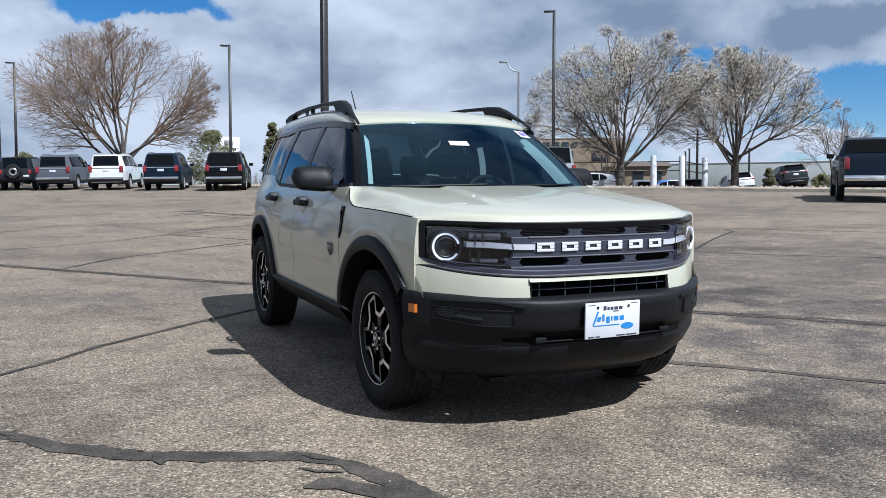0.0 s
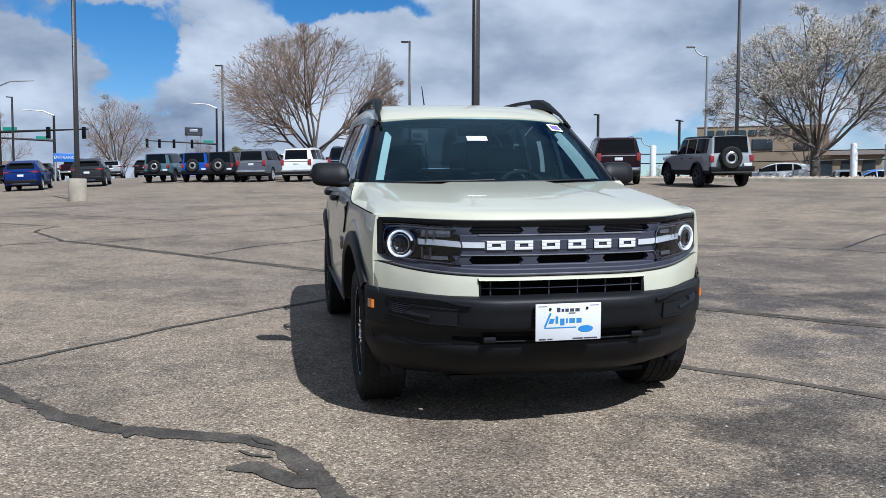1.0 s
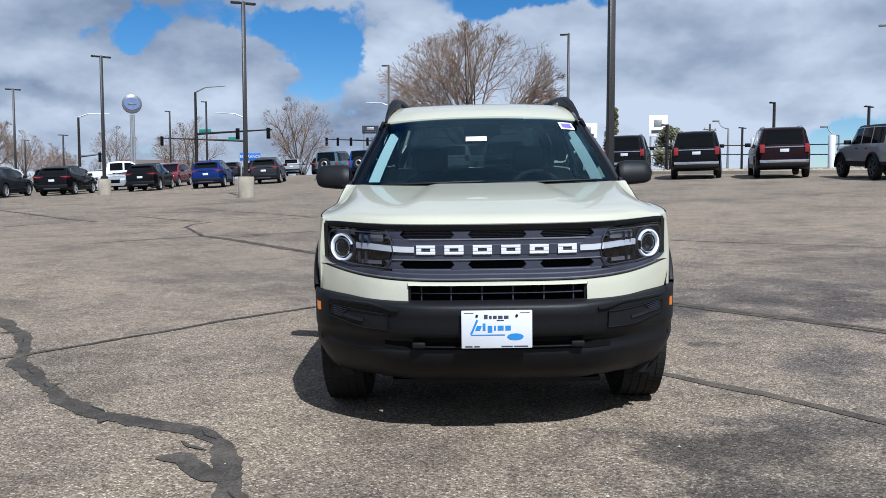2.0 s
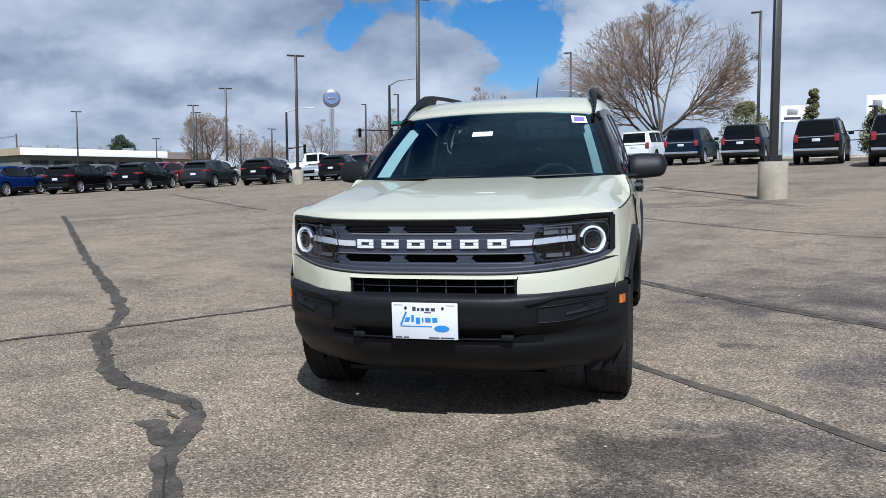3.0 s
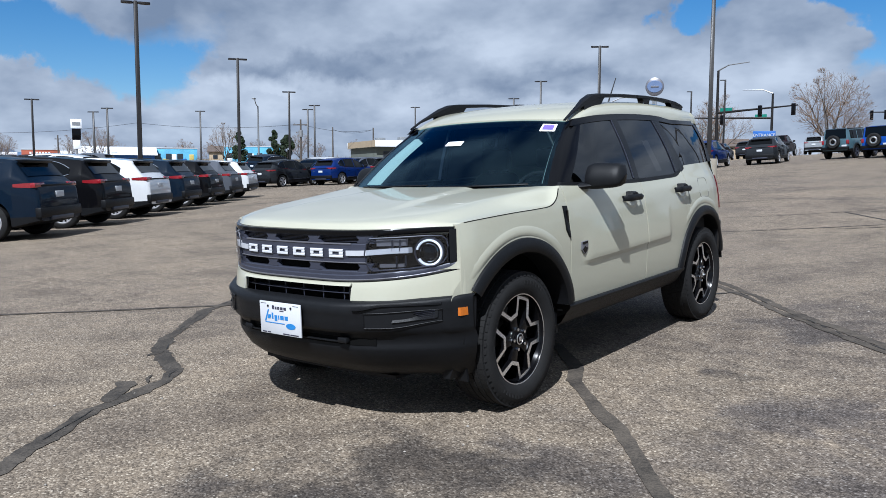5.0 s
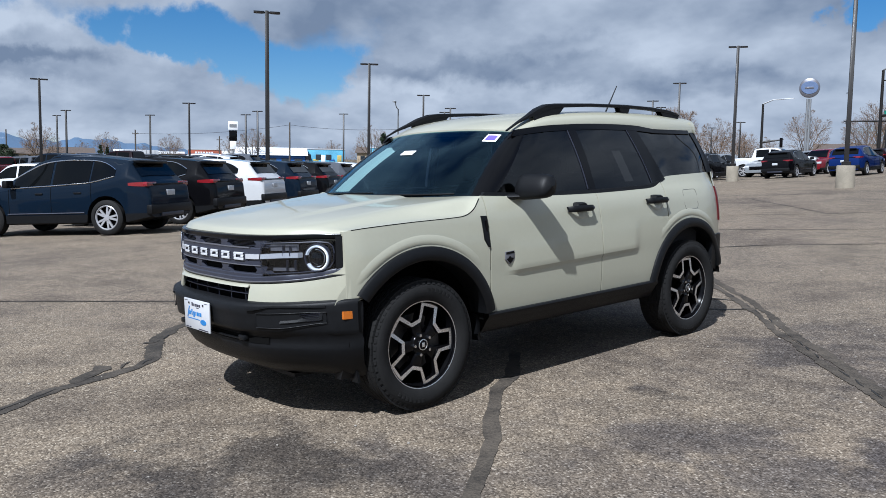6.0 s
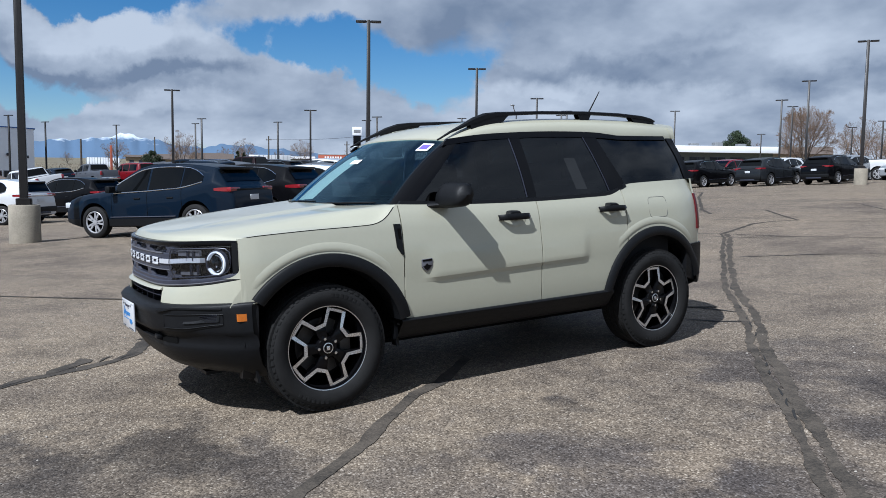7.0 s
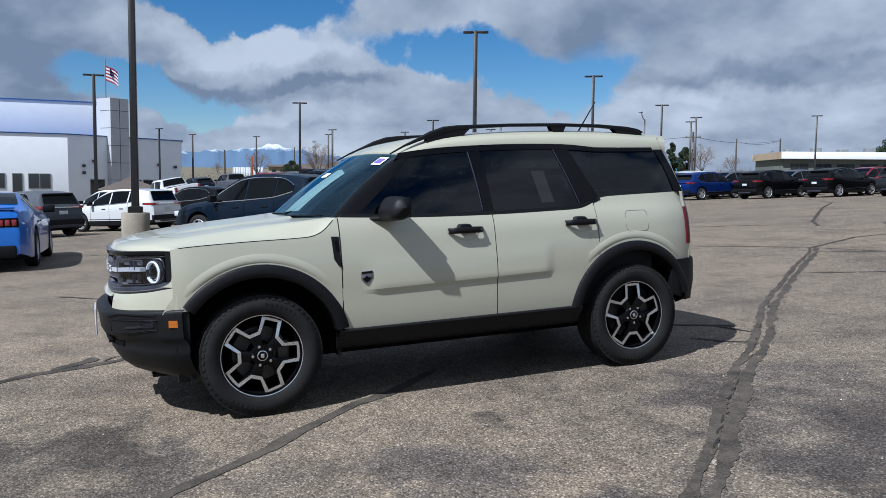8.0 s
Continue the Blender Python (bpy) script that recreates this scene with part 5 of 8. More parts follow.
# dealer plate: white card with plain bars
plate = part("front_plate", box(-0.167, 0.147, -2.236, -2.226, 0.464, 0.634, 0.004), M_white, suv, "white dealer plate with blue bars in place of a name")
for x0, x1, z0, z1, mt in ((-0.072, -0.060, 0.545, 0.577, M_blue_ink), (-0.050, -0.030, 0.536, 0.566, M_blue_ink), (-0.022, -0.014, 0.545, 0.566, M_blue_ink), (-0.006, 0.020, 0.545, 0.566, M_blue_ink), (0.028, 0.052, 0.545, 0.566, M_blue_ink), (-0.125, 0.026, 0.5225, 0.5270, M_blue_ink),
                           (-0.066, -0.050, 0.597, 0.616, M_dark_ink), (-0.044, -0.032, 0.597, 0.611, M_dark_ink), (-0.026, -0.010, 0.597, 0.611, M_dark_ink), (-0.004, 0.016, 0.597, 0.611, M_dark_ink), (0.022, 0.042, 0.597, 0.611, M_dark_ink), (-0.010, 0.022, 0.588, 0.592, M_dark_ink),
                           (-0.150, -0.118, 0.470, 0.4755, M_dark_ink), (-0.110, -0.086, 0.470, 0.4755, M_dark_ink), (0.010, 0.060, 0.470, 0.4755, M_dark_ink), (0.066, 0.128, 0.470, 0.4755, M_dark_ink), (-0.155, -0.112, 0.6225, 0.6245, M_dark_ink), (0.092, 0.135, 0.6225, 0.6245, M_dark_ink)):
    part("print_bar", box(x0, x1, -2.2375, -2.2362, z0, z1), mt, plate)
for outline in ([(-0.128, 0.530), (-0.118, 0.530), (-0.092, 0.590), (-0.100, 0.594)], [(-0.106, 0.545), (-0.084, 0.545), (-0.076, 0.566), (-0.098, 0.566)]):
    part("print_bar", prism(outline, "y", -2.2376, -2.2362), M_blue_ink, plate)
bm = lathe([(0.0001, -2.2378), (0.036, -2.2378), (0.036, -2.236)], 24, "y")
bmesh.ops.scale(bm, vec=(1, 1, 0.42), verts=bm.verts)
bmesh.ops.translate(bm, verts=bm.verts, vec=(0.072, 0, 0.516))
part("print_oval", bm, M_blue_ink, plate)
for x in (-0.098, 0.078):
    bm = lathe([(0.0001, -2.240), (0.006, -2.240), (0.006, -2.236)], 10, "y")
    bmesh.ops.translate(bm, verts=bm.verts, vec=(x, 0, 0.611))
    part("plate_screw", bm, M_trim, plate)

# mirrors
for side in (1, -1):
    rows = []
    for k in range(13):
        t = -1 + 2 * k / 12
        e = (1 - abs(t) ** 5.5) ** 0.5 if abs(t) < 1 else 0.0
        xx = 0.966 + 0.124 * t
        row = []
        for j in range(16):
            a = 6.2832 * j / 16
            c, s = math.cos(a), math.sin(a)
            c, s = math.copysign(abs(c) ** 0.7, c), math.copysign(abs(s) ** (0.8 if s > 0 else 0.45), s)
            row.append((side * xx, -0.500 + (0.066 - 0.018 * max(0.0, s)) * e * c + 0.022 * t + 0.012 * s, 1.208 + (0.076 - 0.006 * t) * e * s + 0.004 * t))
        rows.append(row)
    mirror = part("door_mirror", grid(rows, closed=True), M_trim, suv, "black door mirror")
    part("mirror_arm", tube([(side * 0.80, -0.60, 1.146), (side * 0.85, -0.575, 1.148), (side * 0.90, -0.535, 1.152), (side * 0.98, -0.51, 1.158)], [0.05, 0.046, 0.040, 0.03], 12, flat=0.42), M_trim, mirror)
    part("mirror_glass", grid([[(side * (0.955 + 0.080 * t), -0.440 + 0.018 * t, z) for z in (1.155, 1.275)] for t in spread(-1, 1, 4)]), M_chrome, mirror)

# rubber flaps before and behind the front wheels
for side in (1, -1):
    for y0, y1, z0, z1 in ((-1.745, -1.730, 0.215, 0.30), (-0.862, -0.842, 0.30, 0.46)):
        rows = [[(side * x, y0 + 0.012 * (z1 - z) / (z1 - z0), z) for z in spread(z0, z1, 4)] for x in (0.75, 0.77, 0.79, 0.81)]
        part("splash_flap", grid(rows, (0, y1 - y0, 0)), M_trim, suv, "thin black rubber splash flap")

# floor, cabin and seats
part("undertray", grid([[(x, y, 0.225 + 0.03 * (abs(x) / 0.8) ** 4) for x in spread(-0.50, 0.50, 9)] for y in (-1.93, -1.75, -1.70)], (0, 0, 0.02)), M_trim, suv)
part("undertray", box(-0.60, 0.60, -1.72, -0.95, 0.222, 0.245, 0.005), M_trim, suv)
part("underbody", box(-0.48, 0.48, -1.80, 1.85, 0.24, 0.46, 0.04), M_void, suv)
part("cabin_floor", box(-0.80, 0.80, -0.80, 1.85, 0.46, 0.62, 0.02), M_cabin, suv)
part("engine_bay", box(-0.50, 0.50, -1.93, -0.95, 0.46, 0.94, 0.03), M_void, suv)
for side in (1, -1):
    part("door_lining", box(side * 0.79 - 0.02, side * 0.79 + 0.02, -0.80, 1.55, 0.50, 1.10, 0.015), M_cabin, suv)
rows = [[(x, y, z) for x in spread(-0.76, 0.76, 9)] for y, z in ((-0.98, 1.140), (-0.75, 1.128), (-0.55, 1.105), (-0.45, 1.06), (-0.44, 0.90), (-0.55, 0.70))]
part("dashboard", grid(rows), M_cabin, suv, "charcoal dashboard")
part("headliner", grid([[(x, y, roof_mid(y) - 0.075 - 0.03 * (abs(x) / 0.6) ** 3) for x in spread(-0.60, 0.60, 7)] for y in spread(-0.25, 1.75, 9)]), M_pale, suv)
part("inner_mirror", box(-0.12, 0.12, -0.40, -0.37, 1.46, 1.53, 0.012), M_cabin, suv)
bm = lathe([(0.178 + 0.016 * math.cos(6.2832 * k / 8), 0.016 * math.sin(6.2832 * k / 8)) for k in range(9)], 36, "y")
bm.transform(Matrix.Translation((0.36, -0.33, 1.06)) @ Matrix.Rotation(radians(-24), 4, "X"))
wheel_ob = part("steering_wheel", bm, M_cabin, suv)
bm = box(-0.17, 0.17, -0.015, 0.02, -0.03, 0.03, 0.01)
bm.transform(Matrix.Translation((0.36, -0.33, 1.06)) @ Matrix.Rotation(radians(-24), 4, "X"))
part("steering_boss", bm, M_cabin, wheel_ob)


def seat(x, y, w):
    rows = []
    for t, wd, dy in ((0.58, 0.48, 0.0), (0.7, 0.5, 0.02), (0.9, 0.48, 0.08), (1.08, 0.44, 0.13), (1.18, 0.36, 0.16), (1.21, 0.26, 0.17)):
        rows.append([(x + w * wd * a, y + dy + b, t) for a, b in ((-0.5, -0.02), (-0.35, -0.07), (0.35, -0.07), (0.5, -0.02), (0.45, 0.06), (-0.45, 0.06))])
    s = part("seat", grid(rows, closed=True), M_cabin, suv, "charcoal cloth seat")
    part("cushion", box(x - 0.24 * w, x + 0.24 * w, y - 0.46, y + 0.04, 0.58, 0.74, 0.05), M_cabin, s)
    for hx in ((0,) if w < 1.3 else (-0.42, 0.42)):
        part("headrest", box(x + hx - 0.125, x + hx + 0.125, y + 0.12, y + 0.21, 1.22, 1.40, 0.04), M_cabin, s)


seat(0.36, 0.12, 1.0)
seat(-0.36, 0.12, 1.0)
seat(0.0, 1.02, 2.5)
part("window_label", grid([[(side_x(0.74, 1.12) - 0.062 - 0.10 * t, y - 0.03 * t, 1.20 + 0.22 * t) for t in (0, 1)] for y in (0.64, 0.74)]), M_grey_sheet, suv, "pale paper sheet inside the rear window")


# wheels
def tyre_bmesh(R=0.362, r=0.243, w=0.228):
    prof = [(r - 0.004, 0.40), (r + 0.012, 0.47), (r + 0.05, 0.515), (r + 0.085, 0.505), (R - 0.022, 0.46), (R - 0.008, 0.42), (R, 0.36), (R, 0.16)]
    full = [(a, b * w) for a, b in prof] + [(a, -b * w) for a, b in prof[::-1]]
    return lathe(full, 64, "x")


def wheel(y, side, turn):
    hub = part("wheel", tyre_bmesh(), M_tyre, suv, "black tyre on a black and machined five-lobed alloy rim")
    hub.matrix_basis = Matrix.Translation((side * 0.775, y, 0.365)) @ Matrix.Rotation(0 if side > 0 else math.pi, 4, "Z") @ Matrix.Rotation(radians(turn) * (1 if side > 0 else -1), 4, "X")
    # tread blocks
    bm = bmesh.new()
    for k in range(72):
        a = 6.28319 * k / 72
        for x0, x1, da in ((-0.100, -0.060, 0.03), (-0.053, -0.019, 0.0), (-0.012, 0.020, 0.03), (0.027, 0.055, 0.0), (0.062, 0.100, 0.03)):
            pts = []
            for rr in (0.352, 0.3665 if abs(x0 + x1) < 0.15 else 0.3645):
                for xx, aa in ((x0, a + da - 0.0415), (x1, a + da - 0.0405), (x1, a + da + 0.0405), (x0, a + da + 0.0415)):
                    pts.append(bm.verts.new((xx, rr * math.cos(aa), rr * math.sin(aa))))
            for q in ((4, 5, 6, 7), (0, 1, 5, 4), (1, 2, 6, 5), (2, 3, 7, 6), (3, 0, 4, 7)):
                bm.faces.new([pts[i] for i in q])
    # shoulder lugs
    for k in range(56):
        a = 6.28319 * k / 56
        for s in (1, -1):
            pts = []
            for (rr, xx) in ((0.352, 0.103), (0.338, 0.110)):
                for da in (-0.034, 0.034):
                    for lift in (0, 0.0008):
                        pts.append(bm.verts.new((s * (xx + lift), (rr + lift) * math.cos(a + da), (rr + lift) * math.sin(a + da))))
            for q in ((1, 3, 7, 5), (0, 1, 5, 4), (2, 3, 7, 6), (0, 1, 3, 2), (4, 5, 7, 6)):
                bm.faces.new([pts[i] for i in q])
    part("tread", bm, M_tyre, hub, smooth=20)
    # raised sidewall marks, plain bars
    bm = bmesh.new()
    for a0 in (50, 230):
        for k in range(7):
            a = radians(a0 + 5.5 * k)
            rows = [[(0.1185, rr * math.cos(a + d), rr * math.sin(a + d)) for rr in (0.297, 0.318)] for d in (0.0, 0.055)]
            grid(rows, (-0.004, 0, 0), bm=bm)
    part("sidewall_mark", bm, M_tyre, hub, smooth=0)["kind"] = "stuff"
    # rim barrel and lip
    part("rim_barrel", lathe([(0.232, 0.085), (0.222, 0.06), (0.212, 0.03), (0.205, -0.09), (0.225, -0.1)], 48, "x"), M_gloss, hub)
    part("rim_lip", lathe([(0.2465, 0.090), (0.2465, 0.096), (0.2450, 0.0975), (0.2405, 0.0965)], 64, "x"), M_alloy, hub, "bright machined rim lip")
    part("rim_wall", lathe([(0.2405, 0.0963), (0.2385, 0.092), (0.236, 0.075), (0.232, 0.070)], 64, "x"), M_gloss, hub)
    # brake parts
    part("brake_disc", lathe([(0.08, 0.0), (0.165, 0.0), (0.165, -0.022), (0.08, -0.022)], 40, "x"), M_rotor, hub)
    part("brake_backing", lathe([(0.208, -0.05), (0.01, -0.05)], 32, "x"), M_void, hub)
    part("brake_caliper", box(-0.03, 0.03, 0.10, 0.175, -0.07, 0.07, 0.012), M_rotor, hub)

    def polar(r, deg):
        return r * math.cos(radians(deg)), r * math.sin(radians(deg))
    outer, inner = [], []
    for k in range(5):
        c = 72 * k
        for r, d in ((0.235, -15.0), (0.235, 15.0), (0.147, 25.0), (0.147, 47.0)):
            outer.append(polar(r, c + d))
        for r, d in ((0.215, -10.5), (0.215, 10.5), (0.128, 21.0), (0.128, 51.0)):
            inner.append(polar(r, c + d))
    bm = bmesh.new()
    n = len(outer)
    xo = [0.076 if (k % 4) < 2 else 0.086 for k in range(n)]
    fo = [bm.verts.new((xo[k], *outer[k])) for k in range(n)]
    fi = [bm.verts.new((xo[k], *inner[k])) for k in range(n)]
    bo = [bm.verts.new((xo[k] - 0.03, *outer[k])) for k in range(n)]
    bi = [bm.verts.new((xo[k] - 0.03, *inner[k])) for k in range(n)]
    for k in range(n):
        j = (k + 1) % n
        bm.faces.new((fo[k], fo[j], fi[j], fi[k])).material_index = 0
        for q in ((fo[k], fo[j], bo[j], bo[k]), (fi[k], fi[j], bi[j], bi[k]), (bo[k], bo[j], bi[j], bi[k])):
            bm.faces.new(q).material_index = 1
    part("rim_star", bm, [M_alloy, M_gloss], hub, "machined star band", smooth=0)
    # black spokes from the centre out to the inner corners of the band, and a dark web to the lip
    for k in range(5):
        bm = bmesh.new()
        for d0 in (36,):
            pts = [polar(0.05, 72 * k + d0 - 30), polar(0.128, 72 * k + d0 - 15.5), polar(0.128, 72 * k + d0 + 15.5), polar(0.05, 72 * k + d0 + 30)]
            own = prism(pts, "x", 0.03, 0.078, bevel=0.004)
            merge(own, bm)
        for d0, d1 in ((-14.0, -9.5), (14.0, 9.5)):
            pts = [polar(0.118, 72 * k + (26 if d0 > 0 else -26)), polar(0.215, 72 * k + d0), polar(0.215, 72 * k + d1), polar(0.116, 72 * k + (19 if d0 > 0 else -19))]
            own = prism(pts, "x", 0.02, 0.070)
            merge(own, bm)
        part("spoke", bm, M_gloss, hub, smooth=30)
    cap = part("centre_cap", lathe([(0.066, 0.03), (0.066, 0.070), (0.058, 0.080), (0.034, 0.082), (0.032, 0.092), (0.026, 0.095), (0.001, 0.096)], 32, "x"), M_gloss, hub)
    part("cap_ring", lathe([(0.031, 0.090), (0.031, 0.0955), (0.027, 0.0965), (0.026, 0.094)], 28, "x"), M_alloy, cap)
    part("cap_mark", box(0.095, 0.098, -0.010, 0.010, -0.012, 0.012, 0.001), M_alloy, cap)
    for k in range(5):
        y0, z0 = polar(0.057, 72 * k + 36)
        bm = lathe([(0.0115, 0.06), (0.0115, 0.090), (0.009, 0.097), (0.001, 0.098)], 6, "x")
        bmesh.ops.translate(bm, verts=bm.verts, vec=(0, y0, z0))
        part("wheel_nut", bm, M_chrome, hub)
    return hub


for y, side, turn in ((-1.33, 1, 0), (1.335, 1, 18), (-1.33, -1, 25), (1.335, -1, 50)):
    wheel(y, side, turn)

# ---- parked vehicles ----
M_far_glass = material("tinted_car_glass", (0.003, 0.0035, 0.004), 0.04, 0, 0.1, 2, spec=0.18)
M_far_rim = material("bright_alloy_rim", (0.435, 0.435, 0.452), 0.3, 0.4, 0.08, 10)
M_plate = material("pale_plate", (0.479, 0.496, 0.522), 0.5, 0, 0.1, 20)
PAINTS = {
    "black": material("black_car_paint", (0.0020, 0.0020, 0.0028), 0.5, 0.0, 0.1, 3, coat=0.30, spec=0.04),
    "navy": material("navy_car_paint", (0.003, 0.008, 0.017), 0.5, 0.0, 0.1, 3, coat=0.30, spec=0.04),
    "blue": material("blue_car_paint", (0.008, 0.048, 0.244), 0.5, 0.0, 0.1, 3, coat=0.30, spec=0.04),
    "deep blue": material("deep_blue_car_paint", (0.003, 0.014, 0.082), 0.5, 0.0, 0.1, 3, coat=0.30, spec=0.04),
    "bright blue": material("bright_blue_car_paint", (0.004, 0.095, 0.393), 0.3, 0.0, 0.06, 3, coat=0.6),
    "grey": material("grey_car_paint", (0.066, 0.072, 0.086), 0.5, 0.0, 0.1, 3, coat=0.30, spec=0.04),
    "charcoal": material("charcoal_car_paint", (0.015, 0.017, 0.020), 0.5, 0.0, 0.1, 3, coat=0.30, spec=0.04),
    "white": material("white_car_paint", (0.529, 0.536, 0.543), 0.35, 0, 0.03, 3, coat=1.0),
    "silver": material("silver_car_paint", (0.184, 0.197, 0.211), 0.3, 0.0, 0.06, 3, coat=0.6),
    "burgundy": material("burgundy_car_paint", (0.0075, 0.0015, 0.003), 0.5, 0.0, 0.1, 3, coat=0.30, spec=0.04),
    "teal": material("teal_grey_car_paint", (0.048, 0.088, 0.109), 0.25, 0.0, 0.08, 3, coat=0.4, spec=0.35),
    "red": material("red_car_paint", (0.12, 0.005, 0.009), 0.25, 0.0, 0.08, 3, coat=0.4, spec=0.35),
}
KINDS = {
    "crossover": dict(L=4.78, W=0.965, wb=2.85, front=0.96, R=0.372, roof=0.66, low=0.25,
                      top=((0, 0.70), (0.04, 0.86), (0.25, 0.97), (0.7, 1.04), (1.2, 1.09), (1.34, 1.12), (1.75, 1.40), (2.15, 1.60), (2.55, 1.675), (3.0, 1.685), (3.5, 1.655), (3.95, 1.60), (4.26, 1.55), (4.30, 1.50), (4.52, 1.22), (4.62, 1.12), (4.70, 1.08), (4.76, 0.98), (4.78, 0.72)),
                      belt=((0, 0.84), (1.2, 1.02), (2.5, 1.055), (3.4, 1.10), (4.0, 1.19), (4.3, 1.24), (4.78, 1.08)), side=((1.60, 2.50), (2.56, 3.42), (3.46, 4.02)), front_glass=(1.36, 2.14), rear_glass=(4.30, 4.52)),
    "small crossover": dict(L=4.60, W=0.93, wb=2.71, front=0.95, R=0.355, roof=0.64, low=0.23,
                            top=((0, 0.66), (0.04, 0.80), (0.25, 0.92), (0.7, 1.0), (1.2, 1.06), (1.32, 1.09), (1.75, 1.38), (2.15, 1.58), (2.5, 1.66), (3.0, 1.685), (3.6, 1.66), (4.05, 1.60), (4.28, 1.55), (4.32, 1.50), (4.46, 1.18), (4.55, 1.05), (4.59, 0.9), (4.60, 0.68)),
                            belt=((0, 0.80), (1.2, 1.0), (2.5, 1.05), (3.5, 1.11), (4.2, 1.20), (4.6, 1.05)), side=((1.6, 2.45), (2.52, 3.35), (3.42, 3.85)), front_glass=(1.34, 2.14), rear_glass=(4.31, 4.47)),
    "large wagon": dict(L=5.33, W=1.005, wb=3.11, front=1.0, R=0.40, roof=0.76, low=0.32,
                        top=((0, 0.80), (0.05, 1.05), (0.25, 1.15), (0.8, 1.21), (1.45, 1.26), (1.56, 1.29), (1.9, 1.58), (2.25, 1.83), (2.6, 1.91), (3.4, 1.945), (4.4, 1.94), (4.95, 1.90), (5.06, 1.86), (5.10, 1.80), (5.22, 1.30), (5.27, 1.20), (5.31, 1.1), (5.33, 0.80)),
                        belt=((0, 1.0), (1.4, 1.20), (3, 1.22), (5, 1.26), (5.33, 1.1)), side=((1.85, 2.75), (2.85, 3.75), (3.85, 4.85)), front_glass=(1.58, 2.24), rear_glass=(5.09, 5.22)),
    "boxy off-roader": dict(L=4.64, W=0.93, wb=2.95, front=0.75, R=0.415, roof=0.74, low=0.42,
                            top=((0, 0.92), (0.04, 1.12), (0.2, 1.17), (0.8, 1.20), (1.42, 1.23), (1.52, 1.27), (1.75, 1.55), (1.95, 1.78), (2.15, 1.85), (3, 1.865), (4.2, 1.86), (4.46, 1.84), (4.50, 1.78), (4.57, 1.24), (4.60, 1.16), (4.63, 1.05), (4.64, 0.88)),
                            belt=((0, 1.08), (1.4, 1.18), (4.64, 1.20)), side=((1.72, 2.55), (2.65, 3.4), (3.5, 4.35)), front_glass=(1.54, 1.96), rear_glass=(4.49, 4.57)),
    "pickup": dict(L=5.88, W=1.01, wb=3.68, front=0.98, R=0.42, roof=0.74, low=0.42,
                   top=((0, 0.9), (0.05, 1.12), (0.25, 1.22), (0.9, 1.29), (1.55, 1.33), (1.66, 1.37), (2.0, 1.65), (2.3, 1.86), (2.65, 1.95), (3.2, 1.965), (3.7, 1.94), (3.92, 1.88), (4.05, 1.44), (4.10, 1.36), (4.6, 1.36), (5.3, 1.37), (5.82, 1.38), (5.86, 1.3), (5.88, 0.75)),
                   belt=((0, 1.1), (1.5, 1.28), (3.9, 1.32), (5.88, 1.33)), side=((1.98, 2.85), (2.95, 3.78)), front_glass=(1.68, 2.3), rear_glass=(3.92, 4.04)),
    "coupe": dict(L=4.80, W=0.955, wb=2.72, front=0.92, R=0.345, roof=0.56, low=0.18,
                  top=((0, 0.55), (0.05, 0.70), (0.3, 0.82), (1.0, 0.92), (1.6, 0.99), (1.72, 1.01), (2.1, 1.18), (2.5, 1.33), (2.85, 1.39), (3.2, 1.39), (3.6, 1.31), (4.0, 1.18), (4.3, 1.10), (4.6, 1.09), (4.74, 1.07), (4.78, 0.98), (4.80, 0.62)),
                  belt=((0, 0.72), (1.6, 0.94), (3.0, 1.0), (3.8, 1.06), (4.6, 1.05), (4.8, 0.98)), side=((2.02, 3.05), (3.15, 3.55)), front_glass=(1.74, 2.5), rear_glass=(3.3, 4.02)),
}


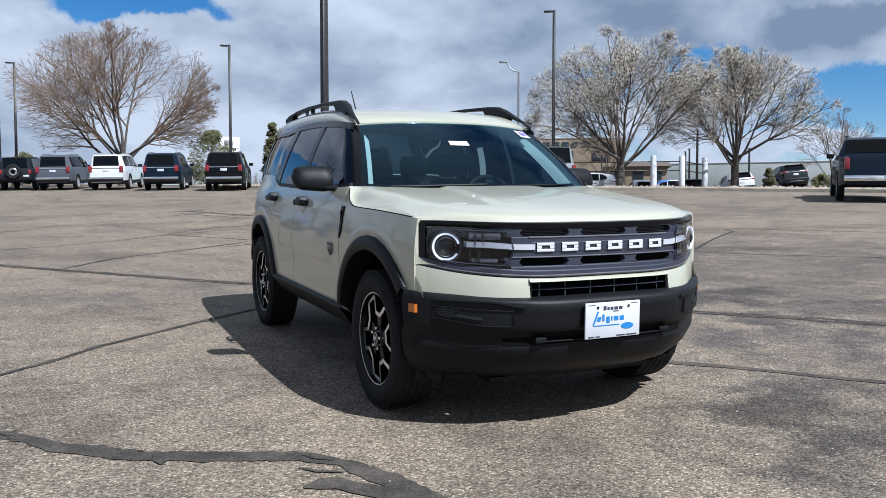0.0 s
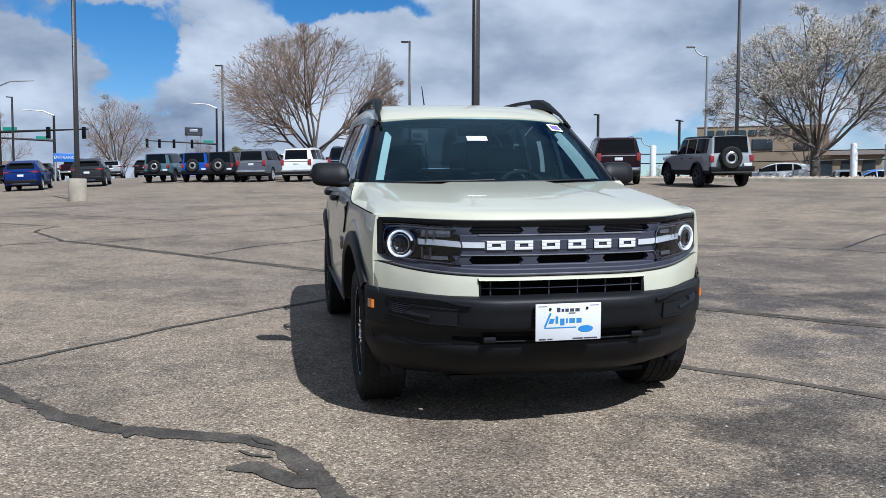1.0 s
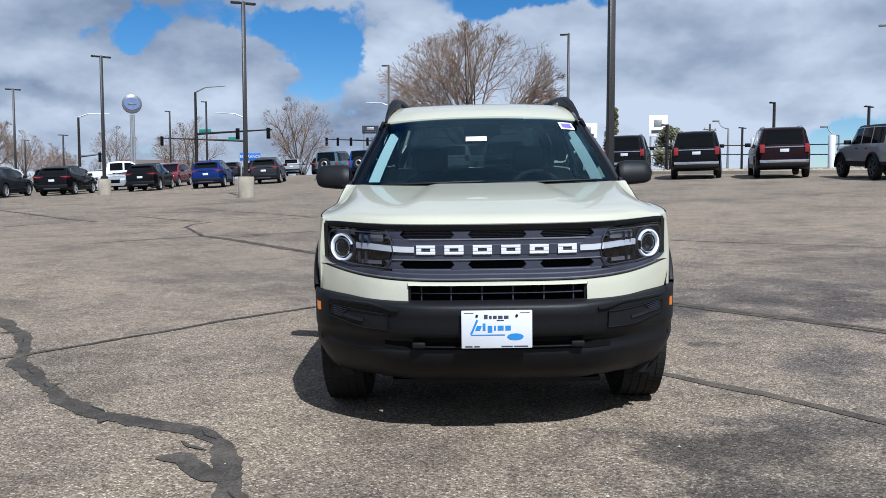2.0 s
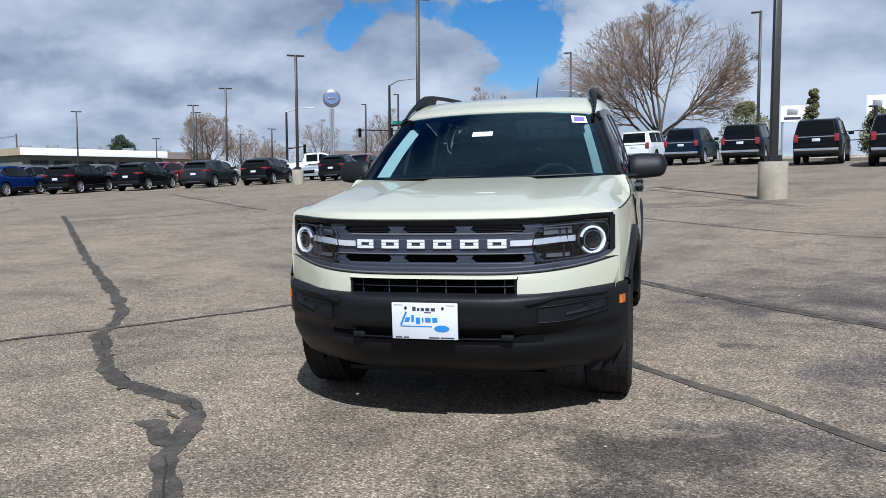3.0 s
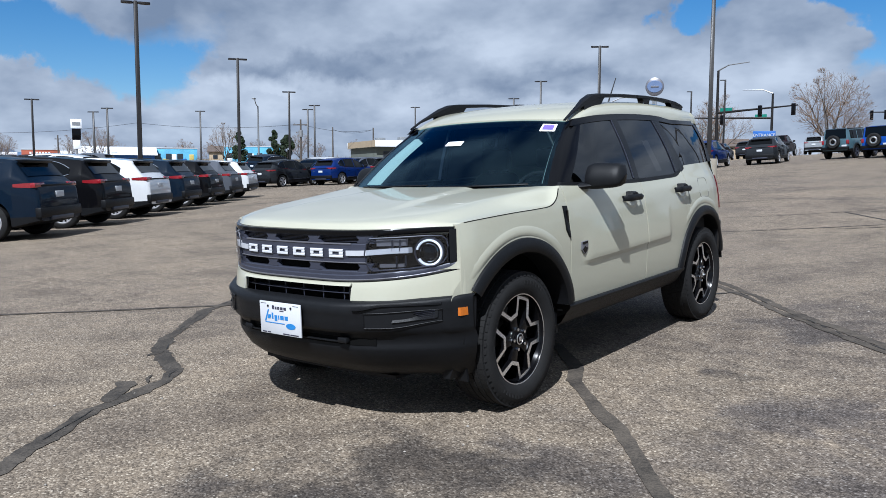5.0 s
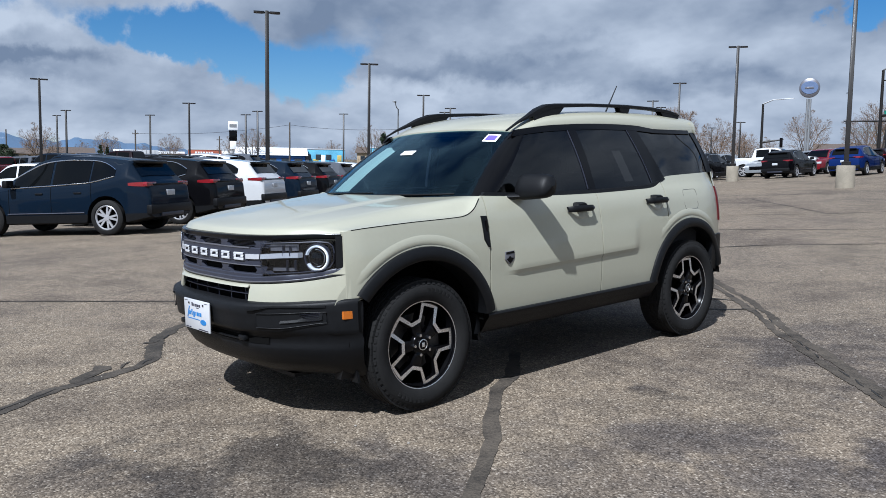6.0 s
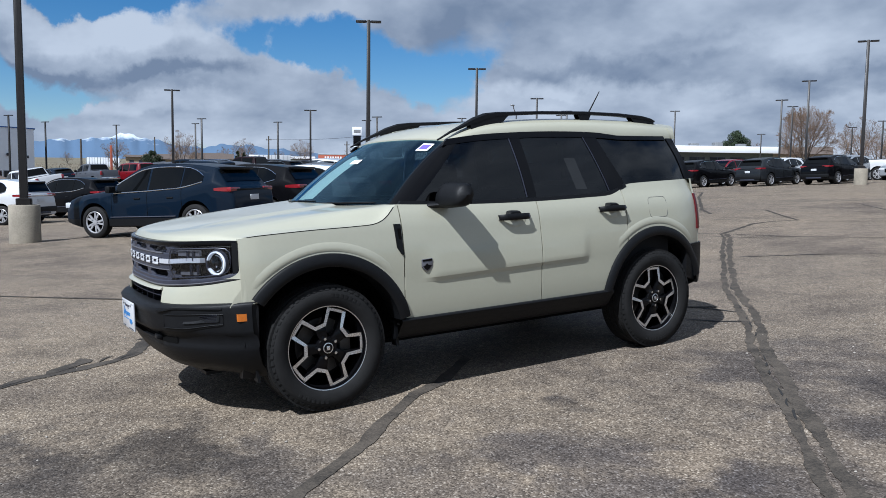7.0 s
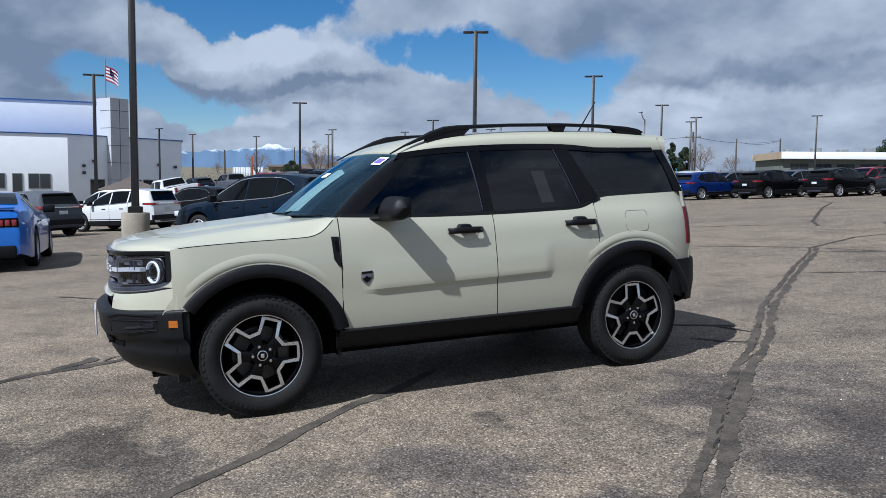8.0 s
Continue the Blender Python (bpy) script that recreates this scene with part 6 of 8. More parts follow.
def build_vehicle(kind):
    """One vehicle with its parts, nose towards -y, standing at the origin; painted later."""
    k = KINDS[kind]
    L, W, R = k["L"], k["W"], k["R"]
    low_roof = 0.95 if kind == "small crossover" else 1.0
    top, belt_f = curve(*[(a, b if b < 1.1 else 1.1 + (b - 1.1) * low_roof) for a, b in k["top"]]), line(*k["belt"])
    axles = (k["front"], k["front"] + k["wb"])
    low = k["low"]
    mid = L / 2

    def plan(y):
        e = abs(y - mid) / mid
        return W * (1 - 0.14 * max(0.0, e - 0.72) ** 2 / 0.0784 - 0.04 * e ** 2)

    def under(y):
        z = low + 0.10 * max(0.0, abs(y - mid) / mid - 0.8) / 0.2
        for a in axles:
            d = abs(y - a)
            if d < R * 1.18:
                z = max(z, R + math.sqrt((R * 1.18) ** 2 - d * d) * 0.98)
        return z

    def ring(y):
        t, b, w, u = top(y), belt_f(y), plan(y), under(y)
        b = min(b, t - 0.02)
        g = min(1.0, max(0.0, (t - b) / 0.5))
        rw = k["roof"] * plan(y) / W
        xs6 = w * 0.90 + (rw * 1.03 - w * 0.90) * g
        m1 = min(b - 0.02, max(u + 0.03, low + 0.2))
        return [(0, u), (w * 0.9, u), (w * 0.985, min(u + 0.03, m1)), (w * 0.995, m1), (w, (m1 + b) / 2 + 0.03), (w * 0.985, b - 0.06), (w * 0.955, b), (xs6 + 0.01, t - 0.055 * g - 0.02), (xs6 * 0.93, t - 0.006), (xs6 * 0.5, t + 0.008), (0, t + 0.012)]

    cuts = sorted(set([p[0] for p in k["top"]] + [L * i / 30 for i in range(31)] + [a + R * 1.18 * math.cos(radians(15 * j)) for a in axles for j in range(13)]))
    bm = bmesh.new()
    rings = []
    for y in cuts:
        pts = ring(y)
        full = pts + [(-x, z) for x, z in pts[-2:0:-1]]
        rings.append([bm.verts.new((x, y - mid, z)) for x, z in full])
    n = len(rings[0])
    for a, b in zip(rings, rings[1:]):
        for j in range(n):
            f = bm.faces.new((a[j], a[(j + 1) % n], b[(j + 1) % n], b[j]))
            f.material_index = 1 if j in (0, 1, n - 1, n - 2) or (j in (2, n - 3) and kind != "coupe") or (kind == "boxy off-roader" and 7 <= j <= n - 8 and 1.6 - mid < a[0].co.y < 4.46 - mid) else 0
    bm.faces.new(rings[0])
    bm.faces.new(rings[-1][::-1])
    root = new("parked_" + {"crossover": "suv", "small crossover": "suv", "large wagon": "suv", "boxy off-roader": "suv", "pickup": "pickup", "coupe": "car"}[kind])
    root.empty_display_size = 0.3
    part("body", bm, [PAINTS["black"], M_trim], root, smooth=35)

    def side_win(a, b, s):
        rows = []
        for i in range(7):
            y = a + (b - a) * i / 6
            p = ring(y)
            row = []
            last = (a, b) == k["side"][-1] and "crossover" in kind
            hi = 0.95 - (0.42 * (i / 6) ** 2.5 if last else 0.0)
            lo = 0.06 + (0.10 * (i / 6) ** 2 if last else 0.0)
            for v in (lo, lo + (hi - lo) * 0.35, lo + (hi - lo) * 0.7, hi):
                x = p[6][0] + (p[7][0] - p[6][0]) * v
                z = p[6][1] + (p[7][1] - p[6][1]) * v
                row.append((s * (x + 0.008), y - mid, z + 0.002))
            rows.append(row)
        return grid(rows, (-0.012 * s, 0, 0))
    for a, b in k["side"]:
        for s in (1, -1):
            part("side_window", side_win(a, b, s), M_far_glass, root)
    for (a, b), off, nm in ((k["front_glass"], -1, "windscreen"), (k["rear_glass"], 1, "rear_window")):
        rows = []
        for i in range(7):
            y = a + (b - a) * i / 6
            p = ring(y)
            rows.append([(p[8][0] * 0.97 * u, y - mid + off * 0.012, top(y) + 0.016 - 0.012 * abs(u) ** 3) for u in (-1, -0.6, -0.2, 0.2, 0.6, 1)])
        part(nm, grid(rows), M_far_glass, root)
    if "crossover" in kind:
        ya, yb2 = k["side"][0][0] - 0.04, k["side"][-1][1]
        for s in (1, -1):
            for v0, drop in ((0.98, 0.45), (0.02, 0.0)):
                pts = []
                for i in range(19):
                    y = ya + (yb2 - ya) * i / 18
                    p = ring(y)
                    f = max(0.0, (y - k["side"][-1][0]) / (yb2 - k["side"][-1][0]))
                    v = v0 - drop * f ** 2.5 + (0.10 * f * f if not drop else 0.0)
                    pts.append((s * (p[6][0] + (p[7][0] - p[6][0]) * v + 0.012), y - mid, p[6][1] + (p[7][1] - p[6][1]) * v + 0.003))
                part("window_trim", tube(pts, 0.011, 5), M_chrome, root)
            for yd in (k["side"][0][0] - 0.10, k["side"][0][1] + 0.03, k["side"][1][1] + 0.06):
                pts = []
                for i in range(8):
                    p = ring(yd)
                    q = 3 + 3 * i / 7
                    j = min(5, int(q))
                    f = q - j
                    pts.append((s * (p[j][0] + (p[j + 1][0] - p[j][0]) * f + 0.001), yd - mid, p[j][1] + (p[j + 1][1] - p[j][1]) * f))
                part("door_gap", tube(pts, 0.006, 4), M_void, root)
            # bright strip along the lower doors
            pts = [(s * (plan(y) * 0.997 + 0.006), y - mid, 0.485) for y in spread(axles[0] + R * 1.35, axles[1] - R * 1.35, 8)]
            part("sill_strip", tube(pts, 0.014, 5), M_gun, root)
    # wheels
    for a in axles:
        for s in (1, -1):
            r = R * 0.70
            w = part("wheel", lathe([(r, 0.09), (r + 0.02, 0.115), (R - 0.03, 0.11), (R, 0.085), (R, -0.085), (R - 0.03, -0.11), (r, -0.1)], 28, "x"), M_tyre, root)
            w.location = (s * (W - 0.115), a - mid, R)
            w.rotation_euler = (0, 0, 0 if s > 0 else math.pi)
            bm = lathe([(r + 0.004, 0.095), (r - 0.012, 0.104), (r - 0.03, 0.08)], 28, "x")
            for q in range(5):
                c = 6.28319 * q / 5
                for da in (-0.22, 0.22):
                    a0, a1 = c + da * 0.5, c + da
                    o = [(0.05 * math.cos(a0 - 0.5), 0.05 * math.sin(a0 - 0.5)), (r * 0.97 * math.cos(a1 - 0.075), r * 0.97 * math.sin(a1 - 0.075)), (r * 0.97 * math.cos(a1 + 0.075), r * 0.97 * math.sin(a1 + 0.075)), (0.05 * math.cos(a0 + 0.5), 0.05 * math.sin(a0 + 0.5))]
                    prism(o, "x", 0.06, 0.09, bm)
            lathe([(0.06, 0.06), (0.06, 0.094), (0.001, 0.098)], 14, "x", bm)
            part("rim", bm, M_far_rim if kind != "boxy off-roader" else M_gun, w, smooth=30)
            part("rim_well", lathe([(r, 0.02), (0.001, 0.02)], 20, "x"), M_void, w)
    # tail
    ye = L - mid
    zb = belt_f(L - 0.2)

    def tail_box(x0, x1, z0, z1, d, mat, name, bev=0.012):
        yy = max(y for y in (cuts) if top(y) > z0 + 0.02) - mid
        for s in ((1, -1) if x0 > 0 else (1,)):
            a, b = (s * x0, s * x1) if x0 > 0 else (x0, x1)
            part(name, box(min(a, b), max(a, b), yy - 0.10, yy + d, z0, z1, bev), mat, root)
    wq = plan(L - 0.1)
    if kind in ("crossover", "small crossover"):
        tail_box(wq - 0.36, wq + 0.012, 1.00, 1.095, 0.035, M_red, "tail_lamp", 0.02)
        for s in (1, -1):
            yl = L - 0.44
            part("tail_lamp", grid([[(s * (plan(y) * 0.985 + 0.012), y - mid, z) for z in (1.0 + 0.03 * f, 1.05, 1.10 - 0.012 * f)] for f, y in ((1, yl), (0.5, yl + 0.14), (0, yl + 0.37))], (-0.02 * s, 0, 0)), M_red, root)
        tail_box(-0.62, 0.62, 1.02, 1.06, 0.045, M_chrome if kind == "small crossover" else PAINTS["black"], "tail_bar")
        tail_box(-0.16, 0.16, 0.80, 0.92, 0.03, M_plate, "number_plate", 0.004)
        tail_box(-wq - 0.01, wq + 0.01, 0.42, 0.62, 0.03, M_trim, "rear_bumper", 0.03)
        tail_box(-0.45, 0.45, 0.36, 0.44, 0.035, M_gun, "skid_panel")
        part("spoiler", box(-0.56, 0.56, (4.20 if kind == "crossover" else 4.22) - mid, (4.42 if kind == "crossover" else 4.40) - mid, top(4.2) - 0.075, top(4.2) - 0.005, 0.015), M_gloss, root)
    elif kind == "large wagon":
        tail_box(wq - 0.16, wq + 0.018, 0.98, 1.30, 0.045, M_red, "tail_lamp", 0.02)
        tail_box(-0.80, 0.80, 1.175, 1.215, 0.04, M_chrome, "tail_bar", 0.008)
        tail_box(-0.16, 0.16, 1.00, 1.12, 0.02, M_plate, "number_plate", 0.004)
        tail_box(-wq - 0.01, wq + 0.01, 0.60, 0.72, 0.06, M_chrome, "rear_bumper", 0.03)
        tail_box(-wq, wq, 0.46, 0.60, 0.05, M_trim, "bumper_apron", 0.02)
        for s in (1, -1):
            part("roof_rail", tube([(s * 0.66, 2.6 - mid, 1.90), (s * 0.68, 2.8 - mid, 1.975), (s * 0.68, 4.5 - mid, 1.985), (s * 0.66, 4.8 - mid, 1.92)], 0.02, 6), M_chrome, root)
    elif kind == "boxy off-roader":
        tail_box(wq - 0.14, wq + 0.01, 0.92, 1.16, 0.03, M_red, "tail_lamp", 0.02)
        tail_box(-wq - 0.02, wq + 0.02, 0.58, 0.76, 0.10, M_trim, "rear_bumper", 0.03)
        tail_box(-0.70, -0.42, 0.76, 0.86, 0.08, M_plate, "number_plate", 0.004)
        sp = part("spare_wheel", lathe([(0.24, 0.0), (0.25, 0.24), (0.36, 0.25), (0.405, 0.20), (0.405, 0.06), (0.36, 0.0)], 32, "y"), M_tyre, root)
        sp.location = (0.08, ye - 0.04, 1.06)
        part("spare_rim", lathe([(0.235, 0.20), (0.19, 0.225), (0.17, 0.19), (0.001, 0.17)], 28, "y"), M_alloy, sp)
        part("spare_hub", lathe([(0.13, 0.19), (0.13, 0.205), (0.001, 0.21)], 20, "y"), M_gloss, sp)
        for a in axles:
            for s in (1, -1):
                fl = lathe([(R * 1.14, s * (W - 0.06)), (R * 1.14, s * (W + 0.05)), (R * 1.28, s * (W + 0.03)), (R * 1.30, s * (W - 0.04))], 20, "x", arc=(-5, 185))
                bmesh.ops.translate(fl, verts=fl.verts, vec=(0, a - mid, R))
                part("arch_flare", fl, M_trim, root)
    elif kind == "pickup":
        tail_box(wq - 0.14, wq + 0.01, 0.98, 1.32, 0.03, M_red, "tail_lamp", 0.02)
        tail_box(-wq, wq, 0.62, 0.80, 0.12, M_chrome, "rear_bumper", 0.03)
        tail_box(-0.17, 0.17, 0.66, 0.77, 0.13, M_plate, "number_plate", 0.004)
        # flat black slab on the closed bed, painting the shade of its hollow
        part("bed_well_shade", box(-0.72, 0.72, 4.2 - mid, 5.72 - mid, 1.36, 1.392, 0.01), M_void, root)
    else:
        for q in range(3):
            tail_box(wq - 0.36 + 0.105 * q, wq - 0.28 + 0.105 * q, 0.80, 0.91, 0.03, M_red, "tail_lamp", 0.015)
        tail_box(-wq + 0.04, wq - 0.04, 0.77, 0.94, 0.012, M_gloss, "tail_panel", 0.01)
        tail_box(-0.17, 0.17, 0.58, 0.69, 0.03, M_plate, "number_plate", 0.004)
        tail_box(-wq + 0.1, wq - 0.1, 0.24, 0.46, 0.03, M_trim, "rear_diffuser", 0.03)
        part("spoiler", box(-0.72, 0.72, ye - 0.22, ye - 0.03, 1.10, 1.13, 0.012), PAINTS["bright blue"], root)
    # nose and mirrors
    zf = k["top"][1][1]
    for s in (1, -1):
        part("head_lamp", box(min(s * (W * 0.5), s * (W * 0.86)), max(s * (W * 0.5), s * (W * 0.86)), -mid - 0.01, -mid + 0.25, zf - 0.14, zf - 0.01, 0.02), M_clear if kind == "coupe" else M_plate, root)
        yb = k["side"][0][0] - mid
        bz = belt_f(k["side"][0][0])
        part("door_mirror", box(min(s * (W - 0.03), s * (W + 0.20)), max(s * (W - 0.03), s * (W + 0.20)), yb - 0.08, yb + 0.05, bz + 0.02, bz + 0.18, 0.03), M_trim, root)
        for a, b in k["side"][:2]:
            yy = b - 0.25 - mid
            part("door_handle", box(min(s * (plan(b) - 0.02), s * (plan(b) + 0.015)), max(s * (plan(b) - 0.02), s * (plan(b) + 0.015)), yy - 0.09, yy + 0.09, bz - 0.14, bz - 0.11, 0.008), M_chrome if kind == "large wagon" else M_trim, root)
    part("front_grille", box(-W * 0.5, W * 0.5, -mid - 0.006, -mid + 0.1, zf - 0.30, zf - 0.06, 0.02), M_gloss, root)
    return root


def paint_vehicle(root, colour):
    for o in root.children:
        if o.name.split(".")[0] == "body":
            o.material_slots[0].link = "OBJECT"
            o.material_slots[0].material = PAINTS[colour]


MASTERS = {}
KIND_WORDS = {"crossover": "mid-size SUV", "small crossover": "small SUV", "large wagon": "full-size SUV", "boxy off-roader": "boxy off-road SUV", "pickup": "pickup truck", "coupe": "low coupe"}


def park(kind, colour, x, y, heading, group, where, rear=False):
    """Parks a vehicle with its middle (or, with rear, its tail) at x, y."""
    if rear:
        x += KINDS[kind]["L"] / 2 * math.cos(radians(heading))
        y += KINDS[kind]["L"] / 2 * math.sin(radians(heading))
    m = on_ground(x, y, heading)
    if kind not in MASTERS:
        ob = MASTERS[kind] = build_vehicle(kind)
        ob.matrix_world = m
    else:
        ob = copy_thing(MASTERS[kind], m)
    paint_vehicle(ob, colour)
    tagged(ob, f"{colour} {KIND_WORDS[kind]} {where}", "pickup" if kind == "pickup" else "car", group)
    return ob


ROW_A, ROW_D, ROW_E = "SUVs along the planter", "crossovers in the far row", "crossovers in the angled row"
for kind, colour, x, y, h in (("large wagon", "grey", -2.8, 44.4, 74), ("large wagon", "white", -0.2, 42.0, 74), ("large wagon", "navy", 2.3, 39.2, 74), ("large wagon", "black", 4.95, 36.0, 74), ("large wagon", "black", 7.6, 31.8, 74),
                              ("large wagon", "black", 9.6, 27.4, 74), ("large wagon", "burgundy", 12.3, 25.3, 74), ("boxy off-roader", "silver", 14.7, 20.9, 84), ("pickup", "navy", 19.4, 11.0, 42),
                              ("boxy off-roader", "charcoal", -4.7, 46.2, 80), ("boxy off-roader", "blue", -6.4, 48.2, 80), ("boxy off-roader", "teal", -8.9, 49.6, 80)):
    park(kind, colour, x, y, h, ROW_A, "parked beside the planter", rear=True)
for colour, x, y in (("charcoal", -36.2, 29.4), ("deep blue", -34.5, 32.8), ("black", -31.8, 35.4), ("black", -29.2, 38.1), ("charcoal", -25.9, 40.0), ("black", -23.1, 42.2), ("black", -19.4, 45.6), ("deep blue", -15.4, 45.6), ("charcoal", -12.6, 48.6), ("navy", -38.6, 26.4)):
    park("crossover", colour, x, y, 95, ROW_D, "parked in a row across the lot")
for i, colour in enumerate(("navy", "black", "white", "navy", "black", "grey", "white")):
    park("crossover", colour, -14.9 - 2.1 * i, 1.75 + 2.5 * i, 217, ROW_E, "parked at an angle in a row")
park("coupe", "bright blue", -12.7, -4.15, 178, "", "parked across the lot")
park("small crossover", "grey", -27.6, -4.6, 216, ROW_E, "parked near the white building")
park("small crossover", "white", -29.6, -1.2, 224, ROW_E, "parked near the white building")
park("small crossover", "white", -35.5, -1.6, 218, ROW_E, "parked near the white building")
park("crossover", "black", -32.5, 2.0, 218, ROW_E, "parked near the white building")
park("pickup", "white", -23.0, 50.5, 15, "", "parked behind the far row")
park("small crossover", "white", 27.5, 37.8, 150, "", "parked beyond the planter")
park("small crossover", "bright blue", 40, 45, 160, "", "parked beyond the planter")
for colour, x, y in (("silver", 35.2, 41.5), ("black", 37.6, 39.4), ("white", 39.9, 37.3), ("charcoal", 42.2, 35.0)):
    park("small crossover", colour, x, y, 62, "cars beyond the planter", "parked far beyond the planter")
park("crossover", "white", 55, 38, 160, "", "parked beyond the planter")
park("pickup", "white", -52, 2.5, 200, "", "parked near the white building")
# further rows that show above the nearer ones
fill = random.Random(5)
for j, (ox, oy, dx, dy, n, h) in enumerate(((-39.5, 34.0, 2.7, 2.75, 8, 275), (-45.0, 36.0, 2.7, 2.75, 9, 95), (-21.5, 6.0, -2.2, 2.5, 7, 40), (-36.0, 6.5, -2.2, 2.5, 8, 218), (-45.0, 9.0, -2.2, 2.5, 9, 218), (-58.0, 14.0, -2.2, 2.9, 10, 218), (-12.4, 64.0, 3.6, 2.0, 5, 100), (-72.0, 6.5, 0.6, 2.8, 10, 200), (-83.5, 10.0, 0.6, 2.9, 10, 20), (-34.0, 74.0, 2.9, 0.5, 8, 95))):
    for i in range(n):
        kind = fill.choice(("crossover", "small crossover", "crossover", "large wagon", "pickup") if j > 2 else ("crossover", "small crossover"))
        colour = fill.choice(("black", "white", "white", "silver", "charcoal", "navy", "red", "grey", "black", "burgundy"))
        if fill.random() < 0.12:
            continue
        park(kind, colour, ox + dx * i + fill.uniform(-0.3, 0.3), oy + dy * i + fill.uniform(-0.3, 0.3), h + fill.uniform(-3, 3), "cars in the rows behind", "parked in a row behind others")

# ---- lamp posts ----
def lamp_post(x, y, heads, turn, height=8.2, plinth=True):
    """A square steel post on a round concrete plinth with flat lamp heads."""
    root = thing("street_lamp", pose(x, y, ground_z(x, y), 0, 0, turn), "tall dark bronze parking lot lamp on a concrete plinth", "street lamp", "lamp posts of the car park")
    base = 0.0
    if plinth:
        base = 0.86
        part("plinth", lathe([(0.0001, -0.1), (0.33, -0.1), (0.33, 0.84), (0.315, 0.86), (0.0001, 0.86)], 28, "z"), M_conc, root, "round cast concrete plinth")
    rows = [[(s * a, s * b, z) for a, b in ((-1, -0.85), (-0.85, -1), (0.85, -1), (1, -0.85), (1, 0.85), (0.85, 1), (-0.85, 1), (-1, 0.85))] for s, z in ((0.16, base), (0.16, base + 0.14), (0.085, base + 0.16), (0.070, height - 0.02), (0.055, height))]
    part("post", grid(rows, closed=True), M_pole, root)
    for s in heads:
        arm = part("arm", box(min(0, s * 0.2), max(0, s * 0.2), -0.03, 0.03, height - 0.10, height - 0.04, 0.01), M_pole, root)
        rows = [[(s * xx, yy, height - 0.10 + zz) for yy, zz in ((-w, 0), (-w, 0.05), (0, 0.09), (w, 0.05), (w, 0), (0, -0.01))] for xx, w in ((0.10, 0.06), (0.18, 0.13), (0.42, 0.14), (0.50, 0.09))]
        part("head", grid(rows, closed=True), M_pole, arm)
    return root


for x, y, heads, turn, h in ((3.65, 14.5, (1, -1), 10, 8.4), (-8.85, 27.9, (1, -1), 25, 8.0), (-19.3, 38.4, (1, -1), 35, 7.5), (-15.5, -1.35, (1, -1), 80, 8.0), (20.2, 29.7, (-1,), -30, 9.0), (-5.0, 54.0, (-1,), 0, 8.0), (6.4, 42.0, (-1,), -10, 8.1), (-24.3, 11.9, (1, -1), 62, 7.5), (-33.4, 23.5, (1, -1), 55, 7.25), (-45.0, 37.3, (1, -1), 50, 6.5),
                             (-31.3, 51.6, (1, -1), 32, 7.3), (-54.0, 63.0, (1, -1), 40, 7.1), (-38.7, 59.0, (1, -1), 32, 6.7), (-51.0, 11.0, (1, -1), 75, 6.5), (-57.9, 23.9, (1, -1), 66, 5.85), (-39.3, -2.2, (1, -1), 85, 7.5)):
    lamp_post(x, y, heads, turn, h)
for x, y, h in ((-52.6, 47.0, 6.6), (-55.9, 49.2, 6.5), (-44.9, 69.6, 7.0), (-96.8, 25.4, 7.7), (-79.6, 21.2, 6.7), (-79.2, 29.3, 6.4), (-66.4, 34.6, 6.0), (-70.8, 35.7, 6.0), (-70.1, 47.1, 7.2), (-86.1, 4.1, 7.7), (-99.3, 8.9, 7.8), (-103.8, 17.5, 7.6),
                (-31.5, 83.8, 8.0), (-25.3, 76.7, 8.0), (20.7, 48.1, 5.3), (26.6, 47.6, 5.2), (24.5, 64.8, 4.4), (51.1, 54.3, 3.6), (47.8, 43.7, 4.2), (38.1, 39.0, 5.1), (44.5, 32.1, 3.4), (54.1, 58.2, 3.4), (12.9, 44.8, 2.9), (-51.4, 90.9, 5.6), (-41.2, 79.3, 5.6), (-63.1, 89.7, 5.2)):
    lamp_post(x, y, (1, -1) if x < -35 or abs(x - 25.5) < 2 else (-1,), 40, h, False)


# ---- road signals, signs and poles ----
M_galv = material("galvanised_steel", (0.231, 0.238, 0.244), 0.45, 0.5, 0.12, 8)


def road_lamp(x, y, height, reach, turn):
    """A slim galvanised pole with a curved arm and a flat head, beside the road."""
    root = thing("street_lamp", pose(x, y, ground_z(x, y), 0, 0, turn), "slim pale galvanised road lamp with a curved arm", "street lamp")
    part("pole", tube([(0, 0, -0.1), (0, 0, height - 0.9)], [0.13, 0.075], 10), M_galv, root)
    arm = part("arm", tube([(reach * math.sin(a), 0, height - 0.9 + 0.9 * (1 - math.cos(a))) for a in spread(0, 1.35, 7)], 0.05, 8), M_galv, root)
    part("head", box(reach * 0.92, reach * 0.92 + 0.62, -0.13, 0.13, height - 0.24, height - 0.10, 0.04), M_galv, arm)
    return root


road_lamp(28.75, 47.8, 10.6, 0.9, 150)
road_lamp(-67.6, 52.7, 8.6, 0.9, 300)
road_lamp(25.0, 69.9, 4.7, 0.9, 150)
road_lamp(31.4, 61.9, 4.4, 0.9, 150)

